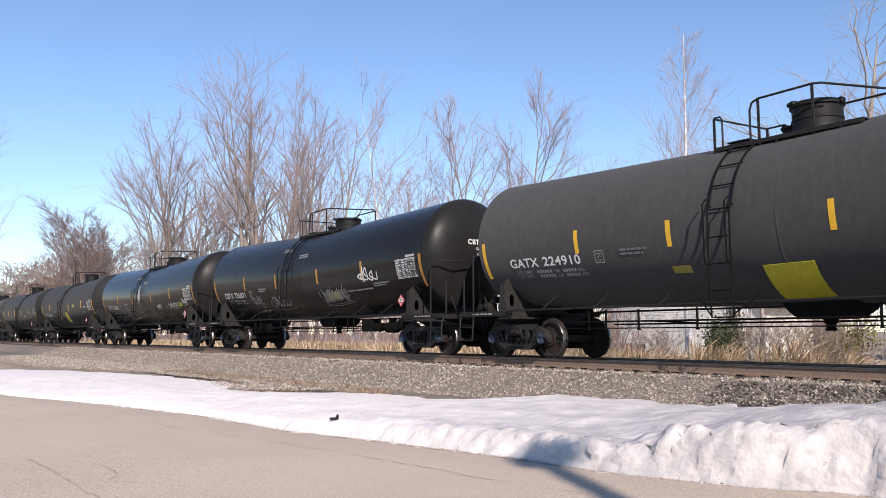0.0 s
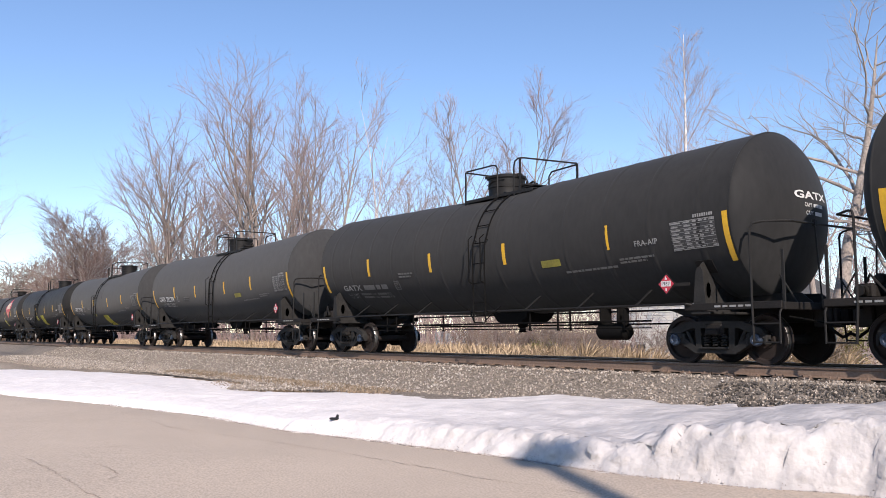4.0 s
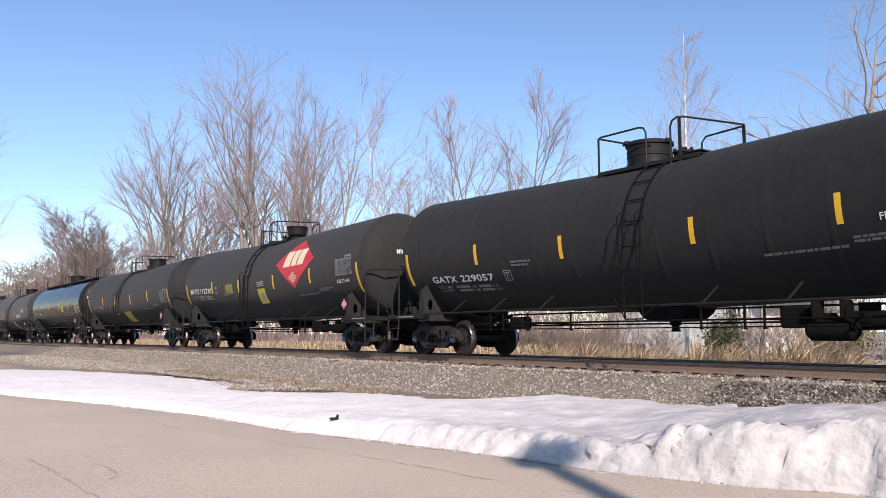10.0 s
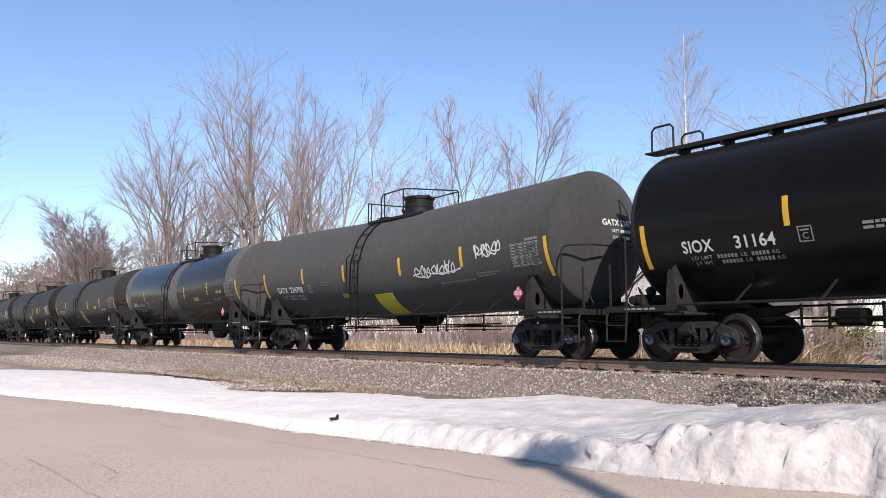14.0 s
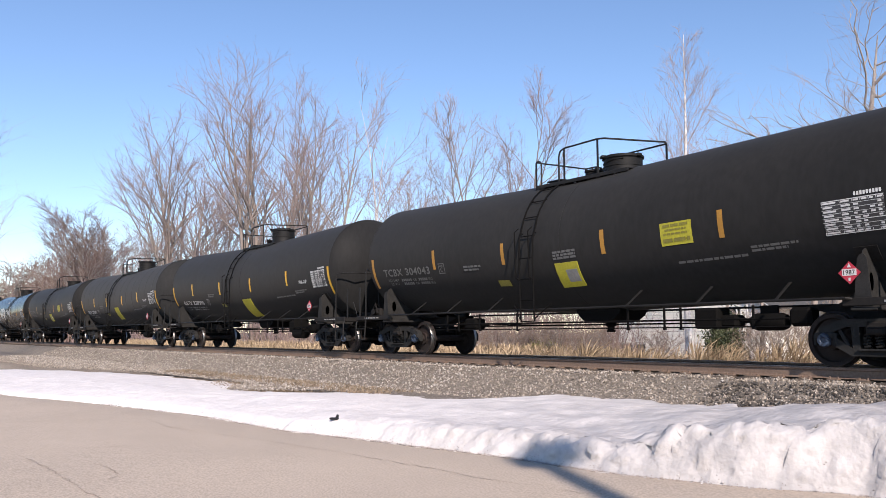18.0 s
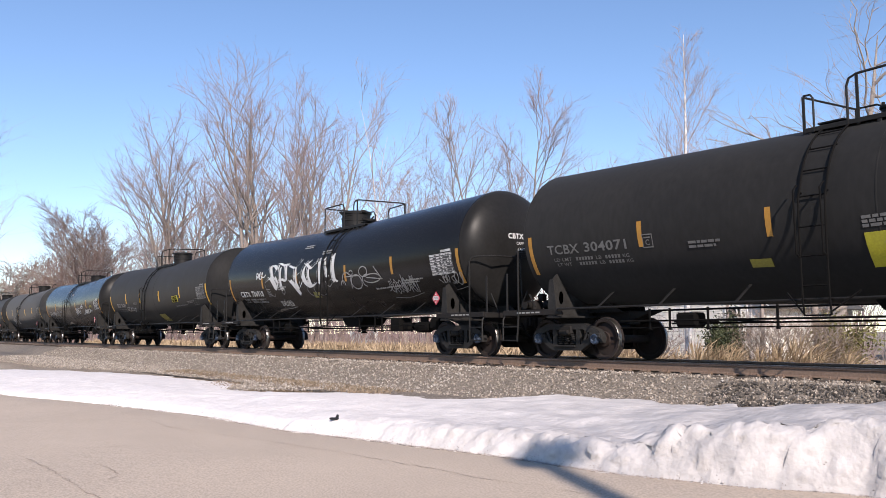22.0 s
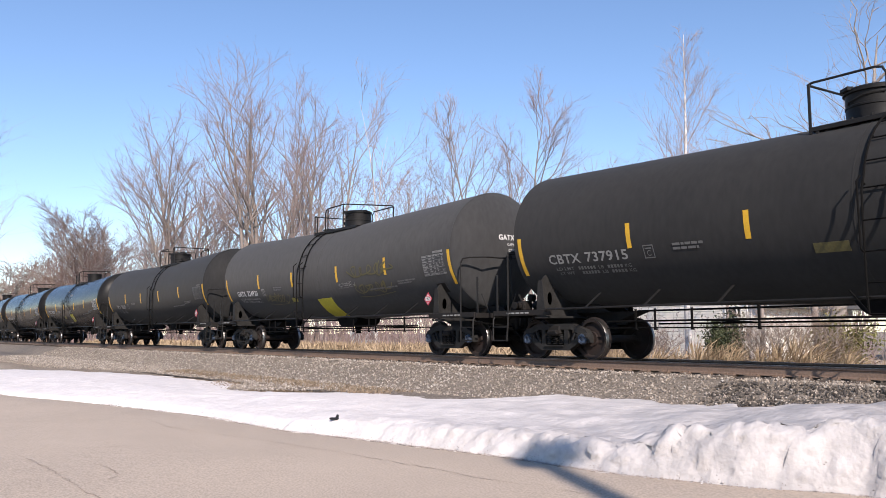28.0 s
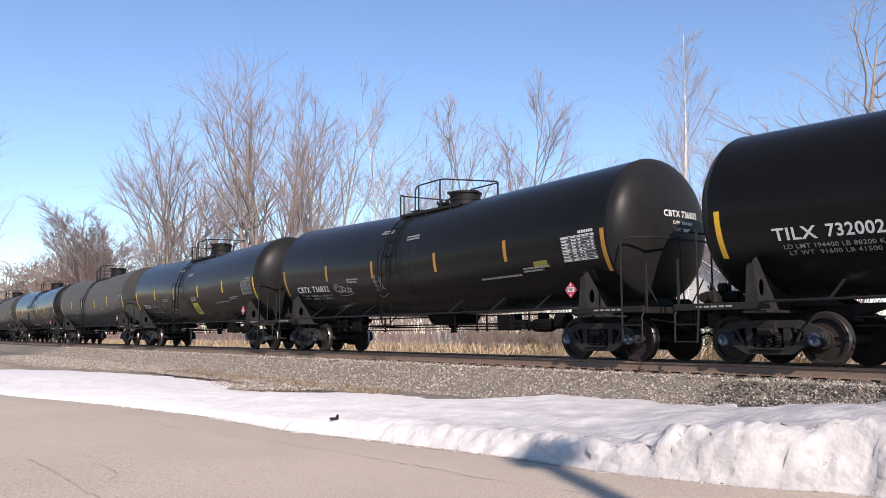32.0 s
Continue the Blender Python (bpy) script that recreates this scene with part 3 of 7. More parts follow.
# ---- tank cars ----
R_TANK, Z_TANK, SLOPE, HALF, HEAD = 1.58, 2.64, 0.023, 7.72, 0.60
DOMED = {1, 2, 8, 10, 12, 20, 22, 27, 28, 29, 31}      # cars whose heads run smoothly into the shell


def axis_z(x, bent=True):
    return Z_TANK + SLOPE * math.sqrt(min(abs(x), HALF) ** 2 + 0.02) if bent else Z_TANK + 0.09


def on_tank(x, a, lift=0.0, bent=True):
    """The point of the shell at x and a degrees above the near side's middle."""
    r, a = R_TANK + lift, radians(a)
    return Vector((x, -r * math.cos(a), axis_z(x, bent) + r * math.sin(a)))


def x_axis(x, y, z):
    """A pose whose z axis runs along x."""
    return Matrix.Translation((x, y, z)) @ Matrix.Rotation(radians(90), 4, "Y")


def y_axis(x, y, z):
    return Matrix.Translation((x, y, z)) @ Matrix.Rotation(radians(-90), 4, "X")


@lru_cache(None)
def shell_mesh(paint, bent):
    b, n = Build(), 72
    xs = [-HALF, -6.5, -5.2, -3.9, -2.6, -1.3, -0.5, -0.15, 0.0, 0.15, 0.5, 1.3, 2.6, 3.9, 5.2, 6.5, HALF]
    vs = [on_tank(x, 360 * k / n, 0, bent) for x in xs for k in range(n)]
    fs = [(i * n + k, i * n + (k + 1) % n, (i + 1) * n + (k + 1) % n, (i + 1) * n + k) for i in range(len(xs) - 1) for k in range(n)]
    return b.add(vs, fs).mesh("shell", PAINT[paint], smooth=40)


def head_depth(r, domed):
    return max(0.0, 1 - r * r) ** (0.52 if domed else 0.80)


@lru_cache(None)
def head_mesh(paint, bent, domed=True):
    """A dished head: a full ellipse, or a jacket's flatter dish behind a tight rim."""
    b = Build()
    prof = []
    for i in range(19):
        t = i / 18 * math.pi / 2
        r = math.cos(t)
        prof.append((R_TANK * r, HEAD * head_depth(r, domed)))
    prof[-1] = (0.0001, HEAD)
    return b.lathe(prof, x_axis(HALF, 0, axis_z(HALF, bent)), 72).mesh("tank_head", PAINT[paint], smooth=60)


def ring_mesh(name, x, width, proud, mat, bent=True):
    b, n = Build(), 72
    prof = [(x - width / 2, 0.001), (x - width / 4, proud), (x + width / 4, proud), (x + width / 2, 0.001)]
    vs = [on_tank(px, 360 * k / n, e, bent) for px, e in prof for k in range(n)]
    fs = [(i * n + k, i * n + (k + 1) % n, (i + 1) * n + (k + 1) % n, (i + 1) * n + k) for i in range(3) for k in range(n)]
    return b.add(vs, fs).mesh(name, mat, smooth=60)


seam_mesh = lru_cache(None)(lambda x, paint, bent: ring_mesh("seam", x, 0.035, 0.006, PAINT[paint], bent))
band_mesh = lru_cache(None)(lambda x, paint: ring_mesh("jacket_band", x, 0.13, 0.0075, PAINT[paint]))


def decal(x0, x1, a0, a1, lift=0.006, bent=True, skew=0.0):
    """A sheet that hugs the shell."""
    b, n = Build(), max(2, int(abs(a1 - a0) / 6))
    vs = []
    for j in range(n + 1):
        f = j / n
        for x in (x0, x1):
            for e in (lift, 0.001):
                vs.append(on_tank(x + skew * f, a0 + (a1 - a0) * f, e, bent))
    fs = []
    for j in range(n):
        o, p = j * 4, j * 4 + 4
        fs += [(o, o + 2, p + 2, p), (o, p, p + 1, o + 1), (o + 2, o + 3, p + 3, p + 2)]
    fs += [(0, 1, 3, 2), (n * 4, n * 4 + 2, n * 4 + 3, n * 4 + 1)]
    return b.add(vs, fs)


strip_mesh = lru_cache(None)(lambda x, a0, a1, bent, mat=M_YELLOW: decal(x - 0.055, x + 0.055, a0, a1, 0.006, bent).mesh("reflective_strip", mat))


@lru_cache(None)
def glyphs(text, bold):
    """Flat letters: points, faces, width and height."""
    cu = bpy.data.curves.new("letters", "FONT")
    cu.body, cu.size, cu.offset, cu.resolution_u, cu.space_character = text, 1.0, bold, 3, 1.06
    ob = bpy.data.objects.new("letters", cu)
    me = bpy.data.meshes.new_from_object(ob)
    vs = [(v.co.x, v.co.y) for v in me.vertices]
    fs = [tuple(p.vertices) for p in me.polygons]
    bpy.data.objects.remove(ob), bpy.data.curves.remove(cu), bpy.data.meshes.remove(me)
    xs, ys = [p[0] for p in vs], [p[1] for p in vs]
    return [(x - min(xs), y - min(ys)) for x, y in vs], fs, max(xs) - min(xs), max(ys) - min(ys)


def lettering(name, text, x0, x1, a, height, mat, parent, bent=True, bold=0.020, label=""):
    """Letters on the shell from x0 to x1, their middle at a degrees."""
    vs, fs, w, h = glyphs(text, bold)
    pts = [on_tank(x0 + u / w * (x1 - x0), a + math.degrees((v / h - 0.5) * height / R_TANK), 0.0125, bent) for u, v in vs]
    return part(name, Build().add(pts, fs).mesh(name, mat, smooth=0, fix=False), parent, label=label)


def bars(name, rows, mat, parent, bent=True, lift=0.0115, label=""):
    """Lines of writing too small to read: rows of (x0, x1, degrees, height), broken into words."""
    b, rng = Build(), random.Random(len(rows) + int(rows[0][0] * 100))
    for x0, x1, a, h in rows:
        x, da = x0, math.degrees(h / R_TANK) / 2
        while x < x1 - 0.02:
            e = min(x1, x + rng.uniform(1.2, 4.5) * h)
            b.add([on_tank(px, pa, lift, bent) for px, pa in ((x, a - da), (e, a - da), (e, a + da), (x, a + da))], [(0, 1, 2, 3)])
            x = e + h * 0.5
    return tagged(part(name, b.mesh(name, mat, smooth=0, fix=False), parent, label=label), kind="stuff")


def load_line(word, x0, x1, a, h, mat, parent, bent):
    """A weight stencil: its words in letters, its small figures as plain bars."""
    b, w = Build(), x1 - x0

    def put(text, f0, f1):
        vs, fs, gw, gh = glyphs(text, 0.008)
        b.add([on_tank(x0 + w * (f0 + u / gw * (f1 - f0)), a + math.degrees((v / gh - 0.5) * h / R_TANK), 0.0125, bent) for u, v in vs], fs)
    put(word, 0.0, 0.25 if len(word) > 5 else 0.20)
    put("LB", 0.58, 0.65)
    put("KG", 0.92, 1.0)
    da = math.degrees(h / R_TANK) / 2
    for f0, n in ((0.31, 6), (0.70, 5)):
        for k in range(n):
            xa = x0 + w * (f0 + 0.04 * k)
            b.add([on_tank(x, q, 0.0125, bent) for x, q in ((xa, a - da), (xa + w * 0.028, a - da), (xa + w * 0.028, a + da), (xa, a + da))], [(0, 1, 2, 3)])
    tagged(part("load_stencil", b.mesh("load_stencil", mat, smooth=0, fix=False), parent), kind="stuff")


def stroke(b, pts, width, x0, a0, w, h, bent=True, lift=0.009):
    """A painted line; pts in a 0..1 box laid on the shell."""
    p = [(x0 + u * w, a0 + math.degrees(v * h / R_TANK)) for u, v in pts]
    dense = []
    for (xa, aa), (xb, ab) in zip(p, p[1:]):
        k = max(1, int(abs(ab - aa) / 6 + abs(xb - xa) / 0.4))
        dense += [(xa + (xb - xa) * i / k, aa + (ab - aa) * i / k) for i in range(k)]
    dense.append(p[-1])
    vs = []
    for i, (x, a) in enumerate(dense):
        xa, aa = dense[max(i - 1, 0)]
        xb, ab = dense[min(i + 1, len(dense) - 1)]
        dx, dy = xb - xa, radians(ab - aa) * R_TANK
        ln = math.hypot(dx, dy) or 1
        nx, ny = -dy / ln * width / 2, dx / ln * width / 2
        for s in (1, -1):
            vs.append(on_tank(x + s * nx, a + math.degrees(s * ny / R_TANK), lift + 0.0006 * (len(b.v) % 7), bent))
    b.add(vs, [(2 * i, 2 * i + 1, 2 * i + 3, 2 * i + 2) for i in range(len(dense) - 1)])


def flow(pts, n=6):
    """A smooth line through the points."""
    out = []
    for i in range(len(pts) - 1):
        p0, p1, p2, p3 = pts[max(i - 1, 0)], pts[i], pts[i + 1], pts[min(i + 2, len(pts) - 1)]
        for k in range(n):
            t = k / n
            out.append(tuple(0.5 * (2 * b + (c - a) * t + (2 * a - 5 * b + 4 * c - d) * t * t + (3 * b - a - 3 * c + d) * t ** 3) for a, b, c, d in zip(p0, p1, p2, p3)))
    return out + [tuple(pts[-1])]


def nib(b, pts, width, slant, x0, a0, w, h, lift=0.009):
    """A broad-brush line: the brush keeps its slant, so the line swells and thins."""
    dx, dy = math.cos(radians(slant)) * width / 2, math.degrees(math.sin(radians(slant)) * width / 2 / R_TANK)
    lift += 0.0006 * (len(b.v) % 9)
    vs = []
    for u, v in flow(pts):
        x, a = x0 + u * w, a0 + math.degrees(v * h / R_TANK)
        vs += [on_tank(x - dx, a - dy, lift), on_tank(x + dx, a + dy, lift)]
    b.add(vs, [(2 * i, 2 * i + 1, 2 * i + 3, 2 * i + 2) for i in range(len(vs) // 2 - 1)])


def scrawl(seed, x0, a0, w, h, width, mat, parent, loops=6):
    """A spray-can tag: one looping line and a few slashes, no letters."""
    rng, b = random.Random(seed), Build()
    n, turn, line = loops * 3, rng.uniform(0, 6.28), []
    for i in range(n + 1):
        turn += radians(rng.uniform(55, 150))
        r = rng.uniform(0.45, 1.0)
        line.append((i / n + 1.1 * r * math.cos(turn) / loops, 0.5 + 0.48 * r * math.sin(turn)))
    stroke(b, flow(line, 5), width, x0, a0, w, h)
    for _ in range(1 + loops // 3):
        u, v, d = rng.uniform(0, 0.9), rng.uniform(0, 0.2), rng.uniform(-0.05, 0.12)
        stroke(b, flow([(u, v), (u + d * 0.3, v + 0.5), (u + d, v + rng.uniform(0.7, 1.0))], 4), width * rng.uniform(0.8, 1.3), x0, a0, w, h)
    if rng.random() < 0.6:
        stroke(b, flow([(0.0, -0.1), (0.5, -0.18), (1.1, 0.0)], 5), width * 0.6, x0, a0, w, h)
    return part("graffiti", b.mesh("graffiti", mat, smooth=0, fix=False), parent, label="spray-painted scrawl")


# -- pieces that all cars share --
@lru_cache(None)
def shared(kind):
    b = Build()
    if kind == "wheelset":
        half = [(0.085, 0.0), (0.085, 0.62), (0.13, 0.66), (0.16, 0.70), (0.37, 0.70), (0.40, 0.675), (0.482, 0.675), (0.488, 0.70), (0.459, 0.72), (0.457, 0.79), (0.445, 0.81), (0.375, 0.80), (0.36, 0.735), (0.17, 0.755), (0.16, 0.80), (0.09, 0.80), (0.085, 1.02)]
        prof = [(r, -h) for r, h in reversed(half[1:])] + half
        b.lathe(prof, y_axis(0, 0, 0), 26)
        seg = [1 if min(prof[i][0], prof[i + 1][0]) > 0.44 and abs(prof[i][1]) > 0.715 and abs(prof[i + 1][1]) > 0.715 else 0 for i in range(len(prof) - 1)]
        b.mi = [m for m in seg for _ in range(26)] + [0, 0]
        return b.mesh("wheelset", M_WHEEL, M_TREAD, smooth=30, fix=False)
    if kind == "side_frame":
        m = Matrix()
        b.prism([(-1.06, 0.56), (-0.98, 0.66), (-0.56, 0.80), (0.56, 0.80), (0.98, 0.66), (1.06, 0.56), (1.06, 0.44), (0.98, 0.50), (0.52, 0.67), (-0.52, 0.67), (-0.98, 0.50), (-1.06, 0.44)], m, 0.15)
        b.prism([(-0.80, 0.40), (-0.44, 0.20), (0.44, 0.20), (0.80, 0.40), (0.82, 0.55), (0.70, 0.50), (0.40, 0.31), (-0.40, 0.31), (-0.70, 0.50), (-0.82, 0.55)], m, 0.14)
        for s in (-1, 1):
            b.prism([(s * 0.30, 0.28), (s * 0.42, 0.28), (s * 0.44, 0.72), (s * 0.31, 0.72)], m, 0.13)
            b.box((s * 0.889, 0, 0.53), (0.34, 0.20, 0.13), cut=0.03)
            b.box((s * 0.70, 0, 0.47), (0.05, 0.16, 0.20), cut=0.01)
            b.box((s * 1.055, 0, 0.46), (0.05, 0.16, 0.18), cut=0.01)
            b.tube([(s * 0.50, -0.03, 0.36), (s * 0.64, -0.03, 0.62)], 0.035, 6)
        b.box((0, 0, 0.30), (0.62, 0.24, 0.04), cut=0.01)
        return b.mesh("side_frame", M_CAST)
    if kind == "spring":
        pts = [(0.062 * math.cos(t * 0.7), 0.062 * math.sin(t * 0.7), 0.32 + 0.24 * t / 45) for t in range(0, 46, 2)]
        return b.tube(pts, 0.017, 4).mesh("spring", M_CAST, smooth=60)
    if kind == "bearing_cap":
        b.lathe([(0.115, 0.0), (0.12, 0.05), (0.10, 0.09), (0.055, 0.095), (0.04, 0.075), (0.0001, 0.075)], y_axis(0, 0, 0) @ Matrix.Rotation(math.pi, 4, "X"), 16)
        for k in range(3):
            t = k * 2 * math.pi / 3
            b.box((0.075 * math.cos(t), -0.10, 0.075 * math.sin(t)), (0.032, 0.03, 0.032), cut=0.006)
        return b.mesh("bearing_cap", M_CAP)
    if kind == "truck_bolster":
        b.box((0, 0, 0.66), (0.40, 2.2, 0.22), cut=0.04).box((0, 0, 0.60), (0.30, 2.36, 0.13), cut=0.03)
        b.lathe([(0.2, 0.76), (0.2, 0.86)], Matrix(), 16)
        return b.mesh("truck_bolster", M_FRAME)
    if kind == "brake_beam":
        b.tube([(0, -0.72, 0.34), (0, 0.72, 0.34)], 0.04, 6).tube([(0, -0.6, 0.34), (0.12, 0, 0.36), (0, 0.6, 0.34)], 0.03, 6)
        for s in (-1, 1):
            b.box((-0.03, s * 0.74, 0.40), (0.07, 0.09, 0.30), cut=0.015)
        return b.mesh("brake_beam", M_DARK)
    if kind == "stub_sill":
        b.box((7.35, 0, 0.92), (3.0, 0.36, 0.30), cut=0.015)
        b.box((8.62, 0, 0.88), (0.34, 0.52, 0.42), cut=0.03)
        b.prism([(5.2, 1.06), (6.0, 1.06), (6.0, 0.80)], Matrix(), 0.34)
        for s in (-1, 1):
            b.prism([(5.9, 1.05), (8.6, 1.05), (8.3, 1.30), (6.4, 1.34)], Matrix.Translation((0, s * 0.34, 0)), 0.03)
        return b.mesh("stub_sill", M_FRAME)
    if kind == "body_bolster":
        for x in (6.95,):
            for s in (-1, 1):
                poly = [(s * 0.2, 0.92), (s * 1.47, 0.98), (s * 1.47, 1.16)]
                r = R_TANK + 0.004
                zc = axis_z(6.95)
                top = [(s * r * math.cos(radians(q)), zc - r * math.sin(radians(q))) for q in range(34, 84, 6)]
                poly += [(s * 1.46, 1.76), (s * 1.40, 1.86)] + top + [(s * 0.2, zc - r)]
                ring = [(s * (1.21 + 0.07 * math.cos(k * math.pi / 5)), 1.38 + 0.15 * math.sin(k * math.pi / 5)) for k in range(11)]
                poly = poly[:3] + ring + poly[2:]
                vs = [Matrix.Translation((x, 0, 0)) @ Vector((dx, y, z)) for dx in (-0.012, 0.012) for y, z in poly]
                k = len(poly)
                # fan of quads between the outer line and the shell
                fs = [tuple(range(k)), tuple(range(k, 2 * k))] + [(i, (i + 1) % k, k + (i + 1) % k, k + i) for i in range(k)]
                b.add(vs, fs)
        for s in (-1, 1):
            b.prism([(6.80, 0.98), (7.10, 0.98), (7.04, 1.74), (7.0, 1.80), (6.93, 1.80), (6.89, 1.74)], Matrix.Translation((0, s * 1.475, 0)), 0.018)
        b.box((6.95, 0, 0.95), (0.42, 2.94, 0.05), cut=0.01)
        return b.mesh("body_bolster", M_CAST)
    if kind == "saddle_pad":
        return decal(6.76, 7.14, -44, -33, 0.014).mesh("saddle_pad", M_FRAME)
    if kind == "end_deck":
        b.box((8.15, 0, 1.07), (0.95, 2.95, 0.05), cut=0.008)
        for s in (-1, 1):
            b.box((7.62, s * 1.475, 1.06), (2.0, 0.05, 0.13), cut=0.01)
        b.box((8.64, 0, 1.04), (0.05, 2.95, 0.13), cut=0.01)
        return b.mesh("end_deck", M_FRAME)
    if kind == "corner_step":
        b.tube([(8.06, 0, 2.42), (8.06, 0, 1.0), (8.09, -0.03, 0.40)], 0.022, 7)
        b.box((8.60, 0.12, 1.52), (0.06, 0.025, 0.98), cut=0.006)
        b.tube([(8.59, 0.12, 1.1), (8.59, -0.02, 0.92), (8.59, -0.03, 0.40)], 0.020, 6)
        for z in (0.42, 0.74):
            b.box((8.34, -0.02, z), (0.50, 0.05, 0.028), cut=0.006)
        return b.mesh("corner_step", M_RAILING)
    if kind == "end_rail":
        pts = [(8.06, -1.49, 2.40), (8.10, -1.46, 2.50), (8.22, -1.36, 2.53), (8.56, -1.05, 2.53), (8.56, 1.05, 2.53), (8.22, 1.36, 2.53), (8.10, 1.46, 2.50), (8.06, 1.49, 2.40)]
        b.tube(pts, 0.022, 7)
        b.box((8.56, -0.25, 2.55), (0.06, 0.10, 0.12), cut=0.01)
        b.tube([(8.56, -0.25, 2.53), (8.62, -0.22, 1.1)], 0.016, 5)
        for y in (-1.0, 1.0):
            b.tube([(8.62, y, 1.08), (8.30, y, 1.60)], 0.016, 5)
        return b.mesh("end_rail", M_RAILING)
    if kind == "coupler":
        b.box((8.82, 0, 0.86), (0.36, 0.17, 0.20), cut=0.03)
        b.prism([(8.92, -0.16), (9.06, -0.19), (9.12, -0.02), (9.04, 0.03), (9.03, 0.17), (8.90, 0.16)], Matrix.Translation((0, 0, 0.86)) @ Matrix.Rotation(radians(-90), 4, "X"), 0.30)
        b.tube([(8.7, -0.34, 0.84), (8.86, -0.36, 0.62), (9.0, -0.30, 0.50), (9.12, -0.2, 0.58)], 0.03, 6)
        b.tube([(8.64, 0.1, 0.72), (8.66, -0.7, 0.80), (8.62, -1.3, 0.86)], 0.018, 5)
        return b.mesh("coupler", M_DARK)
    if kind == "side_rail":
        b.tube([(-6.7, -1.56, 1.12), (6.7, -1.56, 1.12)], 0.024, 7)
        b.tube([(-6.7, -1.56, 1.12), (-6.8, -1.46, 1.10)], 0.024, 7).tube([(6.7, -1.56, 1.12), (6.8, -1.46, 1.10)], 0.024, 7)
        return b.mesh("side_rail", M_RAILING)
    if kind == "rail_bracket":
        b.box((0, -1.33, 1.28), (0.06, 0.62, 0.014), Matrix.Rotation(radians(34), 4, "X"), cut=0.003)
        return b.mesh("rail_bracket", M_RAILING)
    if kind == "brake_pipe":
        return b.tube([(-5.4, 0, 0), (5.4, 0, 0)], 0.022, 6).mesh("brake_pipe", M_DARK)
    if kind == "brake_rod":
        return b.tube([(-5.4, 0, 0), (5.4, 0, 0)], 0.014, 6).mesh("brake_rod", M_DARK)
    if kind == "pipe_hanger":
        b.box((0, -1.0, 0.87), (0.045, 0.03, 0.42), cut=0.004)
        b.box((0, -0.99, 0.66), (0.07, 0.05, 0.03), cut=0.004)
        return b.mesh("pipe_hanger", M_DARK)
    if kind == "cross_pipe":
        return b.tube([(0, -1.0, 0.83), (0, 0.7, 0.80)], 0.02, 6).mesh("cross_pipe", M_DARK)
    if kind == "outlet_skid":
        b.prism([(-0.30, 1.12), (1.08, 1.12), (0.98, 0.98), (0.82, 0.88), (0.62, 0.82), (0.12, 0.82), (-0.08, 0.88), (-0.2, 0.98)], Matrix(), 0.9)
        return b.mesh("outlet_skid", M_DARK)
    if kind == "outlet_valve":
        b.lathe([(0.13, 0.78), (0.13, 0.70), (0.08, 0.67), (0.08, 0.60), (0.10, 0.59), (0.10, 0.55)], Matrix.Translation((0.36, 0, 0.06)), 14)
        return b.mesh("outlet_valve", M_DARK)
    if kind == "air_reservoir":
        prof = [(0.001, -0.46), (0.11, -0.44), (0.18, -0.36), (0.18, 0.36), (0.11, 0.44), (0.001, 0.46)]
        b.lathe(prof, x_axis(4.25, -0.82, 0.62), 18)
        for x in (4.0, 4.5):
            b.box((x, -0.82, 0.95), (0.05, 0.34, 0.34), cut=0.005)
        return b.mesh("air_reservoir", M_DARK)
    if kind == "valve_box":
        b.box((3.55, -0.62, 0.86), (0.55, 0.42, 0.40), cut=0.04).box((3.95, -0.55, 0.80), (0.40, 0.34, 0.24), cut=0.05)
        b.tube([(4.05, -0.6, 0.82), (4.45, -0.6, 0.80)], 0.03, 6)
        return b.mesh("valve_box", M_DARK)
    if kind == "brake_cylinder":
        b.lathe([(0.001, -0.36), (0.13, -0.34), (0.16, -0.26), (0.16, 0.26), (0.13, 0.34), (0.001, 0.36)], x_axis(4.78, -0.6, 0.78), 14)
        b.box((4.78, -0.6, 0.98), (0.36, 0.06, 0.20), cut=0.01)
        return b.mesh("brake_cylinder", M_DARK)
    if kind == "brake_lever":
        b.box((5.45, -0.6, 0.86), (0.42, 0.34, 0.34), cut=0.06).tube([(5.12, -0.6, 0.80), (5.7, -0.6, 0.84)], 0.03, 6)
        return b.mesh("brake_lever", M_DARK)
    if kind == "slack_adjuster":
        b.box((-3.9, -0.6, 0.84), (0.5, 0.36, 0.30), cut=0.05).tube([(-4.3, -0.6, 0.82), (-3.2, -0.7, 0.80)], 0.03, 6)
        return b.mesh("slack_adjuster", M_DARK)
    if kind == "brake_valve":
        b.box((-8.2, -0.85, 1.24), (0.32, 0.30, 0.26), cut=0.05).box((-8.05, -0.75, 1.44), (0.16, 0.2, 0.18), cut=0.04)
        b.lathe([(0.09, 0), (0.09, 0.16), (0.05, 0.2)], y_axis(-8.2, -1.18, 1.25), 12)
        b.lathe([(0.12, -0.2), (0.12, 0.2)], x_axis(-8.15, -0.35, 1.27), 12)
        b.tube([(-8.2, -0.9, 1.4), (-8.0, -1.2, 1.5), (-7.7, -1.3, 1.2)], 0.02, 5)
        return b.mesh("brake_valve", M_FRAME)
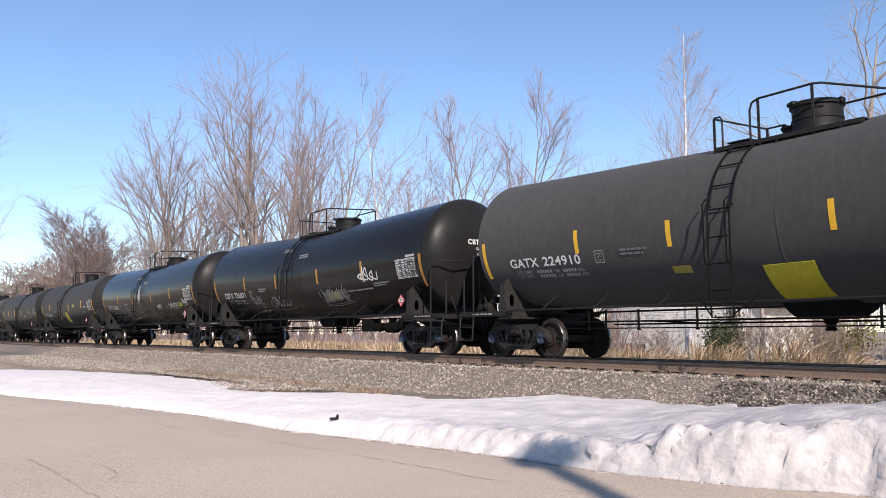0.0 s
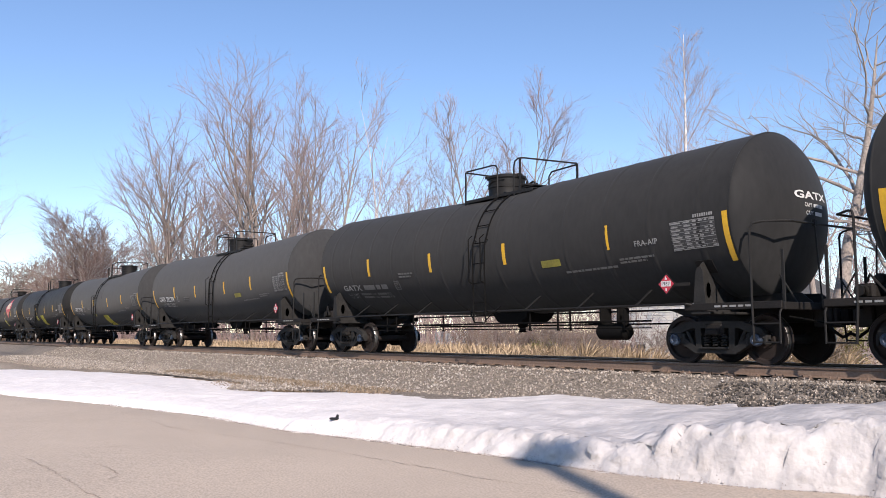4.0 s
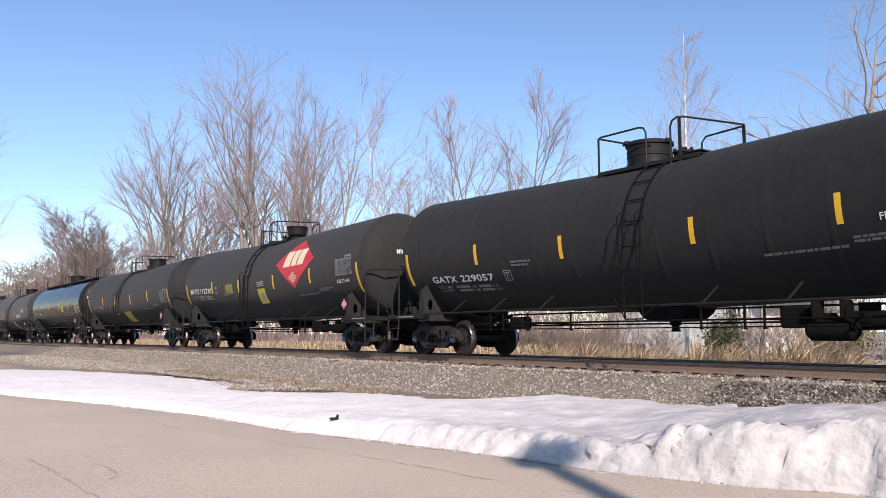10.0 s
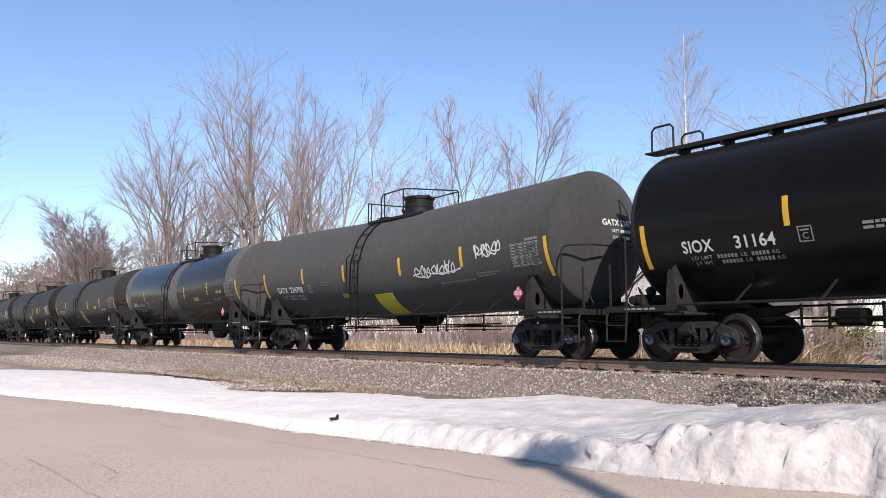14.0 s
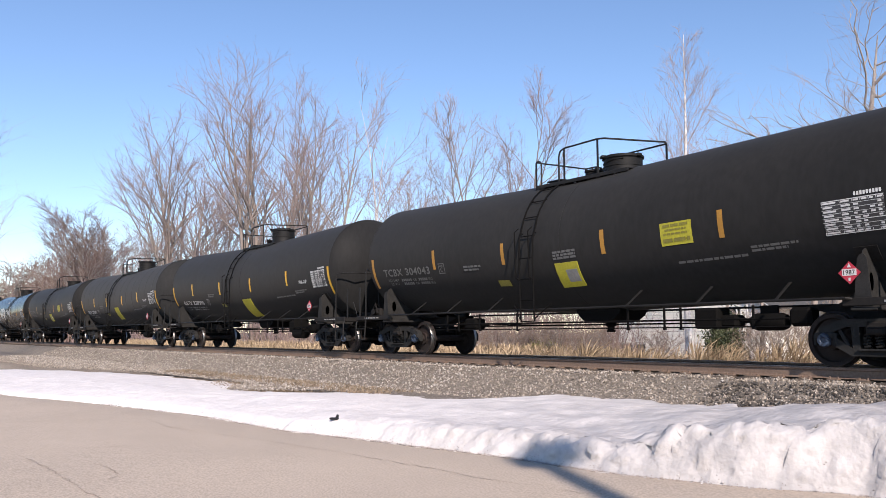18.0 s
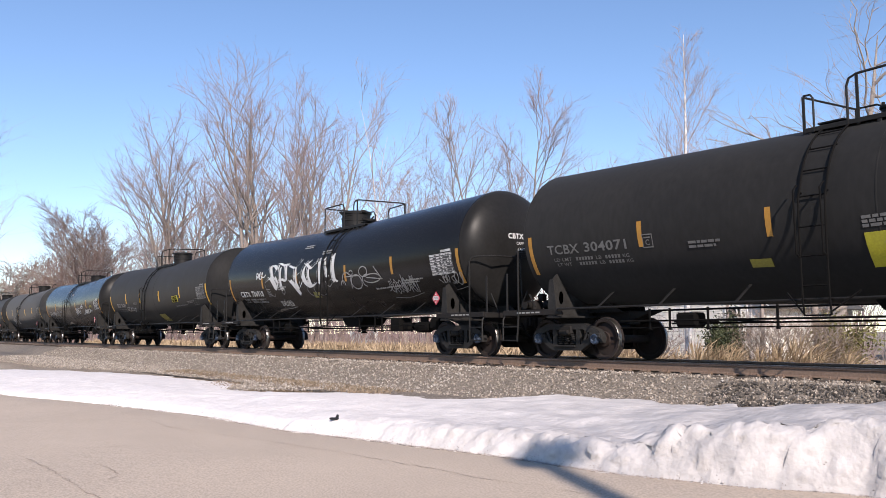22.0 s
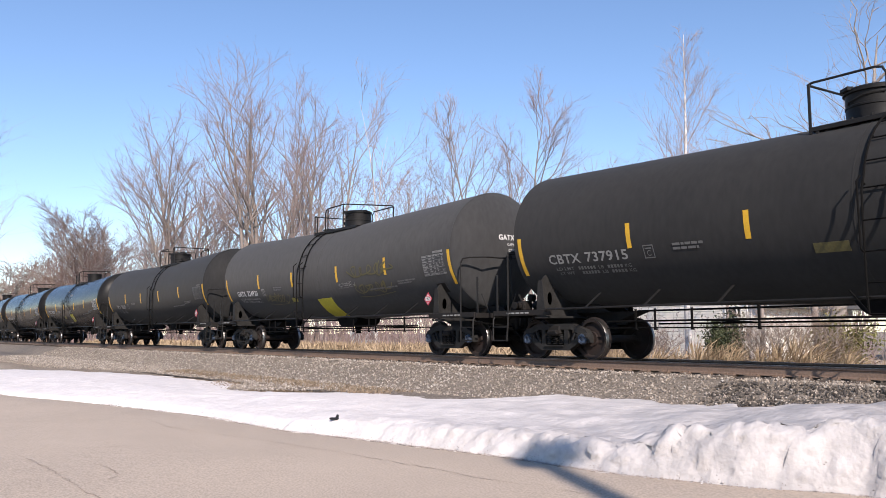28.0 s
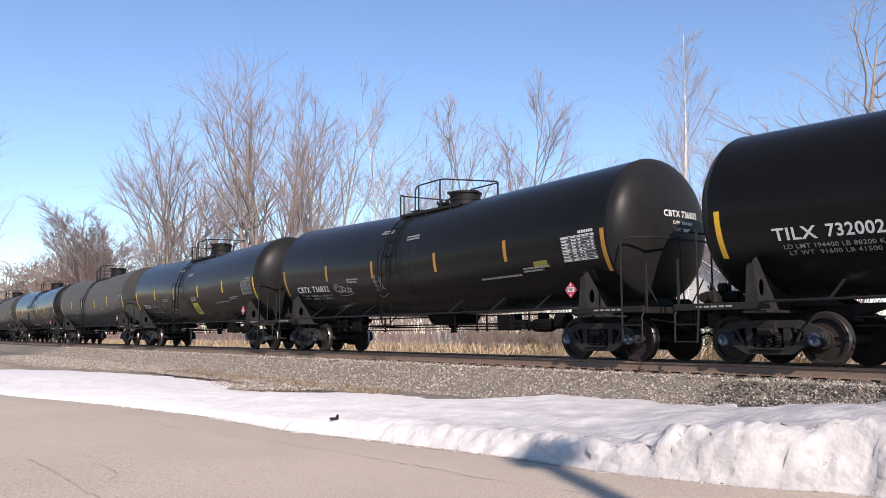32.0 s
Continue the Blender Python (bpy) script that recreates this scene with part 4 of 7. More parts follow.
    if kind == "ladder":
        lines = []
        xa, xb = -0.87, -0.41
        for x in (xa, xb):
            arc = [on_tank(x, a, 0.05) for a in range(60, 4, -8)] + [on_tank(x, 4, 0.10)]
            foot = [Vector((x, -1.69, 2.2)), Vector((x, -1.67, 1.12)), Vector((x + 0.01, -1.66, 0.86))]
            b.tube([tuple(p) for p in arc + foot], 0.019, 6)
        for a in (54, 38, 22, 6):
            p = on_tank(0, a, 0.05)
            b.tube([(xa, p.y, p.z), (xb, p.y, p.z)], 0.014, 5)
        for z in (2.30, 1.82, 1.34, 0.86):
            y = -1.69 + 0.025 * (2.2 - z)
            b.tube([(xa, y, z), (xb, y, z)], 0.014, 5)
        for x in (xa, xb):
            for a in (40, 8):
                b.tube([tuple(on_tank(x, a, 0.05)), tuple(on_tank(x, a, 0.0))], 0.014, 5)
            b.tube([(x, -1.70, 1.12), (x, -1.56, 1.12)], 0.015, 5)
            b.tube([(x, -1.80, 1.85), (x, -1.82, 2.9), (x, -1.70, 3.0)], 0.016, 5)
            b.tube([(x, -1.80, 1.85), (x, -1.69, 1.8)], 0.016, 5)
        for x0, x1 in ((xb, xb + 0.44), (xa, xa - 0.34)):
            b.tube([(x0, -1.67, 0.90), (x1, -1.55, 1.24)], 0.016, 5)
        return b.mesh("ladder", M_DARK)
    if kind == "platform":
        for y, w in ((-0.66, 0.30), (0.66, 0.30)):
            b.box((0.25, y, 4.13), (2.9, w, 0.03), cut=0.006)
        b.box((-0.85, 0, 4.25), (0.5, 1.1, 0.03), cut=0.006)
        for y in (-0.80, 0.80):
            b.box((0.25, y, 4.10), (2.9, 0.03, 0.08), cut=0.005)
        for x in (-1.1, 0.1, 1.3):
            for s in (-1, 1):
                b.box((x, s * 0.78, 4.05), (0.07, 0.05, 0.12), cut=0.006)
        return b.mesh("platform", M_RAILING)
    if kind == "platform_rail":
        near = [(-0.42, -0.80, 4.06), (-0.42, -0.80, 4.72), (-0.37, -0.80, 4.85), (-0.24, -0.80, 4.90), (0.82, -0.80, 4.92), (0.95, -0.72, 4.92)]
        b.tube(near + [(1.50, 0.72, 4.92), (1.45, 0.80, 4.90), (0.20, 0.80, 4.88), (0.05, 0.80, 4.75), (0.05, 0.80, 4.06)], 0.022, 7)
        for x, y in ((0.82, -0.80), (1.46, 0.79), (-0.24, -0.80)):
            b.box((x, y, 4.47), (0.055, 0.02, 0.86), cut=0.004)
        gate = [(-1.02, -0.80, 4.06), (-1.02, -0.80, 4.66), (-1.07, -0.80, 4.73), (-1.19, -0.80, 4.73), (-1.24, -0.72, 4.73), (-1.10, 0.80, 4.73), (-0.7, 0.80, 4.73), (-0.5, 0.80, 4.62), (-0.5, 0.80, 4.06)]
        b.tube(gate, 0.02, 7)
        for y in (-0.80, 0.80):
            b.box((-1.20 if y < 0 else -1.08, y, 4.38), (0.055, 0.02, 0.68), cut=0.004)
        return b.mesh("platform_rail", M_RAILING)
    if kind == "platform_c":
        for y in (-0.66, 0.66):
            b.box((-0.15, y, 4.13), (2.3, 0.30, 0.03), cut=0.006)
        b.box((-0.85, 0, 4.25), (0.5, 1.1, 0.03), cut=0.006)
        for y in (-0.80, 0.80):
            b.box((-0.15, y, 4.10), (2.3, 0.03, 0.08), cut=0.005)
        for x in (-1.1, -0.1, 0.8):
            for q in (-1, 1):
                b.box((x, q * 0.78, 4.05), (0.07, 0.05, 0.12), cut=0.006)
        return b.mesh("platform", M_RAILING)
    if kind == "platform_rail_c":
        near = [(-0.42, -0.80, 4.06), (-0.42, -0.80, 4.72), (-0.37, -0.80, 4.85), (-0.24, -0.80, 4.90), (0.22, -0.80, 4.92), (0.32, -0.72, 4.92)]
        b.tube(near + [(0.76, 0.72, 4.92), (0.70, 0.80, 4.90), (0.20, 0.80, 4.88), (0.05, 0.80, 4.75), (0.05, 0.80, 4.06)], 0.024, 7)
        for x, y in ((0.24, -0.80), (0.72, 0.79), (-0.24, -0.80)):
            b.box((x, y, 4.47), (0.06, 0.02, 0.86), cut=0.004)
        gate = [(-1.02, -0.80, 4.06), (-1.02, -0.80, 4.62), (-1.07, -0.80, 4.70), (-1.17, -0.80, 4.70), (-1.24, -0.72, 4.70), (-1.10, 0.80, 4.70), (-0.7, 0.80, 4.70), (-0.5, 0.80, 4.62), (-0.5, 0.80, 4.06)]
        b.tube(gate, 0.022, 7)
        for y in (-0.80, 0.80):
            b.box((-1.20 if y < 0 else -1.08, y, 4.38), (0.06, 0.02, 0.68), cut=0.004)
        return b.mesh("platform_rail", M_RAILING)
    if kind == "flared_bonnet":
        b.lathe([(0.36, 4.10), (0.36, 4.28), (0.30, 4.30), (0.30, 4.36), (0.40, 4.44), (0.43, 4.70), (0.46, 4.72), (0.46, 4.76), (0.40, 4.78), (0.001, 4.79)], Matrix.Translation((0.30, 0, 0)), 28)
        for k in range(8):
            t = k * math.pi / 4
            b.box((0.30 + 0.44 * math.cos(t), 0.44 * math.sin(t), 4.70), (0.05, 0.05, 0.10), cut=0.01)
        return b.mesh("bonnet", M_TOP)
    if kind == "platform_b":
        for y in (-0.66, 0.66):
            b.box((0.6, y, 4.13), (2.7, 0.30, 0.03), cut=0.006)
        b.box((1.55, 0, 4.25), (0.5, 1.1, 0.03), cut=0.006)
        for y in (-0.80, 0.80):
            b.box((0.6, y, 4.10), (2.7, 0.03, 0.08), cut=0.005)
        for x in (-0.6, 0.6, 1.8):
            for q in (-1, 1):
                b.box((x, q * 0.78, 4.05), (0.07, 0.05, 0.12), cut=0.006)
        return b.mesh("platform", M_RAILING)
    if kind == "platform_rail_b":
        b.tube([(0.62, -0.80, 4.0), (0.62, -0.80, 4.80), (0.56, -0.80, 4.90), (0.44, -0.80, 4.93), (-0.66, -0.80, 4.93), (-0.78, -0.72, 4.93), (-0.72, 0.72, 4.93), (-0.62, 0.80, 4.92), (-0.1, 0.80, 4.88), (0.0, 0.80, 4.75), (0.0, 0.80, 4.06)], 0.022, 7)
        for x, y in ((-0.72, -0.80), (-0.66, 0.79)):
            b.box((x, y, 4.47), (0.055, 0.02, 0.90), cut=0.004)
        b.tube([(1.26, -0.80, 4.0), (1.26, -0.80, 4.78), (1.31, -0.80, 4.90), (1.44, -0.80, 4.95), (1.54, -0.72, 4.95), (1.95, 0.72, 4.91), (1.88, 0.80, 4.90), (0.95, 0.80, 4.86), (0.84, 0.80, 4.74), (0.84, 0.80, 4.06)], 0.022, 7)
        for x, y in ((1.49, -0.80), (1.90, 0.79)):
            b.box((x, y, 4.46), (0.075, 0.02, 0.92), cut=0.004)
        return b.mesh("platform_rail", M_RAILING)
    if kind == "bonnet":
        b.lathe([(0.60, 4.08), (0.60, 4.20), (0.52, 4.22), (0.49, 4.30), (0.49, 4.45), (0.505, 4.46), (0.505, 4.49), (0.49, 4.50), (0.49, 4.70), (0.53, 4.71), (0.53, 4.77), (0.48, 4.80), (0.001, 4.81)], Matrix.Translation((0.95, 0, 0)), 30)
        for k in range(10):
            t = k * math.pi / 5
            b.box((0.95 + 0.56 * math.cos(t), 0.56 * math.sin(t), 4.23), (0.05, 0.05, 0.07), cut=0.01)
        b.box((1.47, 0, 4.76), (0.10, 0.16, 0.10), cut=0.02)
        b.box((0.66, -0.43, 4.78), (0.26, 0.12, 0.07), Matrix.Rotation(radians(-35), 4, "Z"), cut=0.01)
        b.tube([(0.47, -0.1, 4.4), (0.7, -0.46, 4.55), (1.0, -0.52, 4.62), (1.3, -0.38, 4.64)], 0.014, 5)
        return b.mesh("bonnet", M_TOP)
    if kind == "valve_dome":
        b.lathe([(0.2, 4.15), (0.2, 4.36), (0.23, 4.37), (0.23, 4.41), (0.001, 4.43)], Matrix.Translation((0.0, -0.05, 0)), 16)
        for k in range(6):
            t = k * math.pi / 3
            b.box((0.2 * math.cos(t), -0.05 + 0.2 * math.sin(t), 4.43), (0.05, 0.05, 0.08), cut=0.01)
        b.tube([(-0.25, 0.2, 4.2), (-0.25, 0.2, 4.5), (-0.12, 0.2, 4.55)], 0.03, 6)
        return b.mesh("valve_dome", M_FRAME)
    if kind == "placard":
        d = 0.18
        b.prism([(0, -d), (d, 0), (0, d), (-d, 0)], Matrix.Translation((6.22, -1.50, 1.60)), 0.012)
        return b.mesh("placard", M_PLACARD)
    if kind == "placard_mark":
        b.prism([(-0.115, -0.045), (0.115, -0.045), (0.115, 0.06), (-0.115, 0.06)], Matrix.Translation((6.22, -1.508, 1.60)), 0.006)
        b.prism([(-0.03, 0.085), (0.03, 0.085), (0.0, 0.15)], Matrix.Translation((6.22, -1.508, 1.60)), 0.006)
        b.box((6.22, -1.508, 1.495), (0.03, 0.006, 0.05))
        return b.mesh("placard_mark", M_WHITE, smooth=0)
    if kind == "placard_number":
        vs, fs, w, h = glyphs("1987", 0.01)
        b.add([(6.22 + (u / w - 0.5) * 0.19, -1.5125, 1.607 + (v / h - 0.5) * 0.075) for u, v in vs], fs)
        return b.mesh("placard_number", M_DARK, smooth=0, fix=False)
    if kind == "placard_holder":
        b.box((6.22, -1.488, 1.60), (0.30, 0.008, 0.30), Matrix.Rotation(radians(45), 4, "Y"))
        b.box((6.5, -1.478, 1.58), (0.5, 0.012, 0.06))
        return b.mesh("placard_holder", M_FRAME)
    if kind == "end_stencil_bar":
        for x0 in (7.25, -8.15):
            for i in range(5):
                b.box((x0 + 0.1 + i * 0.16, -1.5045, 1.06), (0.10 if i % 2 else 0.13, 0.008, 0.035))
        return b.mesh("sill_stencil", M_FADED, smooth=0)
    return None


def truck(parent, x):
    t = part("truck", None, parent, Matrix.Translation((x, 0, 0)))
    part("truck_bolster", shared("truck_bolster"), t)
    for s in (-1, 1):
        m = Matrix.Translation((0, s * 1.0, 0))
        part("side_frame", shared("side_frame"), t, m)
        for sx in (-0.19, 0.0, 0.19):
            part("spring", shared("spring"), t, Matrix.Translation((sx, s * 1.02, 0)))
        for ax in (-0.889, 0.889):
            m = Matrix.Translation((ax, s * 1.04, 0.457)) @ (Matrix() if s < 0 else Matrix.Rotation(math.pi, 4, "Z"))
            part("bearing_cap", shared("bearing_cap"), t, m)
    for ax in (-0.889, 0.889):
        w = part("wheelset", shared("wheelset"), t, Matrix.Translation((ax, 0, 0.457)))
        WHEELSETS.append((w, ax))
        part("brake_beam", shared("brake_beam"), t, Matrix.Translation((ax * 0.42, 0, 0)) @ (Matrix() if ax > 0 else Matrix.Rotation(math.pi, 4, "Z")))
    return t


TURN = Matrix.Rotation(math.pi, 4, "Z")
WHEELSETS, CARS = [], []


def stencil_panel(parent, x0, x1, a0, a1, mat, bent=True):
    part("stencil_panel", decal(x0, x1, a0, a1, 0.005, bent).mesh("stencil_panel", M_PANEL), parent)
    b = Build()

    def quad(xa, xb, aa, ab):
        b.add([on_tank(x, a, 0.011, bent) for x, a in ((xa, aa), (xb, aa), (xb, ab), (xa, ab))], [(0, 1, 2, 3)])
    rng, t, rows = random.Random(5), 0.012, 8
    for k in range(rows + 1):
        a = a0 + (a1 - a0 - 0.4) * k / rows
        quad(x0, x1, a, a + (0.45 if k in (0, 3, rows) else 0.22))
    cols = [x0 + (x1 - x0) * f for f in (0.0, 0.30, 0.50, 0.63, 0.76, 0.88, 1.0)]
    for k, x in enumerate(cols):
        quad(min(x, x1 - t), min(x + (t if k in (0, 6) else t * 0.6), x1), a0, a1)
    for k in range(rows):
        a = a0 + (a1 - a0) * (k + 0.32) / rows
        for xa, xb in zip(cols, cols[1:]):
            if rng.random() < 0.8:
                quad(xa + 0.025, xa + (xb - xa) * rng.uniform(0.6, 0.88), a, a + (a1 - a0) / rows * 0.42)
    x = x1 - 0.46
    while x < x1 - 0.03:
        quad(x, x + 0.035, a1 + 1.2, a1 + 3.4)
        x += 0.05
    tagged(part("stencil_grid", b.mesh("stencil_grid", mat, smooth=0, fix=False), parent), kind="stuff")


# how far the mark on a head stands off its usual place
HEAD_SHIFT = {8: -0.12, 10: -0.12, 12: -0.75}
# where single cars carry their reflective strips
STRIPS = {0: (-4.40, -1.93, 1.33, 4.48), 3: (-4.79, -1.60, 1.30, 4.81), 4: (-4.79, -1.60, 1.47, 4.75), 5: (-4.46, -1.69, 1.73, 4.39), 9: (-4.49, -1.47, 2.02, 4.85), 11: (-4.24, -1.72, 1.40, 4.42), 17: (-5.05, -1.82, 1.33, 4.52),
          19: (-4.33, -1.50, 1.76, 4.59), 20: (-4.46, -1.60, 1.80, 4.48), 21: (-4.50, -1.95, 1.20, 4.20), 24: (-4.26, -1.55, 2.09, 4.80), 26: (-4.22, -1.43, 1.50, 4.45), 27: (-3.96, -1.36, 1.51, 4.22)}


def tank_car(i, mark, number, paint="grey", white=M_WHITE, ribs=False, top="a", patch="yellow", text=(-6.70, -4.62, -18.0, 0.24), strip=(2.0, -16.5), label="", extra=None, reservoir=False, bent=True, fra=False, panel=M_FADED, patch_at=None, label_spot=None, panel_at=(6.40, 7.40, -24, -4), top_dx=0.0, bonnet_dx=0.0, plac=0.4, loads=None, spacing=(0.42, 0.16)):
    x0 = FIRST - PITCH * i
    car = new("tank_car", None)
    car.empty_display_size = 0.5
    car.matrix_basis = Matrix.Translation((x0, 0, 0))
    tagged(car, label, "tank car", "tank cars of the train")
    CARS.append((car, x0))
    part("shell", shell_mesh(paint, bent), car)
    # glossy cars get a paler, rougher black on their heads
    head_paint = "dull_head" if paint == "gloss" else paint
    part("tank_head", head_mesh(head_paint, bent, i in DOMED), car)
    part("tank_head", head_mesh(head_paint, bent, i in DOMED), car, TURN)
    for x in (-HALF, HALF):
        part("seam", seam_mesh(x, paint, bent), car)
    if ribs:
        for k in range(-6, 7):
            part("jacket_band", band_mesh(round(k * 1.17 + 0.02, 2), paint), car)
    elif bent:
        part("seam", seam_mesh(0.35, paint, bent), car)
    tape = M_AMBER if mark == "TCBX" or paint == "gloss" and mark == "CBTX" else M_YELLOW
    for x in STRIPS.get(i, (-4.46, -1.62, 1.6, 4.48)):
        part("reflective_strip", strip_mesh(x, strip[1], strip[0], bent, tape), car)
    part("reflective_strip", strip_mesh(-7.55, -34, -1.5, bent, tape), car)
    part("reflective_strip", strip_mesh(7.62, -36, -1.5, bent, tape), car)
    # lettering
    tx0, tx1, ta, th = text
    if mark:
        split = tx0 + (tx1 - tx0) * spacing[0]
        lettering("reporting_mark", mark, tx0, split, ta, th, white, car, bent)
        if number:
            lettering("car_number", number, split + spacing[1], tx1, ta + 0.3, th, white, car, bent)
        else:
            bars("car_number", [(split + spacing[1], tx1, ta, th * 0.8)], M_DIM, car, bent)
    small = M_FADED if white is M_WHITE else M_DIM
    if loads:
        for line, dx, da in zip(loads, (0.15, 0.22), (8.3, 12.6)):
            tagged(lettering("load_stencil", line, tx0 + dx, tx1 + dx - 0.1, ta - da, 0.085, M_FADED, car, bent, 0.010), kind="stuff")
    else:
        load_line("LD LMT", tx0 + 0.15, tx1 + 0.02, ta - 8.3, 0.075, small, car, bent)
        load_line("LT WT", tx0 + 0.22, tx1 + 0.09, ta - 12.4, 0.075, small, car, bent)
    b = Build()
    for xa, xb, aa, ab in ((0, 0.26, 0, 0.8), (0, 0.26, 9.2, 10), (0, 0.022, 0, 10), (0.238, 0.26, 0, 10), (0.05, 0.21, 7, 8)):
        b.add([on_tank(tx1 + 0.42 + x, ta - 4 + a, 0.009, bent) for x, a in ((xa, aa), (xb, aa), (xb, ab), (xa, ab))], [(0, 1, 2, 3)])
    vs, fs, gw, gh = glyphs("C", 0.012)
    b.add([on_tank(tx1 + 0.50 + u / gw * 0.10, ta - 2.2 + v / gh * 4.2, 0.009, bent) for u, v in vs], fs)
    part("plate_box", b.mesh("plate_box", small, smooth=0, fix=False), car)
    dim = small if paint == "gloss" else M_DIM
    bars("side_stencil", [(3.4, 4.9, -30, 0.05)], dim, car, bent)
    if paint == "gloss":
        bars("vent_stencil", [(0.15, 0.75, 24.0, 0.05), (0.15, 0.8, 21.0, 0.05)], small, car, bent)
        bars("vent_stencil", [(-1.35, -0.75, 36.0, 0.05), (-1.4, -0.75, 33.0, 0.05)], small, car, bent)
    bars("side_stencil", [(-3.2, -2.5, -16.0, 0.05), (-3.2, -2.6, -19.0, 0.05)], dim, car, bent)
    bars("side_stencil", [(5.0, 5.9, -25, 0.045), (5.0, 5.7, -27.5, 0.045)], dim, car, bent)
    if fra:
        lettering("test_stencil", "FRA-AIP", 5.48, 6.06, -14.8, 0.115, white, car, bent)
    stencil_panel(car, *panel_at, panel, bent)
    b = Build()
    if mark:
        vs, fs, w, h = glyphs(mark + (" " + number if number else ""), 0.028)
        zc = axis_z(HALF, bent)

        def on_head(y, z):
            r = min(math.hypot(y, z - zc) / R_TANK, 0.98)
            return (HALF + HEAD * head_depth(r, i in DOMED) + 0.015, y, z)
        dy = HEAD_SHIFT.get(i, 0.0)
        b.add([on_head(dy - 0.40 + u / w * 1.15, zc + 0.22 + v / h * 0.15) for u, v in vs], fs)
        part("head_mark", b.mesh("head_mark", M_WHITE, smooth=0, fix=False), car)
        b = Build()
        vs, fs, w, h = glyphs("CAPY", 0.01)
        for k, (ya, yb) in enumerate(((-0.14, 0.56), (-0.10, 0.50))):
            ya, yb, z = ya + dy, yb + dy, zc + 0.07 - 0.15 * k
            b.add([on_head(ya + u / w * 0.24, z + v / h * 0.075) for u, v in vs], fs)
            for j in range(6):
                a = ya + 0.30 + (yb - ya - 0.30) * j / 6
                b.add([on_head(*p) for p in ((a, z), (a + 0.05, z), (a + 0.05, z + 0.07), (a, z + 0.07))], [(0, 1, 2, 3)])
        tagged(part("head_lettering", b.mesh("head_lettering", M_WHITE, smooth=0, fix=False), car), kind="stuff")
    if patch in ("yellow", "worn"):
        pa, pb, qa, qb = patch_at or ((-0.03, 0.70, -48, -19) if ribs else (-0.1, 0.85, -67, -34) if patch == "yellow" else (0.7, 1.3, -47, -25))
        part("warning_patch", decal(pa, pb, qa, qb, 0.0125, bent).mesh("warning_patch", M_PATCH), car, label="yellow warning sheet pasted on the tank")
        if patch == "worn":
            part("patch_tear", decal(pa + (pb - pa) * 0.42, pa + (pb - pa) * 0.9, qa + 5, qb - 6, 0.0155, bent).mesh("patch_tear", M_FADED), car, label="pale torn part")
            bars("patch_writing", [(pa, pb, qb + 4, 0.05), (pa, pb, qb + 6.5, 0.05), (pa, pb, qb + 9, 0.05)], small, car, bent)
        la, lb, ma, mb = label_spot or (-2.02, -1.6, -37, -31)
        part("warning_label", decal(la, lb, ma, mb, 0.0125 if ribs else 0.006, bent).mesh("warning_label", M_OLIVE), car)
    elif patch == "label":
        part("warning_label", decal(2.7, 3.3, -24, -18, 0.006, bent).mesh("warning_label", M_OLIVE), car)
    # running gear and frame
    truck(car, -6.95)
    truck(car, 6.95)
    for m in (Matrix(), TURN):
        for kind in ("stub_sill", "body_bolster", "end_deck", "end_rail", "coupler", "saddle_pad"):
            part(kind, shared(kind), car, m)
    for m in (Matrix.Translation((0, -1.5, 0)), Matrix.Translation((0, 1.5, 0)) @ Matrix.Scale(-1, 4, (0, 1, 0)), Matrix.Translation((0, -1.5, 0)) @ Matrix.Scale(-1, 4, (1, 0, 0)), TURN @ Matrix.Translation((0, -1.5, 0))):
        part("corner_step", shared("corner_step"), car, m)
    for m in (Matrix(), TURN):
        part("side_rail", shared("side_rail"), car, m)
    for x in (-5.5, -3.9, -2.2, 2.2, 3.9, 5.5):
        part("rail_bracket", shared("rail_bracket"), car, Matrix.Translation((x, 0, 0)))
    part("brake_pipe", shared("brake_pipe"), car, Matrix.Translation((0, -1.0, 0.83)))
    part("brake_pipe", shared("brake_pipe"), car, Matrix.Translation((0, 0.7, 0.79)))
    part("brake_rod", shared("brake_rod"), car, Matrix.Translation((0, -0.98, 0.69)))
    for x in (-4.6, -4.1, -3.2, -1.75, 1.75, 2.7, 3.1, 4.7):
        part("pipe_hanger", shared("pipe_hanger"), car, Matrix.Translation((x, 0, 0)))
    for x in (-3.0, 3.0):
        part("cross_pipe", shared("cross_pipe"), car, Matrix.Translation((x, 0, 0)))
    for kind in ("outlet_skid", "outlet_valve", "brake_valve", "placard_holder", "placard", "placard_mark", "placard_number", "end_stencil_bar"):
        moved = Matrix.Translation((plac, -0.004, -0.08)) if kind.startswith("placard") and plac < 5 and not (kind == "placard_holder" and plac > 0.3) else None
        if kind.startswith("placard") and (plac > 5 or kind == "placard_holder" and plac > 0.3):
            continue
        ob = part("sill_stencil" if kind == "end_stencil_bar" else kind, shared(kind), car, moved)
        if kind == "end_stencil_bar":
            ob["kind"] = "stuff"
    if paint in ("gloss", "deep", "black", "light"):
        for kind in ("valve_box", "brake_cylinder", "brake_lever") if i in (7, 8, 21) else ("valve_box", "brake_cylinder", "brake_lever", "slack_adjuster"):
            part(kind, shared(kind), car, Matrix.Translation((-8.3 if i in (7, 8, 21) else 0, 0, 0)))
    if reservoir:
        part("air_reservoir", shared("air_reservoir"), car, Matrix.Translation((-8.3 if i == 7 else 0, 0, 0)))
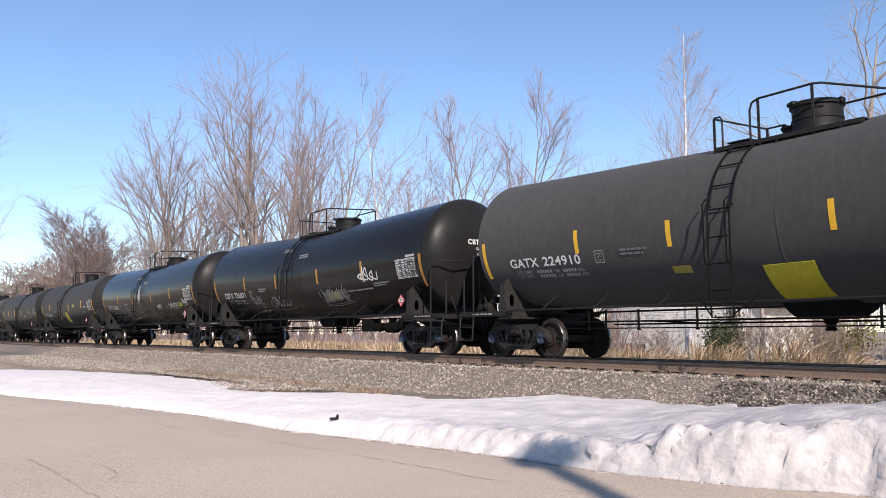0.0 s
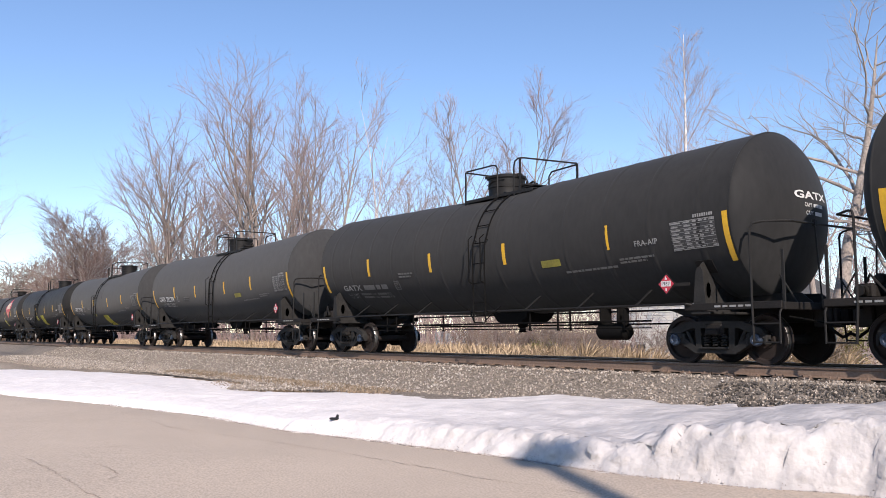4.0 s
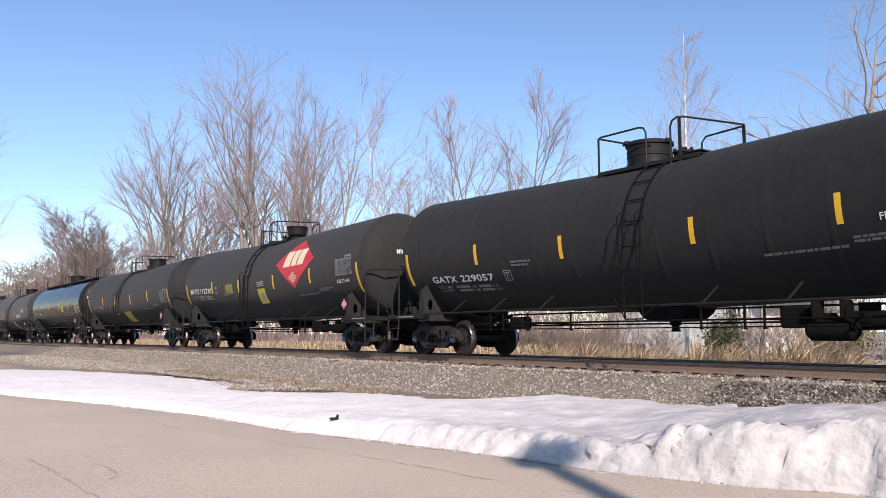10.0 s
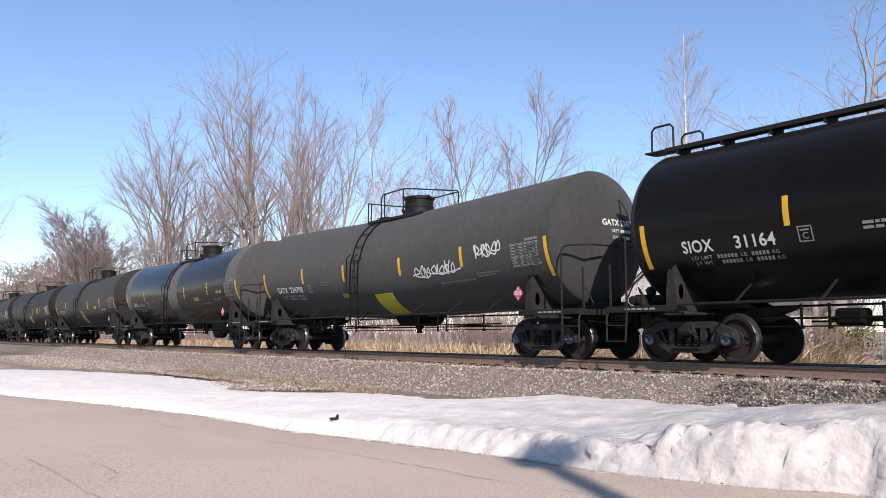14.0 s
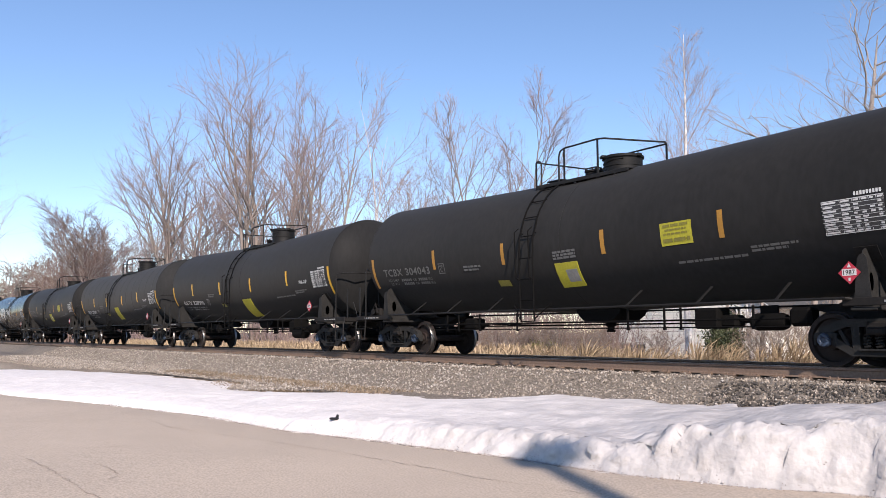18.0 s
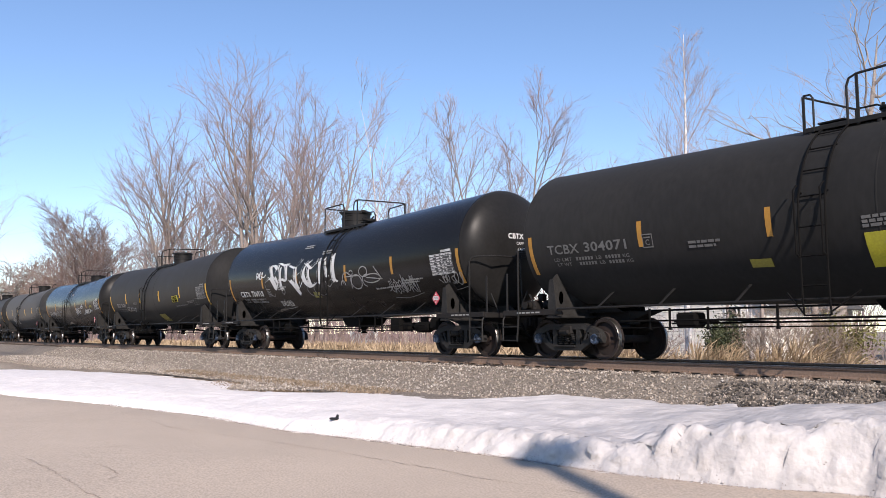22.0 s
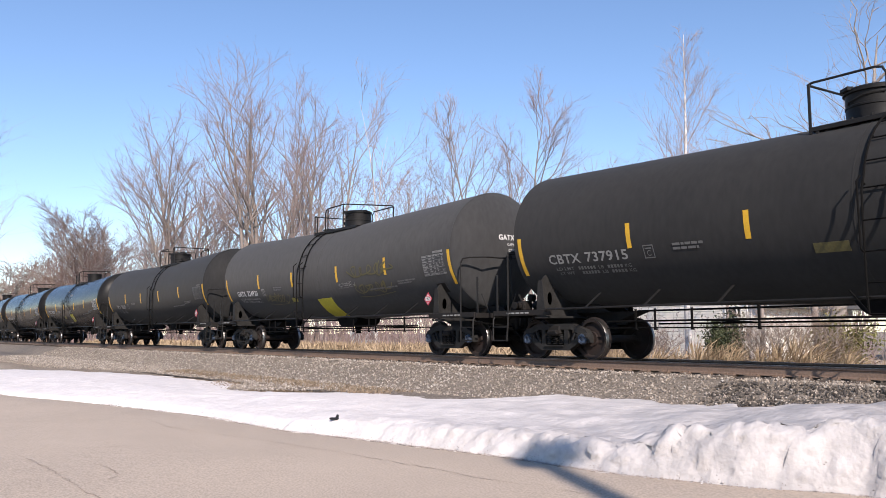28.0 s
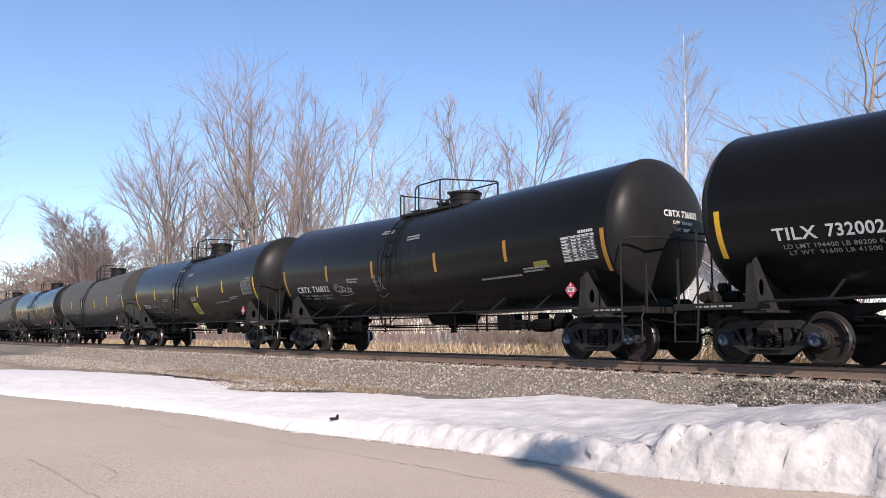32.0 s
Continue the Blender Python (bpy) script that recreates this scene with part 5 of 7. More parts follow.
    # ladders and top
    if top == "walk":
        walkway(car, paint)
    else:
        second, third = top == "b", top == "c"
        shift = Matrix.Translation(((-0.25 if second else 0) + top_dx, 0, 0))
        part("ladder", shared("ladder"), car, Matrix.Translation((1.30 + top_dx * 0.5 if second else top_dx * 0.5, 0, 0)))
        part("platform", shared("platform_b" if second else "platform_c" if third else "platform"), car, shift)
        part("platform_rail", shared("platform_rail_b" if second else "platform_rail_c" if third else "platform_rail"), car, shift)
        part("bonnet", shared("flared_bonnet" if third else "bonnet"), car, Matrix.Translation((-0.20 + top_dx, 0, 0.85)) @ Matrix.Translation((-0.95, 0, -0.87)) if second else Matrix.Translation((top_dx + bonnet_dx, 0, 4.06)) @ Matrix.Translation((0.95, 0, 0)) @ Matrix.Diagonal((0.9, 0.9, 0.76 if tape is M_AMBER else 1, 1)) @ Matrix.Translation((-0.95, 0, -4.08)))
        part("valve_dome", shared("valve_dome"), car, Matrix.Translation(((0.75 if second else -0.3 if third else 0) + top_dx, 0, 0)))
    if extra:
        extra(car)
    return car


def walkway(car, paint):
    """The long-walkway type: a running board over the whole tank, rails at its ends and a bonnet in the middle."""
    z = axis_z(0, False) + R_TANK
    b = Build()
    b.box((0, -0.45, z + 0.06), (16.4, 0.40, 0.035), cut=0.006).box((0, 0.45, z + 0.06), (16.4, 0.40, 0.035), cut=0.006)
    for y in (-0.66, 0.66):
        b.box((0, y, z + 0.04), (15.3, 0.03, 0.09), cut=0.006)
    for k in range(-7, 8):
        for s in (-1, 1):
            b.box((k * 1.05, s * 0.45, z - 0.02), (0.05, 0.42, 0.13))
    part("running_board", b.mesh("running_board", M_RAILING), car)
    for s in (-1, 1):
        for y in (-0.50, 0.50):
            pts = [(s * 7.56, y, z + 0.05), (s * 7.56, y, z + 0.54), (s * 7.64, y, z + 0.62), (s * 8.04, y, z + 0.62), (s * 8.12, y, z + 0.54), (s * 8.12, y, z + 0.02)]
            part("end_hoop", Build().tube(pts, 0.024, 7).mesh("end_hoop", M_RAILING), car)
        b = Build()
        for y in (0.40, 0.90):
            b.tube([(s * 7.65, y - 0.1, z + 0.1), (s * 8.1, y - 0.1, z - 0.2), (s * 8.45, y - 0.1, z - 0.9), (s * 8.6, y - 0.1, 2.3), (s * 8.6, y - 0.1, 1.1)], 0.02, 6)
        for k in range(8):
            b.tube([(s * 8.58, 0.30, 1.3 + 0.3 * k), (s * 8.58, 0.80, 1.3 + 0.3 * k)], 0.012, 5)
        part("end_ladder", b.mesh("end_ladder", M_RAILING), car)
    for xa, xb in ((-1.9, -1.2), (-0.45, 0.75)):
        for y in (-0.75, 0.75):
            pts = [(xa, y, z - 0.1), (xa, y, z + 0.55), (xa + 0.1, y, z + 0.62), (xb - 0.1, y, z + 0.62), (xb, y, z + 0.55), (xb, y, z - 0.1)]
            part("dome_hoop", Build().tube(pts, 0.022, 7).mesh("dome_hoop", M_RAILING), car)
    part("bonnet", shared("bonnet"), car, Matrix.Translation((-0.8, 0, z - 4.18)))
    part("valve_dome", shared("valve_dome"), car, Matrix.Translation((-1.0, 0, z - 4.18)))


# -- what sets single cars apart --
def emblem(car):
    """A red diamond with pale bars."""
    b = Build()
    n = 10
    cx, ca, hw = 3.28, 15.0, 1.48
    rows = []
    for j in range(n + 1):
        f = j / n
        a = -19.5 + f * (47.5 + 19.5)
        w = hw * min((a + 19.5) / (ca + 19.5), (47.5 - a) / (47.5 - ca), 1.0)
        rows.append((a, max(w, 0.004)))
    rows.insert(5, (ca, hw))
    rows.sort()
    vs = [on_tank(cx + s * w, a, 0.008) for a, w in rows for s in (-1, 1)]
    b.add(vs, [(2 * i, 2 * i + 1, 2 * i + 3, 2 * i + 2) for i in range(len(rows) - 1)])
    part("emblem", b.mesh("emblem", M_RED, smooth=0, fix=False), car, label="red diamond emblem with cream bars")
    for u0, u1 in ((-0.74, -0.22), (-0.14, 0.26), (0.34, 0.80)):
        b = Build().add([on_tank(cx + u + 0.16 * k / 5 - 0.10, 9 + 4.2 * k, 0.014) for k in range(6) for u in (u0, u1)], [(2 * k, 2 * k + 1, 2 * k + 3, 2 * k + 2) for k in range(5)])
        part("emblem_bar", b.mesh("emblem_bar", M_CREAM, smooth=0, fix=False), car)
    b = Build()
    for k in range(7):
        f = 1 - abs(k - 3) / 3.8
        a = -12.5 + k * 2.1
        b.add([on_tank(cx - 0.03 + s * 0.32 * f, a + da, 0.014) for s, da in ((-1, 0), (1, 0), (1, 1.1), (-1, 1.1))], [(0, 1, 2, 3)])
    part("emblem_stripes", b.mesh("emblem_stripes", M_CREAM, smooth=0, fix=False), car)
    lettering("test_stencil", "AAR ST-464", 6.28, 7.08, -19.5, 0.13, M_WHITE, car)


def tags(*rows):
    """Graffiti: rows of (seed, x0, degrees, width, height, line, material, strokes)."""
    def paint_on(car):
        for seed, x0, a0, w, h, line, mat, k in rows:
            scrawl(seed, x0, a0, w, h, line, mat, car, k)
    return paint_on


def jagged(x0, x1, a, seed, mat):
    """A thin jagged line of spray along the shell."""
    def paint_on(car):
        rng, b, u = random.Random(seed), Build(), 0.0
        line = [(0.0, 0.5)]
        while u < 1:
            u += rng.uniform(0.012, 0.05)
            line.append((u, 0.5 + rng.uniform(-0.5, 0.5) * (1 - 0.6 * u)))
        stroke(b, line, 0.028, x0, a, x1 - x0, 0.62)
        part("graffiti", b.mesh("graffiti", mat, smooth=0, fix=False), car, label="jagged line of pale spray paint")
    return paint_on


def label_at(x0, x1, a0, a1, mat):
    def paint_on(car):
        part("warning_label", decal(x0, x1, a0, a1, 0.006).mesh("warning_label", mat), car)
    return paint_on


def both(*fs):
    def paint_on(car):
        for f in fs:
            f(car)
    return paint_on


BRUSH = (
    (0.17, ((0.0, 0.36), (0.05, 0.46), (0.09, 0.28), (0.13, 0.02))), (0.15, ((0.055, 0.92), (0.085, 0.5), (0.12, 0.2), (0.14, 0.06))),
    (0.13, ((0.03, 0.74), (0.10, 0.93), (0.155, 0.8), (0.10, 0.58))), (0.12, ((0.13, 0.5), (0.16, 0.3), (0.14, 0.05))),
    (0.15, ((0.215, 0.85), (0.21, 0.5), (0.215, 0.1), (0.235, 0.02))), (0.11, ((0.18, 0.78), (0.20, 1.0), (0.27, 0.93), (0.35, 0.97))),
    (0.14, ((0.30, 0.92), (0.31, 0.6), (0.305, 0.36))), (0.12, ((0.23, 0.42), (0.29, 0.36), (0.33, 0.46))), (0.16, ((0.37, 0.36), (0.42, 0.18), (0.48, -0.16))),
    (0.13, ((0.455, 0.82), (0.45, 0.4), (0.475, 0.05), (0.55, 0.34))), (0.10, ((0.36, 0.9), (0.44, 0.82), (0.50, 0.95), (0.545, 1.12))), (0.09, ((0.42, 0.5), (0.47, 0.55), (0.52, 0.66))),
    (0.19, ((0.67, 1.04), (0.60, 0.9), (0.565, 0.6), (0.59, 0.3), (0.66, 0.15), (0.75, 0.26))), (0.13, ((0.645, 0.8), (0.64, 0.5), (0.665, 0.2))),
    (0.12, ((0.60, 0.95), (0.68, 0.78), (0.72, 0.9), (0.78, 1.0))), (0.16, ((0.785, 1.1), (0.79, 0.7), (0.785, 0.24))), (0.13, ((0.855, 1.1), (0.875, 0.75), (0.905, 0.42))),
    (0.17, ((0.965, 1.18), (0.97, 0.7), (0.985, 0.26))), (0.08, ((0.93, 0.22), (0.97, 0.32), (1.02, 0.24))))
CURLS = (((0.03, 0.4), (-0.04, 0.3), (-0.045, 0.05), (0.02, -0.22), (0.07, -0.26), (0.085, -0.16)), ((0.62, 0.12), (0.60, -0.1), (0.65, -0.3), (0.74, -0.28)),
         ((0.78, 0.2), (0.70, 0.05), (0.70, -0.15), (0.78, -0.3), (0.83, -0.26)), ((0.20, 0.05), (0.215, -0.2), (0.25, -0.1), (0.24, 0.1)), ((0.86, 0.2), (0.90, -0.02), (0.95, 0.1)))


def big_piece(car):
    """Broad white brush letters of no known alphabet, with thin curls below."""
    b = Build()
    box = (-3.95, -19.0, 5.15, 0.95)
    for width, line in BRUSH:
        line = [(u, v - 0.13 * u) for u, v in line]
        nib(b, line, width * 1.2, 28, *box)
        nib(b, [(u - 0.028, v + 0.03) for u, v in line], 0.035, 28, *box)
    tagged(part("graffiti", b.mesh("graffiti", M_WHITE, smooth=0, fix=False), car, label="large white brush-painted graffiti"), kind="stuff")
    b = Build()
    for line in CURLS:
        stroke(b, flow(line, 7), 0.022, *box)
    tagged(part("graffiti", b.mesh("graffiti", M_FADED, smooth=0, fix=False), car, label="thin pale curls of paint"), kind="stuff")
    scrawl(13, 4.15, -41, 1.35, 0.62, 0.026, M_FADED, car, 12)
    scrawl(14, 6.75, -39, 0.9, 0.45, 0.028, M_FADED, car, 6)
    scrawl(11, -4.95, -4, 0.75, 0.30, 0.045, M_WHITE, car, 4)
    scrawl(12, -3.45, -46, 0.95, 0.36, 0.022, M_WHITE, car, 8)
    b = Build()
    for cu, cv, ru, rv, t0, t1 in ((1.24, 0.0, 0.06, 0.24, 0, 380), (1.13, 0.10, 0.05, 0.26, 200, 40), (1.08, -0.05, 0.025, 0.16, 180, 0), (1.33, 0.30, 0.045, 0.16, -60, 330), (1.19, 0.32, 0.02, 0.08, 0, 360), (1.42, 0.05, 0.09, 0.14, 150, -170), (1.36, 0.0, 0.05, 0.2, 250, 60)):
        stroke(b, [(cu + ru * math.cos(radians(t0 + (t1 - t0) * k / 16)), cv + rv * math.sin(radians(t0 + (t1 - t0) * k / 16))) for k in range(17)], 0.035, *box)
    for line in (((1.18, 0.28), (1.17, -0.2)), ((1.45, 0.42), (1.53, -0.02), (1.36, 0.1)), ((1.12, 0.22), (1.28, 0.2))):
        stroke(b, line, 0.035, *box)
    tagged(part("graffiti", b.mesh("graffiti", M_FADED, smooth=0, fix=False), car, label="faint grey looping scrawl"), kind="stuff")
    part("warning_label", decal(-0.55, -0.1, -32, -25, 0.006).mesh("warning_label", M_OLIVE), car)


def empty_holder(car):
    """An empty placard frame: a thin outlined rectangle in two panes."""
    b = Build()
    for xa, xb, aa, ab in ((0, 0.62, 0, 0.7), (0, 0.62, 10.3, 11), (0, 0.02, 0, 11), (0.30, 0.32, 0, 11), (0.60, 0.62, 0, 11)):
        b.add([on_tank(5.78 + x, -33 + a, 0.010) for x, a in ((xa, aa), (xb, aa), (xb, ab), (xa, ab))], [(0, 1, 2, 3)])
    part("placard_frame", b.mesh("placard_frame", M_DIM, smooth=0, fix=False), car, label="empty placard frame")


def standard_mark(car):
    lettering("test_stencil", "AAR ST-470", 4.62, 5.42, -24.0, 0.12, M_WHITE, car)


LOW = (-6.55, -3.98, -29.0, 0.19)
MID = (-6.65, -4.35, -21.0, 0.22)
TIGHT = (-6.66, -4.56, -24.0, 0.23)
GREY = "weathered dark-grey tank car with yellow reflective strips, rolling on the rails"
RIBBED = "dark-grey tank car with ribbed steel jacket, rolling on the rails"
DULL = "dull black tank car with white stencils, rolling on the rails"
SHINY = "glossy black tank car with white stencils, rolling on the rails"
SPRAYED = "glossy black tank car with spray-painted graffiti, rolling on the rails"
EMBLEM = "dull black tank car with a red diamond emblem on its side"

tank_car(0, "GATX", "224910", "grey", label=GREY, text=MID, top_dx=-0.15, bonnet_dx=-0.5)
tank_car(1, "CBTX", "736871", "gloss", label=SPRAYED, patch="", text=TIGHT, panel=M_WHITE, extra=both(tags((21, -4.15, -42, 0.95, 0.48, 0.028, M_FADED, 9), (22, -2.5, -45, 1.7, 0.5, 0.032, M_FADED, 7), (23, 1.6, -44, 1.7, 0.6, 0.03, M_FADED, 14), (25, 1.7, -42, 1.5, 0.5, 0.03, M_FADED, 9), (24, 4.3, -24, 0.9, 0.5, 0.05, M_WHITE, 4)), label_at(2.0, 2.82, -38, -29, M_PATCH)))
tank_car(2, "CBTX", "736841", "gloss", label=SPRAYED, patch="", text=TIGHT, panel=M_WHITE, extra=both(jagged(-3.6, 1.5, -40, 37, M_FADED), tags((31, -4.5, -41, 1.9, 0.5, 0.028, M_FADED, 7), (32, -0.5, -18, 0.3, 1.15, 0.028, M_WHITE, 7), (33, 2.35, -31, 0.6, 0.24, 0.026, M_WHITE, 5), (34, 4.1, -34, 1.15, 0.28, 0.028, M_WHITE, 7), (35, 2.6, -47, 1.9, 0.28, 0.025, M_DULLOLIVE, 7), (36, 6.0, -30, 0.7, 0.3, 0.03, M_WHITE, 4)), label_at(5.4, 5.86, -33, -26, M_PATCH)))
tank_car(3, "GATX", "226856", "jacket", ribs=True, label=RIBBED, text=(-6.75, -4.62, -27, 0.22), fra=True, reservoir=True, panel=M_WHITE, extra=label_at(2.4, 2.85, -9, -3, M_PATCH), plac=0.0)
tank_car(4, "GATX", "", "jacket", ribs=True, top="b", label=RIBBED, text=LOW, fra=True, patch="label", white=M_FADED, reservoir=True, plac=0.0)
tank_car(5, "GATX", "222708", "grey", top="b", label=GREY, patch="label", text=(-6.72, -4.62, -18.5, 0.24), top_dx=-0.15)
tank_car(6, "GATX", "222861", "grey", label=GREY, text=(-6.62, -4.62, -20, 0.24), top_dx=-0.15, bonnet_dx=-0.45)
tank_car(7, "GATX", "227019", "deep", ribs=True, label=RIBBED, text=(-6.74, -4.2, -31, 0.22), patch_at=(-0.2, 0.7, -53, -20), fra=True, reservoir=True, extra=label_at(-2.15, -1.4, -33.5, -21, M_PATCH), plac=0.0, top_dx=-0.12, loads=("LD LMT 194700 LB 88350 KG", "LT WT   91300 LB 41400 KG"))
tank_car(8, "MWTX", "112625", "black", top="c", label=EMBLEM, text=(-7.06, -4.53, -15.4, 0.23), patch="worn", patch_at=(0.87, 1.45, -49, -26), label_spot=(-3.08, -2.26, -23, -9), panel_at=(6.28, 7.33, -13, 6), extra=emblem, plac=0.55)
tank_car(9, "GATX", "229057", "deep", ribs=True, top="b", label="satin black tank car with ribbed jacket, rolling on the rails", text=LOW, fra=True, patch="", reservoir=True, panel=M_WHITE, plac=0.0)
tank_car(10, "MWTX", "112730", "black", top="c", label=EMBLEM, text=(-7.06, -4.55, -12.0, 0.23), patch="worn", patch_at=(0.18, 0.80, -35, -13), label_spot=(-2.99, -2.24, -18, -3.5), panel_at=(6.28, 7.33, -13, 6), extra=emblem, plac=0.55)
tank_car(11, "CBTX", "737981", "jacket", white=M_FADED, label=DULL, text=MID, patch_at=(-0.25, 0.85, -57, -30))
tank_car(12, "SIOX", "31164", "gloss", bent=False, top="walk", label="glossy black tank car with a full-length top walkway", text=(-6.66, -4.72, -20, 0.24), spacing=(0.35, 0.46), patch="", panel=M_WHITE, strip=(5.5, -13), extra=lambda car: part("warning_label", decal(2.35, 3.03, -19, -5, 0.006, False).mesh("warning_label", M_PATCH), car))
tank_car(13, "GATX", "224798", "grey", label="weathered grey tank car with white graffiti, rolling on the rails", text=(-6.6, -4.6, -24, 0.22), fra=False, extra=tags((41, 2.35, -24, 1.9, 0.42, 0.04, M_WHITE, 9), (42, 5.05, -12, 1.0, 0.40, 0.04, M_WHITE, 6)), top_dx=-0.15, bonnet_dx=-0.45)


def repainted(car):
    for xa, xb in ((-6.9, -0.7), (0.6, 6.6)):
        part("repainted_panel", decal(xa, xb, -70, 78, 0.005).mesh("repainted_panel", PAINT["gloss"], smooth=40), car, label="glossy black repainted area")


tank_car(14, "GATX", "", "light", label="faded grey tank car with glossy black repainted sides", text=(-6.6, -4.6, -24, 0.22), fra=True, reservoir=True, patch="label", extra=repainted, plac=0.0)
tank_car(15, "TILX", "730177", "black", label=DULL, text=(-6.62, -4.95, -24, 0.23), patch="worn", patch_at=(-0.5, 0.2, -52, -29), extra=both(label_at(3.1, 3.57, -20, -13.5, M_PATCH), standard_mark), top_dx=-0.28, bonnet_dx=-0.32)
tank_car(16, "TCBX", "304043", "deep", white=M_DIM, label=DULL, text=(-7.0, -4.7, -17, 0.21), patch="worn", patch_at=(0.1, 0.8, -41, -19), panel=M_WHITE, extra=both(label_at(3.12, 3.85, -17, -1, M_PATCH), lambda car: bars("label_print", [(3.2, 3.78, -3.2, 0.05), (3.24, 3.74, -6.2, 0.035), (3.2, 3.76, -9.0, 0.035), (3.18, 3.8, -13.4, 0.07)], M_OLIVE, car)), plac=0.55, bonnet_dx=-0.1)
tank_car(17, "GATX", "228996", "deep", label=GREY, text=LOW, fra=True, reservoir=True, panel=M_WHITE, patch_at=(0.3, 1.1, -59, -26), plac=0.0)
tank_car(18, "GATX", "227017", "jacket", ribs=True, label=RIBBED, text=(-6.5, -4.42, -30, 0.22), fra=True, reservoir=True, panel=M_WHITE, plac=0.0)
tank_car(19, "TCBX", "304071", "deep", white=M_DIM, label=DULL, text=(-7.0, -4.7, -13.5, 0.21), patch="worn", patch_at=(0.1, 0.8, -41, -19), panel=M_WHITE, extra=both(label_at(3.12, 3.85, -17, -1, M_PATCH), lambda car: bars("label_print", [(3.2, 3.78, -3.2, 0.05), (3.24, 3.74, -6.2, 0.035), (3.2, 3.76, -9.0, 0.035), (3.18, 3.8, -13.4, 0.07)], M_OLIVE, car)), plac=0.55, bonnet_dx=-0.1)
tank_car(20, "CBTX", "736918", "gloss", top="b", label="glossy black tank car with large white graffiti", text=TIGHT, patch="", panel=M_WHITE, extra=big_piece)
tank_car(21, "TILX", "361569", "deep", white=M_FADED, label=DULL, text=(-6.4, -4.75, -21, 0.21), patch="", extra=both(tags((51, -4.6, -35, 1.5, 0.32, 0.04, M_FADED, 6)), label_at(3.08, 3.88, -22.5, -11.5, M_PATCH), lambda car: bars("label_print", [(3.16, 3.8, -13.6, 0.06), (3.2, 3.76, -16.2, 0.04), (3.16, 3.8, -19.6, 0.11)], M_DARK, car), label_at(0.3, 1.15, -60, -41, M_OLIVE), empty_holder), plac=9.0, top_dx=-0.5, bonnet_dx=-0.4)
tank_car(22, "CBTX", "737041", "gloss", label=SPRAYED, text=TIGHT, patch="", panel=M_WHITE, extra=both(tags((61, -4.1, -34, 0.6, 0.7, 0.035, M_FADED, 3), (62, 1.75, -30, 1.0, 0.55, 0.045, M_WHITE, 5), (63, 3.9, -30, 1.5, 0.3, 0.045, M_WHITE, 6), (64, 3.0, -14, 0.5, 0.22, 0.04, M_WHITE, 2)), label_at(5.3, 5.8, -17, -12, M_OLIVE)))
tank_car(23, "", "", "grey", white=M_FADED, label="faded grey tank car with pale graffiti, rolling on the rails", text=MID, patch="", extra=tags((71, -4.9, -42, 2.6, 0.5, 0.045, M_WHITE, 9)))
tank_car(24, "CBTX", "737915", "jacket", top="b", white=M_FADED, label=GREY, text=MID, patch="label", panel=M_DIM, top_dx=0.25, extra=label_at(-0.4, 0.2, -29, -22.5, M_DULLOLIVE))
tank_car(25, "GATX", "224920", "grey", label="weathered grey tank car with faint yellow graffiti", text=(-6.62, -4.7, -23, 0.22), extra=tags((81, -4.1, -38, 1.9, 0.42, 0.035, M_DULLOLIVE, 9), (82, 2.5, -16, 2.2, 0.42, 0.045, M_DULLOLIVE, 7), (84, 2.6, -36, 1.9, 0.42, 0.040, M_DULLOLIVE, 7), (83, 1.65, -23, 0.9, 0.16, 0.014, M_FADED, 6)), top_dx=-0.15, bonnet_dx=-0.5, loads=("LD LMT 195000 LB 88400 KG", "LT WT   91000 LB 41300 KG"))
tank_car(26, "CBTX", "738020", "jacket", top="b", white=M_FADED, label=DULL, text=(-6.2, -4.5, -24, 0.22), patch="", panel=M_DIM, plac=0.55, top_dx=0.25)
tank_car(27, "TILX", "732002", "gloss", label=SHINY, text=(-6.5, -4.6, -20, 0.22), patch="worn", patch_at=(0.0, 0.7, -46, -25), loads=("LD LMT 194400 LB 88200 KG", "LT WT  91600 LB 41500 KG"), panel=M_WHITE, top_dx=-0.28, bonnet_dx=-0.32)
tank_car(28, "CBTX", "736832", "gloss", label=SPRAYED, text=(-6.75, -4.5, -26, 0.22), patch="", panel=M_WHITE, extra=both(tags((91, -4.0, -33, 0.9, 0.3, 0.035, M_FADED, 4), (92, -1.6, -34, 0.5, 0.6, 0.03, M_FADED, 3)), label_at(5.4, 5.85, -26, -20, M_OLIVE)))
tank_car(29, "TILX", "", "gloss", label=SHINY, text=LOW, patch="worn", top_dx=-0.28, bonnet_dx=-0.32)
tank_car(30, "", "", "grey", label=GREY, text=LOW, patch="label")
tank_car(31, "", "", "gloss", label=SHINY, text=LOW, patch="label")
tank_car(32, "", "", "grey", label=GREY, text=LOW, patch="label")
tank_car(33, "", "", "black", label=DULL, text=LOW, patch="label")


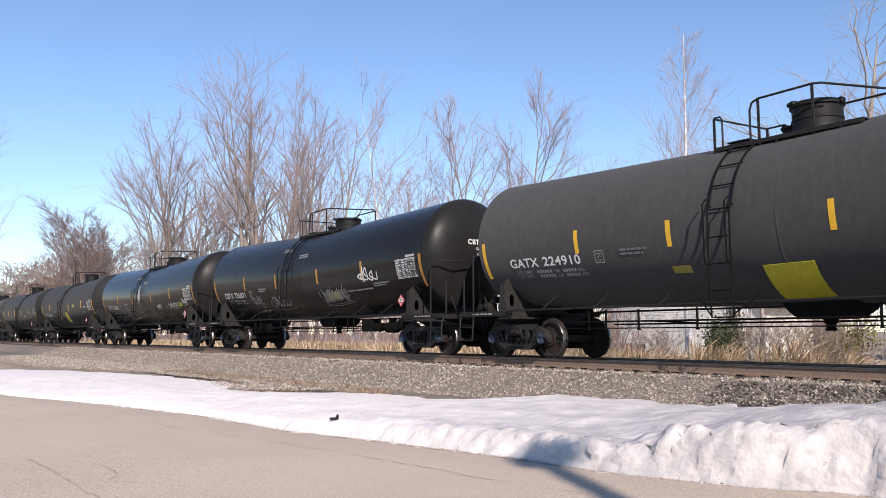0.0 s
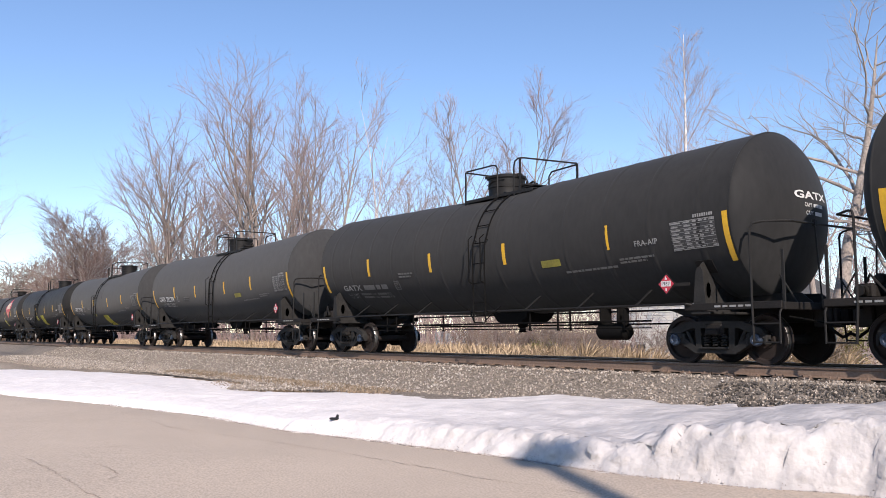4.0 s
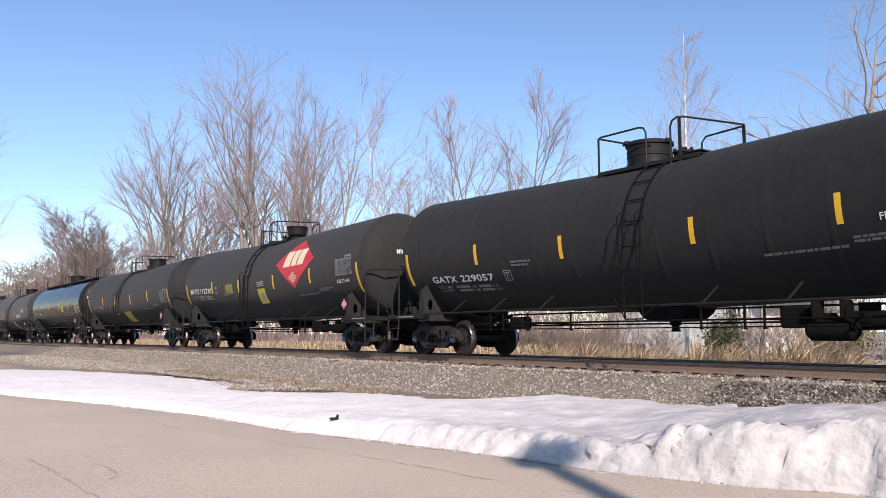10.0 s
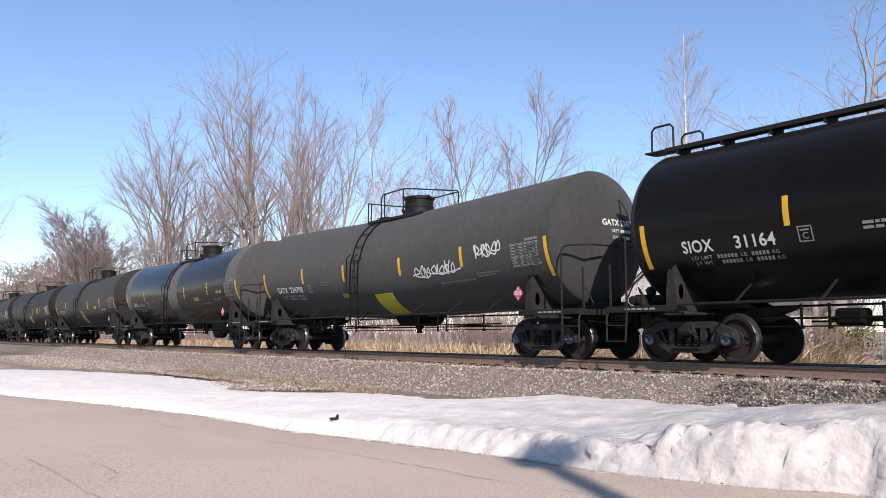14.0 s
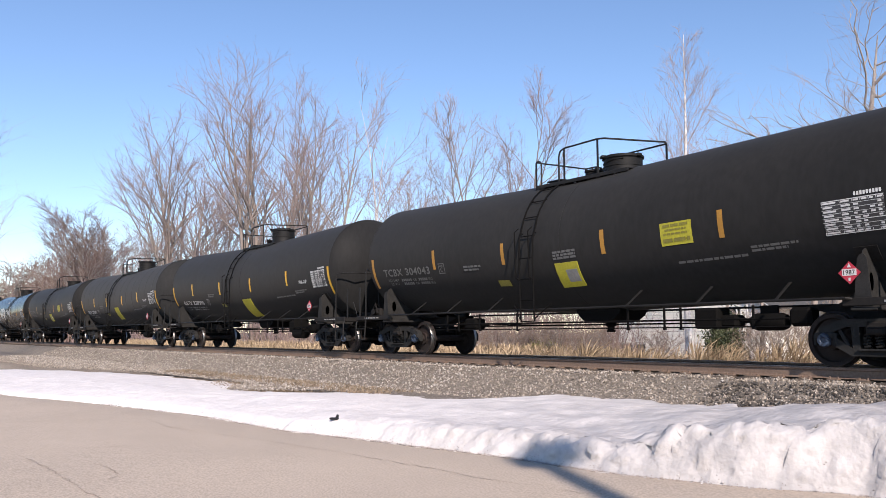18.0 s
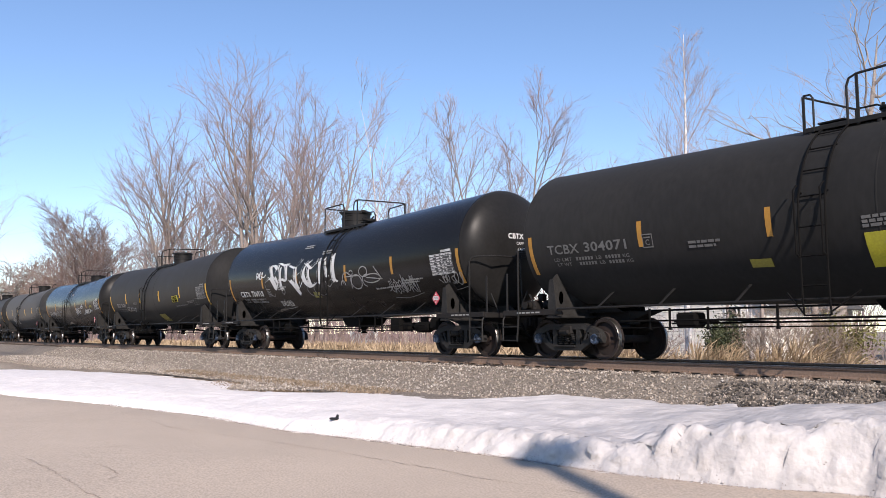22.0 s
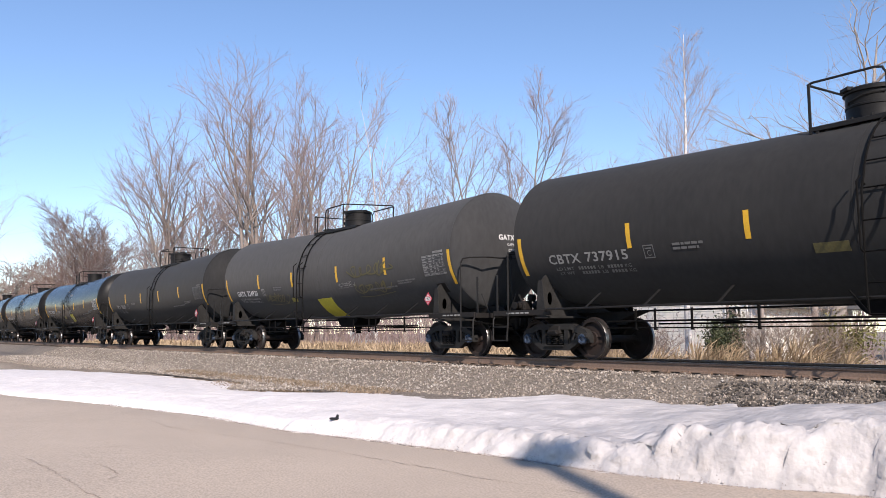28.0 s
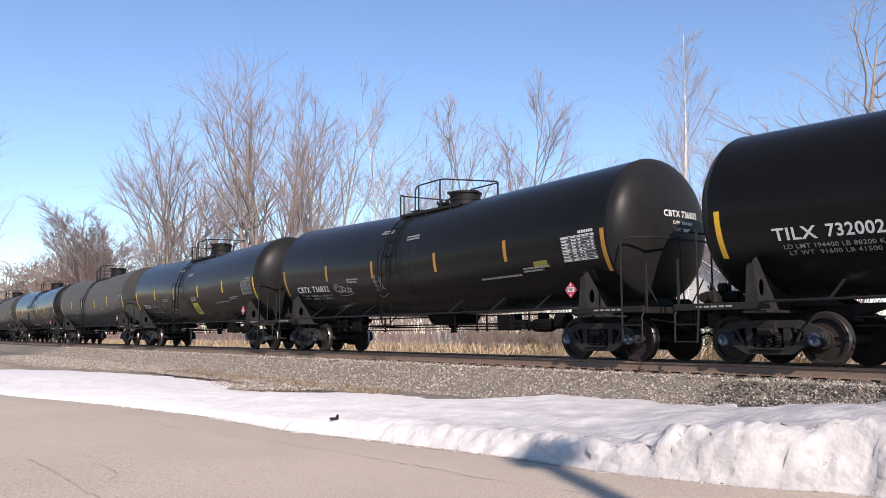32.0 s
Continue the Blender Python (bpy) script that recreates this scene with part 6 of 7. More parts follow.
# ---- far side of the track: trees, grass, houses ----
def sweep(paths, sides):
    """Tapered tubes along paths of (points, radii), as vertex and quad arrays."""
    vs, fs, o = [], [], 0
    ang = np.arange(sides) * 2 * math.pi / sides
    ca, sa = np.cos(ang), np.sin(ang)
    for pts, rad in paths:
        p = np.asarray(pts, dtype=np.float64)
        d = np.gradient(p, axis=0)
        d /= np.linalg.norm(d, axis=1, keepdims=True) + 1e-9
        ref = np.array((0.31, 0.87, 0.38))
        a = np.cross(d, ref)
        a /= np.linalg.norm(a, axis=1, keepdims=True) + 1e-9
        b = np.cross(d, a)
        r = np.asarray(rad)[:, None, None]
        ring = p[:, None, :] + (a[:, None, :] * ca[None, :, None] + b[:, None, :] * sa[None, :, None]) * r
        vs.append(ring.reshape(-1, 3))
        n = len(p)
        i, k = np.meshgrid(np.arange(n - 1), np.arange(sides), indexing="ij")
        q = np.stack([i * sides + k, i * sides + (k + 1) % sides, (i + 1) * sides + (k + 1) % sides, (i + 1) * sides + k], -1).reshape(-1, 4)
        fs.append(q + o)
        o += n * sides
    return np.concatenate(vs), np.concatenate(fs)


def limb(g, start, way, length, r0, r1, bend, lift, n):
    """A wandering line of n steps."""
    pts, p, d = [np.array(start)], np.array(start, dtype=float), np.array(way, dtype=float)
    for _ in range(n):
        d = d + g.normal(0, bend, 3) + np.array((0, 0, lift))
        d /= np.linalg.norm(d)
        p = p + d * length / n
        pts.append(p.copy())
    return np.array(pts), np.linspace(r0, r1, n + 1)


def fork(g, way, low, high, lift):
    """A side way, low to high degrees off the given one."""
    n = g.normal(0, 1, 3)
    n -= way * n.dot(way)
    n /= np.linalg.norm(n)
    a = radians(g.uniform(low, high))
    d = way * math.cos(a) + n * math.sin(a) + np.array((0, 0, lift))
    return d / np.linalg.norm(d)


def tree(name, x, y, height, seed, bark, twig, stems=1, spread=0.5, first=0.3, limbs=12, twigs=8, radius=None, lean=(0, 0), droop=0.0, fine=7, label="", thin=0.010, z=-0.95, stout=0.5, bend=0.06, angle=(26, 60), flare=(0.08, 0.22), sway=0.03, cone=0.0, slim=False):
    """Trunk, limbs and a crown of bare twigs, each order thinner than the last. cone: how far the limbs shorten towards the top; slim: limbs look like twigs, not like the trunk."""
    g = np.random.default_rng(seed)
    wood, crown = [], []
    r = radius or height * 0.0085
    for s in range(stems):
        a = 6.28 * s / stems + g.uniform(-0.5, 0.5)
        out = 0.0 if stems == 1 else g.uniform(0.01, 0.05) if s == 0 else g.uniform(*flare)
        h = height * (1.0 if s == 0 else g.uniform(0.78, 1.0))
        way = np.array((math.cos(a) * out + lean[0], math.sin(a) * out + lean[1], 1.0))
        base = (x + math.cos(a) * out * 2.2, y + math.sin(a) * out * 2.2, z - 0.15)
        trunk, tr = limb(g, base, way / np.linalg.norm(way), h, 1, 1, sway, 0.02, 14)
        tr = r * (1 if s == 0 else 0.8) * (1 - np.linspace(0, 1, 15) * 0.95)
        tr[0] *= 1.35
        wood.append((trunk, tr))
        for j in range(limbs):
            f = first + (0.97 - first) * ((j + g.uniform(0, 0.9)) / limbs) ** 0.9
            i = min(int(f * 14), 13)
            p = trunk[i] + (trunk[i + 1] - trunk[i]) * (f * 14 - i)
            d = fork(g, (trunk[i + 1] - trunk[i]) / np.linalg.norm(trunk[i + 1] - trunk[i]), angle[0], angle[1], 0.08)
            k = (f - first) / (1 - first)
            ln = h * spread * g.uniform(0.7, 1.35) * (0.36 + 0.64 * math.sin(math.pi * (0.30 + 0.62 * k)))
            ln *= 1 - cone * k
            rr = max(thin * 1.6, tr[i] * g.uniform(stout - 0.15, stout + 0.2))
            lp, lr = limb(g, p, d, ln, rr, thin * 0.8, bend, 0.035 - droop, 9)
            (crown if slim else wood).append((lp, lr))
            boughs = [(lp, lr, ln, 0.5, 9)]
            for q in range(4):
                t = 9 * (0.2 + 0.7 * (q + g.uniform(0, 1)) / 4)
                i1 = min(int(t), 8)
                d1 = fork(g, (lp[i1 + 1] - lp[i1]) / np.linalg.norm(lp[i1 + 1] - lp[i1]), 20, 42, 0.10 - droop * 2)
                l1 = ln * g.uniform(0.3, 0.6) * (1.1 - 0.5 * t / 9)
                bp, br = limb(g, lp[i1] + (lp[i1 + 1] - lp[i1]) * (t - i1), d1, l1, max(thin * 1.2, lr[i1] * 0.66), thin * 0.6, bend * 1.3, 0.03 - droop * 2, 6)
                (crown if slim else wood).append((bp, br))
                boughs.append((bp, br, l1, 0.3, 6))
            for bp, br, bl, low, n in boughs:
                count = max(3, twigs // 2)
                for q in range(count):
                    t = n * (low + (1 - low) * (q + g.uniform(0, 1)) / count)
                    i2 = min(int(t), n - 1)
                    d2 = fork(g, (bp[i2 + 1] - bp[i2]) / np.linalg.norm(bp[i2 + 1] - bp[i2]), 18, 44, 0.10 - droop * 3)
                    l2 = min(ln * 0.26, bl * g.uniform(0.25, 0.5))
                    tp, tw = limb(g, bp[i2] + (bp[i2 + 1] - bp[i2]) * (t - i2), d2, l2, max(thin * 0.56, br[i2] * 0.4), thin * 0.36, 0.08, 0.03 - droop * 2, 3)
                    crown.append((tp, tw))
                    for _ in range(max(2, fine // 2 - 1)):
                        i3 = int(g.integers(1, 4))
                        d3 = fork(g, (tp[i3] - tp[i3 - 1]) / (np.linalg.norm(tp[i3] - tp[i3 - 1]) + 1e-9), 18, 42, 0.08 - droop * 4)
                        crown.append(limb(g, tp[i3], d3, l2 * g.uniform(0.4, 0.9), thin * 0.46, thin * 0.22, 0.08, 0.03 - droop * 3, 2))
    top = max(float(p[:, 2].max()) for p, _ in wood + crown)
    grow = height / (top - z)
    for p, _ in wood + crown:
        p[:, 2] = z + (p[:, 2] - z) * grow
    ob = tagged(new(name, None), label, name)
    ob.matrix_basis = Matrix.Translation((x, y, z))
    shift = np.array((x, y, z))
    v, f = sweep(wood, 5)
    part("trunk", raw_mesh("trunk", v - shift, f, bark, True), ob)
    v, f = sweep(crown, 3)
    part("crown", raw_mesh("crown", v - shift, f, twig, True), ob)
    return ob


BARE = "tall leafless tree with grey-brown bark behind the track"
UPRIGHT = dict(twigs=12, fine=8, angle=(18, 44), stout=0.55)
VASE = dict(twigs=9, fine=7, angle=(15, 42), stout=0.6)
tree("tree", -65.2, 14.0, 26.0, 1, M_BARK, M_TWIG, stems=6, spread=0.30, first=0.36, limbs=11, radius=0.31, thin=0.017, flare=(0.06, 0.20), label="tall multi-stemmed leafless tree behind the track", **VASE)
tree("tree", -64.0, 15.5, 25.4, 101, M_BARK, M_TWIG, stems=2, spread=0.36, first=0.36, limbs=12, radius=0.22, thin=0.016, flare=(0.1, 0.24), label=BARE, **VASE)
tree("tree", -86.0, 14.0, 25.8, 2, M_BARK, M_TWIG, stems=5, spread=0.34, first=0.34, limbs=13, radius=0.36, thin=0.020, lean=(0.01, 0), flare=(0.06, 0.20), label="wide leafless tree with spreading limbs", **VASE)
tree("tree", -83.0, 14.8, 23.9, 102, M_BARK, M_TWIG, stems=3, spread=0.38, first=0.3, limbs=12, radius=0.30, thin=0.019, flare=(0.1, 0.25), label=BARE, **VASE)
tree("tree", -78.0, 16.0, 19.5, 21, M_BARK, M_TWIG, stems=3, spread=0.36, first=0.25, limbs=12, thin=0.017, label=BARE, **VASE)
tree("tree", -64.6, 18.0, 23.2, 3, M_BARKTAN, M_TWIG, stems=2, spread=0.30, first=0.28, limbs=13, radius=0.27, thin=0.017, lean=(0.08, 0), label=BARE, **VASE)
tree("tree", -61.0, 18.0, 22.5, 4, M_BARKTAN, M_TWIG, stems=2, spread=0.28, first=0.3, limbs=12, radius=0.24, thin=0.016, lean=(0.09, 0), label=BARE, **VASE)
tree("tree", -53.2, 18.0, 22.3, 5, M_BIRCH, M_PALE, stems=2, spread=0.24, first=0.4, limbs=9, twigs=8, fine=6, radius=0.15, thin=0.0125, stout=0.42, angle=(20, 42), slim=True, flare=(0.12, 0.2), label="slender leafless tree with pale bark")
tree("tree", -50.5, 21.0, 15.6, 6, M_BARK, M_TWIG, stems=2, spread=0.40, first=0.2, limbs=12, thin=0.013, label=BARE, **VASE)
tree("tree", -45.2, 21.0, 19.0, 7, M_BARK, M_PALE, stems=2, spread=0.30, first=0.26, limbs=15, radius=0.15, thin=0.0135, flare=(0.05, 0.12), cone=0.35, label=BARE, **UPRIGHT)
tree("tree", -39.8, 21.5, 18.6, 8, M_BARK, M_TWIG, stems=2, spread=0.34, first=0.3, limbs=18, radius=0.16, thin=0.0130, flare=(0.03, 0.10), cone=0.5, label=BARE, **UPRIGHT)
tree("tree", -26.9, 20.6, 17.8, 9, M_BIRCH, M_PALE, stems=1, spread=0.30, first=0.2, limbs=48, twigs=8, fine=6, radius=0.20, thin=0.0088, sway=0.012, stout=0.24, angle=(26, 50), cone=0.72, slim=True, label="tall leafless tree with white bark")
tree("tree", -23.0, 20.0, 12.0, 10, M_BIRCH, M_PALE, stems=3, spread=0.34, first=0.25, limbs=12, twigs=9, fine=6, radius=0.07, thin=0.0085, slim=True, label="leafless tree with pale bark")
tree("tree", -33.0, 22.0, 12.3, 11, M_BARK, M_PALE, stems=2, spread=0.34, first=0.3, limbs=10, twigs=9, radius=0.09, thin=0.009, label=BARE)
tree("tree", -15.9, 13.8, 14.5, 12, M_BARKTAN, M_PALE, stems=1, spread=0.40, first=0.40, limbs=15, twigs=9, fine=6, radius=0.34, thin=0.0095, stout=0.5, bend=0.2, angle=(40, 80), lean=(0.12, 0.06), label="broad leafless tree with thick crooked limbs")
tree("tree", -12.4, 13.2, 11.6, 22, M_BARKTAN, M_PALE, stems=2, spread=0.42, first=0.4, limbs=13, twigs=11, fine=6, radius=0.22, thin=0.0095, stout=0.6, bend=0.2, angle=(30, 70), label="broad leafless tree with thick crooked limbs")
tree("tree", -58.0, 15.0, 17.0, 23, M_BARK, M_TWIG, stems=3, spread=0.36, first=0.25, limbs=12, thin=0.015, label=BARE, **VASE)
tree("tree", -47.5, 17.0, 14.5, 24, M_BARKTAN, M_TWIG, stems=3, spread=0.36, first=0.25, limbs=12, thin=0.013, label=BARE, **VASE)
tree("tree", -58.0, -9.6, 15.5, 13, M_BARK, M_TWIG, stems=1, spread=0.47, first=0.25, limbs=16, twigs=10, label="leafless tree beside the road")
tree("tree", -117.0, 13.0, 20.0, 14, M_BARKTAN, M_RUSSET, stems=5, spread=0.42, first=0.1, limbs=14, twigs=14, fine=8, thin=0.034, label="bushy leafless tree with brown twigs")
tree("tree", -160.0, 12.0, 16.4, 15, M_BARKTAN, M_TWIGTAN, stems=5, spread=0.47, first=0.1, limbs=13, twigs=11, fine=5, droop=0.05, thin=0.055, label="tan weeping tree without leaves")
tree("tree", -139.0, 14.0, 16.6, 16, M_BARKTAN, M_RUSSET, stems=4, spread=0.47, first=0.1, limbs=13, twigs=10, fine=5, thin=0.048, label="bushy leafless tree with brown twigs")
tree("tree", -128.0, 15.0, 17.6, 25, M_BARKTAN, M_RUSSET, stems=5, spread=0.42, first=0.12, limbs=12, twigs=10, fine=5, thin=0.044, label="bushy leafless tree with brown twigs")
tree("tree", -150.0, 16.0, 15.0, 26, M_BARKTAN, M_TWIGTAN, stems=5, spread=0.45, first=0.1, limbs=12, twigs=10, fine=5, thin=0.052, label="bushy leafless tree with brown twigs")
tree("tree", -184.0, 16.0, 17.5, 27, M_BARKTAN, M_TWIGTAN, stems=5, spread=0.45, first=0.1, limbs=12, twigs=10, fine=5, droop=0.05, thin=0.062, label="tan weeping tree without leaves")
tree("tree", -101.0, 16.0, 15.6, 17, M_BARK, M_TWIG, stems=4, spread=0.45, first=0.1, limbs=13, thin=0.026, label=BARE, **VASE)
tree("tree", -92.0, 20.0, 17.0, 18, M_BARK, M_TWIG, stems=4, spread=0.42, first=0.1, limbs=12, thin=0.023, label=BARE, **VASE)
tree("tree", -75.0, 22.0, 17.0, 19, M_BARK, M_TWIG, stems=3, spread=0.42, first=0.15, limbs=12, thin=0.017, label=BARE, **VASE)


def brush(name, spots, seed, mat, height, count, label, thin=0.012):
    """Thickets of thin stems."""
    g = np.random.default_rng(seed)
    paths = []
    for x, y in spots:
        for _ in range(count):
            p = (x + g.normal(0, 1.2), y + g.normal(0, 0.9), -0.95)
            d = np.array((g.normal(0, 0.3), g.normal(0, 0.3), 1.0))
            h = height * g.uniform(0.45, 1.1)
            pts, rad = limb(g, p, d / np.linalg.norm(d), h, thin * 1.5, thin * 0.4, 0.12, 0.03, 6)
            paths.append((pts, rad))
            for _ in range(5):
                i = g.integers(2, 7)
                d2 = np.array((g.normal(0, 0.6), g.normal(0, 0.6), 0.7))
                q, w = limb(g, pts[i], d2 / np.linalg.norm(d2), h * g.uniform(0.12, 0.35), thin * 0.8, thin * 0.3, 0.2, 0.02, 3)
                paths.append((q, w))
    v, f = sweep(paths, 3)
    return tagged(new(name, raw_mesh(name, v, f, mat, True)), label, "brush", kind="stuff")


brush("underbrush", [(-120 + 2.2 * k, 11 + (k * 7 % 5)) for k in range(38)], 31, M_TWIG, 8.0, 26, "brown leafless underbrush behind the track", 0.019)
brush("underbrush", [(-62 + 1.1 * k, 8.5 + (k * 5 % 4)) for k in range(36)], 35, M_TWIGTAN, 2.0, 12, "low reddish-brown brush along the track", 0.009)
brush("underbrush", [(-26 + 1.5 * k, 12.5 + (k * 5 % 3)) for k in range(9)], 32, M_PALE, 2.2, 8, "pale leafless shrubs before the houses", 0.009)
brush("underbrush", [(-20 + 1.1 * k, 10.5 + (k * 3 % 4)) for k in range(10)], 36, M_TWIG, 1.7, 12, "brown leafless shrubs before the houses", 0.008)
brush("underbrush", [(-33 + 0.8 * k, 10.6 + (k * 3 % 4) * 0.7) for k in range(13)], 37, M_RUSSET, 3.3, 30, "dense russet scrub behind the dry grass", 0.011)
brush("underbrush", [(-235 + 4.5 * k, 14 + (k * 7 % 9)) for k in range(26)], 33, M_TWIGTAN, 12, 34, "distant tan thicket", 0.045)
brush("far_woods", [(-130 + 3.1 * j, 48 + (j * 11 % 17)) for j in range(42)], 34, M_TWIG, 13, 24, "distant bare woods along the horizon", 0.03)


def dry_grass(name, count, box, seed, height, label, arch=0.5, clumps=0, mat=M_GRASS, wide=1.0, bias=0.0, base=-1.0, spots=()):
    """Blades as thin tapered strips that lean over, strewn or in clumps."""
    g = np.random.default_rng(seed)
    x = g.uniform(box[0], box[1], count)
    y = g.uniform(box[2], box[3], count)
    a = g.uniform(0, 6.28, count)
    h = height * g.uniform(0.5, 1.15, count)
    if clumps:
        cx, cy, ch = g.uniform(box[0], box[1], clumps), g.uniform(box[2], box[3], clumps), g.uniform(0.65, 1.1, clumps)
        if spots:
            cx, cy, ch = (np.array(c) for c in zip(*spots))
        k = g.integers(0, clumps, count)
        x, y, h = cx[k] + g.normal(0, 0.10, count), cy[k] + g.normal(0, 0.10, count), h * ch[k]
    lean = g.uniform(0.1, 1.0, count) ** 0.7 * arch * h
    w = (0.006 + 0.010 * g.random(count)) * wide
    ts = np.array((0, 0.3, 0.55, 0.8, 1.0))
    dx, dy = np.cos(a) + bias, np.sin(a)
    px = x[:, None] + dx[:, None] * lean[:, None] * ts[None] ** 2
    py = y[:, None] + dy[:, None] * lean[:, None] * ts[None] ** 2
    pz = base + h[:, None] * (ts[None] - 0.32 * ts[None] ** 3 * lean[:, None] / h[:, None])
    ww = w[:, None] * np.array((1.0, 0.9, 0.9, 1.5, 0.15))[None]
    v = np.stack([np.stack([px - ww * 0.6, py - ww * 0.8, pz], -1), np.stack([px + ww * 0.6, py + ww * 0.8, pz], -1)], 2).reshape(-1, 3)
    i = np.arange(count)[:, None, None] * 10
    q = np.array([[0, 1, 3, 2], [2, 3, 5, 4], [4, 5, 7, 6], [6, 7, 9, 8]])[None]
    return tagged(new(name, raw_mesh(name, v, (i + q).reshape(-1, 4), mat)), label, "grass", kind="stuff")


dry_grass("dry_grass", 15000, (-90, -24, 5.6, 10.5), 41, 1.2, "tall dry straw-coloured grass behind the track", 0.55, mat=M_STRAW, wide=1.1, bias=0.3)
dry_grass("dry_grass", 6000, (-62, -20.6, 6.2, 10.5), 47, 1.15, "rough reddish-brown dead grass behind the track", 0.7, mat=M_WEED, wide=1.0, bias=0.3)
PLUMES = [(-20.6, 6.6, 1.05), (-18.9, 6.5, 0.85), (-18.2, 6.8, 0.8), (-17.4, 6.5, 0.9), (-16.9, 6.7, 0.8), (-15.8, 6.5, 1.15), (-15.5, 6.8, 1.1), (-14.8, 6.6, 1.0), (-13.9, 6.7, 0.95), (-13.2, 6.5, 1.1), (-12.8, 6.8, 1.2), (-12.2, 6.6, 1.05), (-11.4, 6.7, 0.9)]
dry_grass("dry_grass", 1700, (-21, -11, 6.4, 7.0), 48, 1.3, "arching plumes of golden ornamental grass beside the track", 0.75, clumps=len(PLUMES), mat=M_STRAW, wide=0.7, bias=1.0, spots=PLUMES)
dry_grass("dry_grass", 1300, (-26, -9.5, 6.4, 8.4), 42, 1.2, "arching clumps of dry ornamental grass", 0.62, clumps=26, mat=M_STRAW, wide=0.55, bias=0.85)
dry_grass("dry_grass", 5000, (-30, -6, 8.5, 14.0), 44, 0.6, "rough brown winter weeds before the houses", 0.5, mat=M_WEED)
dry_grass("dry_grass", 7000, (-110, -6, 3.6, 7.0), 43, 0.5, "short dry grass at the foot of the ballast", 0.6)
dry_grass("dry_grass", 3000, (-25, -16.5, -6.0, -4.5), 45, 0.15, "flattened dead grass at the snow's edge", 1.1, mat=M_WEED, wide=0.7, base=-0.93)
dry_grass("dry_grass", 2600, (-31, -16.0, -4.7, -3.5), 46, 0.13, "flattened dead grass at the snow's edge", 1.1, mat=M_WEED, wide=0.7, base=-0.78)


def bush(x, y, r, h, seed, mat, label, count=2600):
    """An evergreen: stems and small flat leaves in an uneven mass."""
    g = np.random.default_rng(seed)
    ob = tagged(new("bush", None), label, "bush")
    ob.matrix_basis = Matrix.Translation((x, y, -0.95))
    lumps = g.normal(0, 1, (9, 3)) * np.array((r * 0.42, r * 0.35, h * 0.17)) + np.array((0, 0, h * 0.52))
    paths = [limb(g, (0, 0, -0.1), c / np.linalg.norm(c), float(np.linalg.norm(c)), 0.03, 0.008, 0.05, 0.0, 5) for c in lumps]
    v, f = sweep(paths, 5)
    part("stem", raw_mesh("stem", v, f, M_BARK, True), ob)
    k = g.integers(0, 9, count)
    c = lumps[k] + g.normal(0, 1, (count, 3)) * np.array((r * 0.26, r * 0.26, h * 0.14))
    c[:, 2] = np.maximum(c[:, 2], 0.05)
    u = g.normal(0, 1, (count, 3))
    u /= np.linalg.norm(u, axis=1, keepdims=True)
    w = np.cross(u, g.normal(0, 1, (count, 3)))
    w /= np.linalg.norm(w, axis=1, keepdims=True)
    s = g.uniform(0.03, 0.075, (count, 1))
    v = np.stack([c - u * s, c + w * s * 0.45, c + u * s, c - w * s * 0.45], 1).reshape(-1, 3)
    part("leaves", raw_mesh("leaves", v, np.arange(count * 4).reshape(-1, 4), mat), ob)
    return ob


bush(-16.95, 9.5, 0.75, 2.3, 51, M_EVERGREEN, "dark evergreen bush behind the dry grass", 3600)
bush(-17.4, 10.4, 0.7, 1.9, 52, M_EVERGREEN, "dark evergreen bush behind the dry grass")
bush(-13.2, 10.0, 0.9, 1.9, 53, M_GREENBUSH, "yellow-green shrub behind the dry grass")
bush(-25.6, 9.4, 0.8, 1.2, 54, M_GREENBUSH, "yellow-green shrub behind the dry grass", 1500)


def wall_boards(parent, mat, x0, x1, y, z0, z1, step, gable=None):
    """Lapped boards facing the track; gable gives the roof's peak height."""
    z = z0
    while z < (gable or z1):
        xa, xb = x0, x1
        if gable and z > z1:
            f = (z - z1) / (gable - z1)
            xa, xb = x0 + (x1 - x0) / 2 * f, x1 - (x1 - x0) / 2 * f
        if xb - xa > 0.1:
            vs = [(xa, y, z), (xb, y, z), (xb, y + 0.03, z + step), (xa, y + 0.03, z + step), (xa, y + 0.05, z), (xb, y + 0.05, z), (xb, y + 0.05, z + step), (xa, y + 0.05, z + step)]
            me = Build().add(vs, [(0, 1, 2, 3), (0, 4, 5, 1), (4, 7, 6, 5), (3, 2, 6, 7), (0, 3, 7, 4), (1, 5, 6, 2)]).mesh("board", mat, smooth=0)
            part("board", me, parent)
        z += step


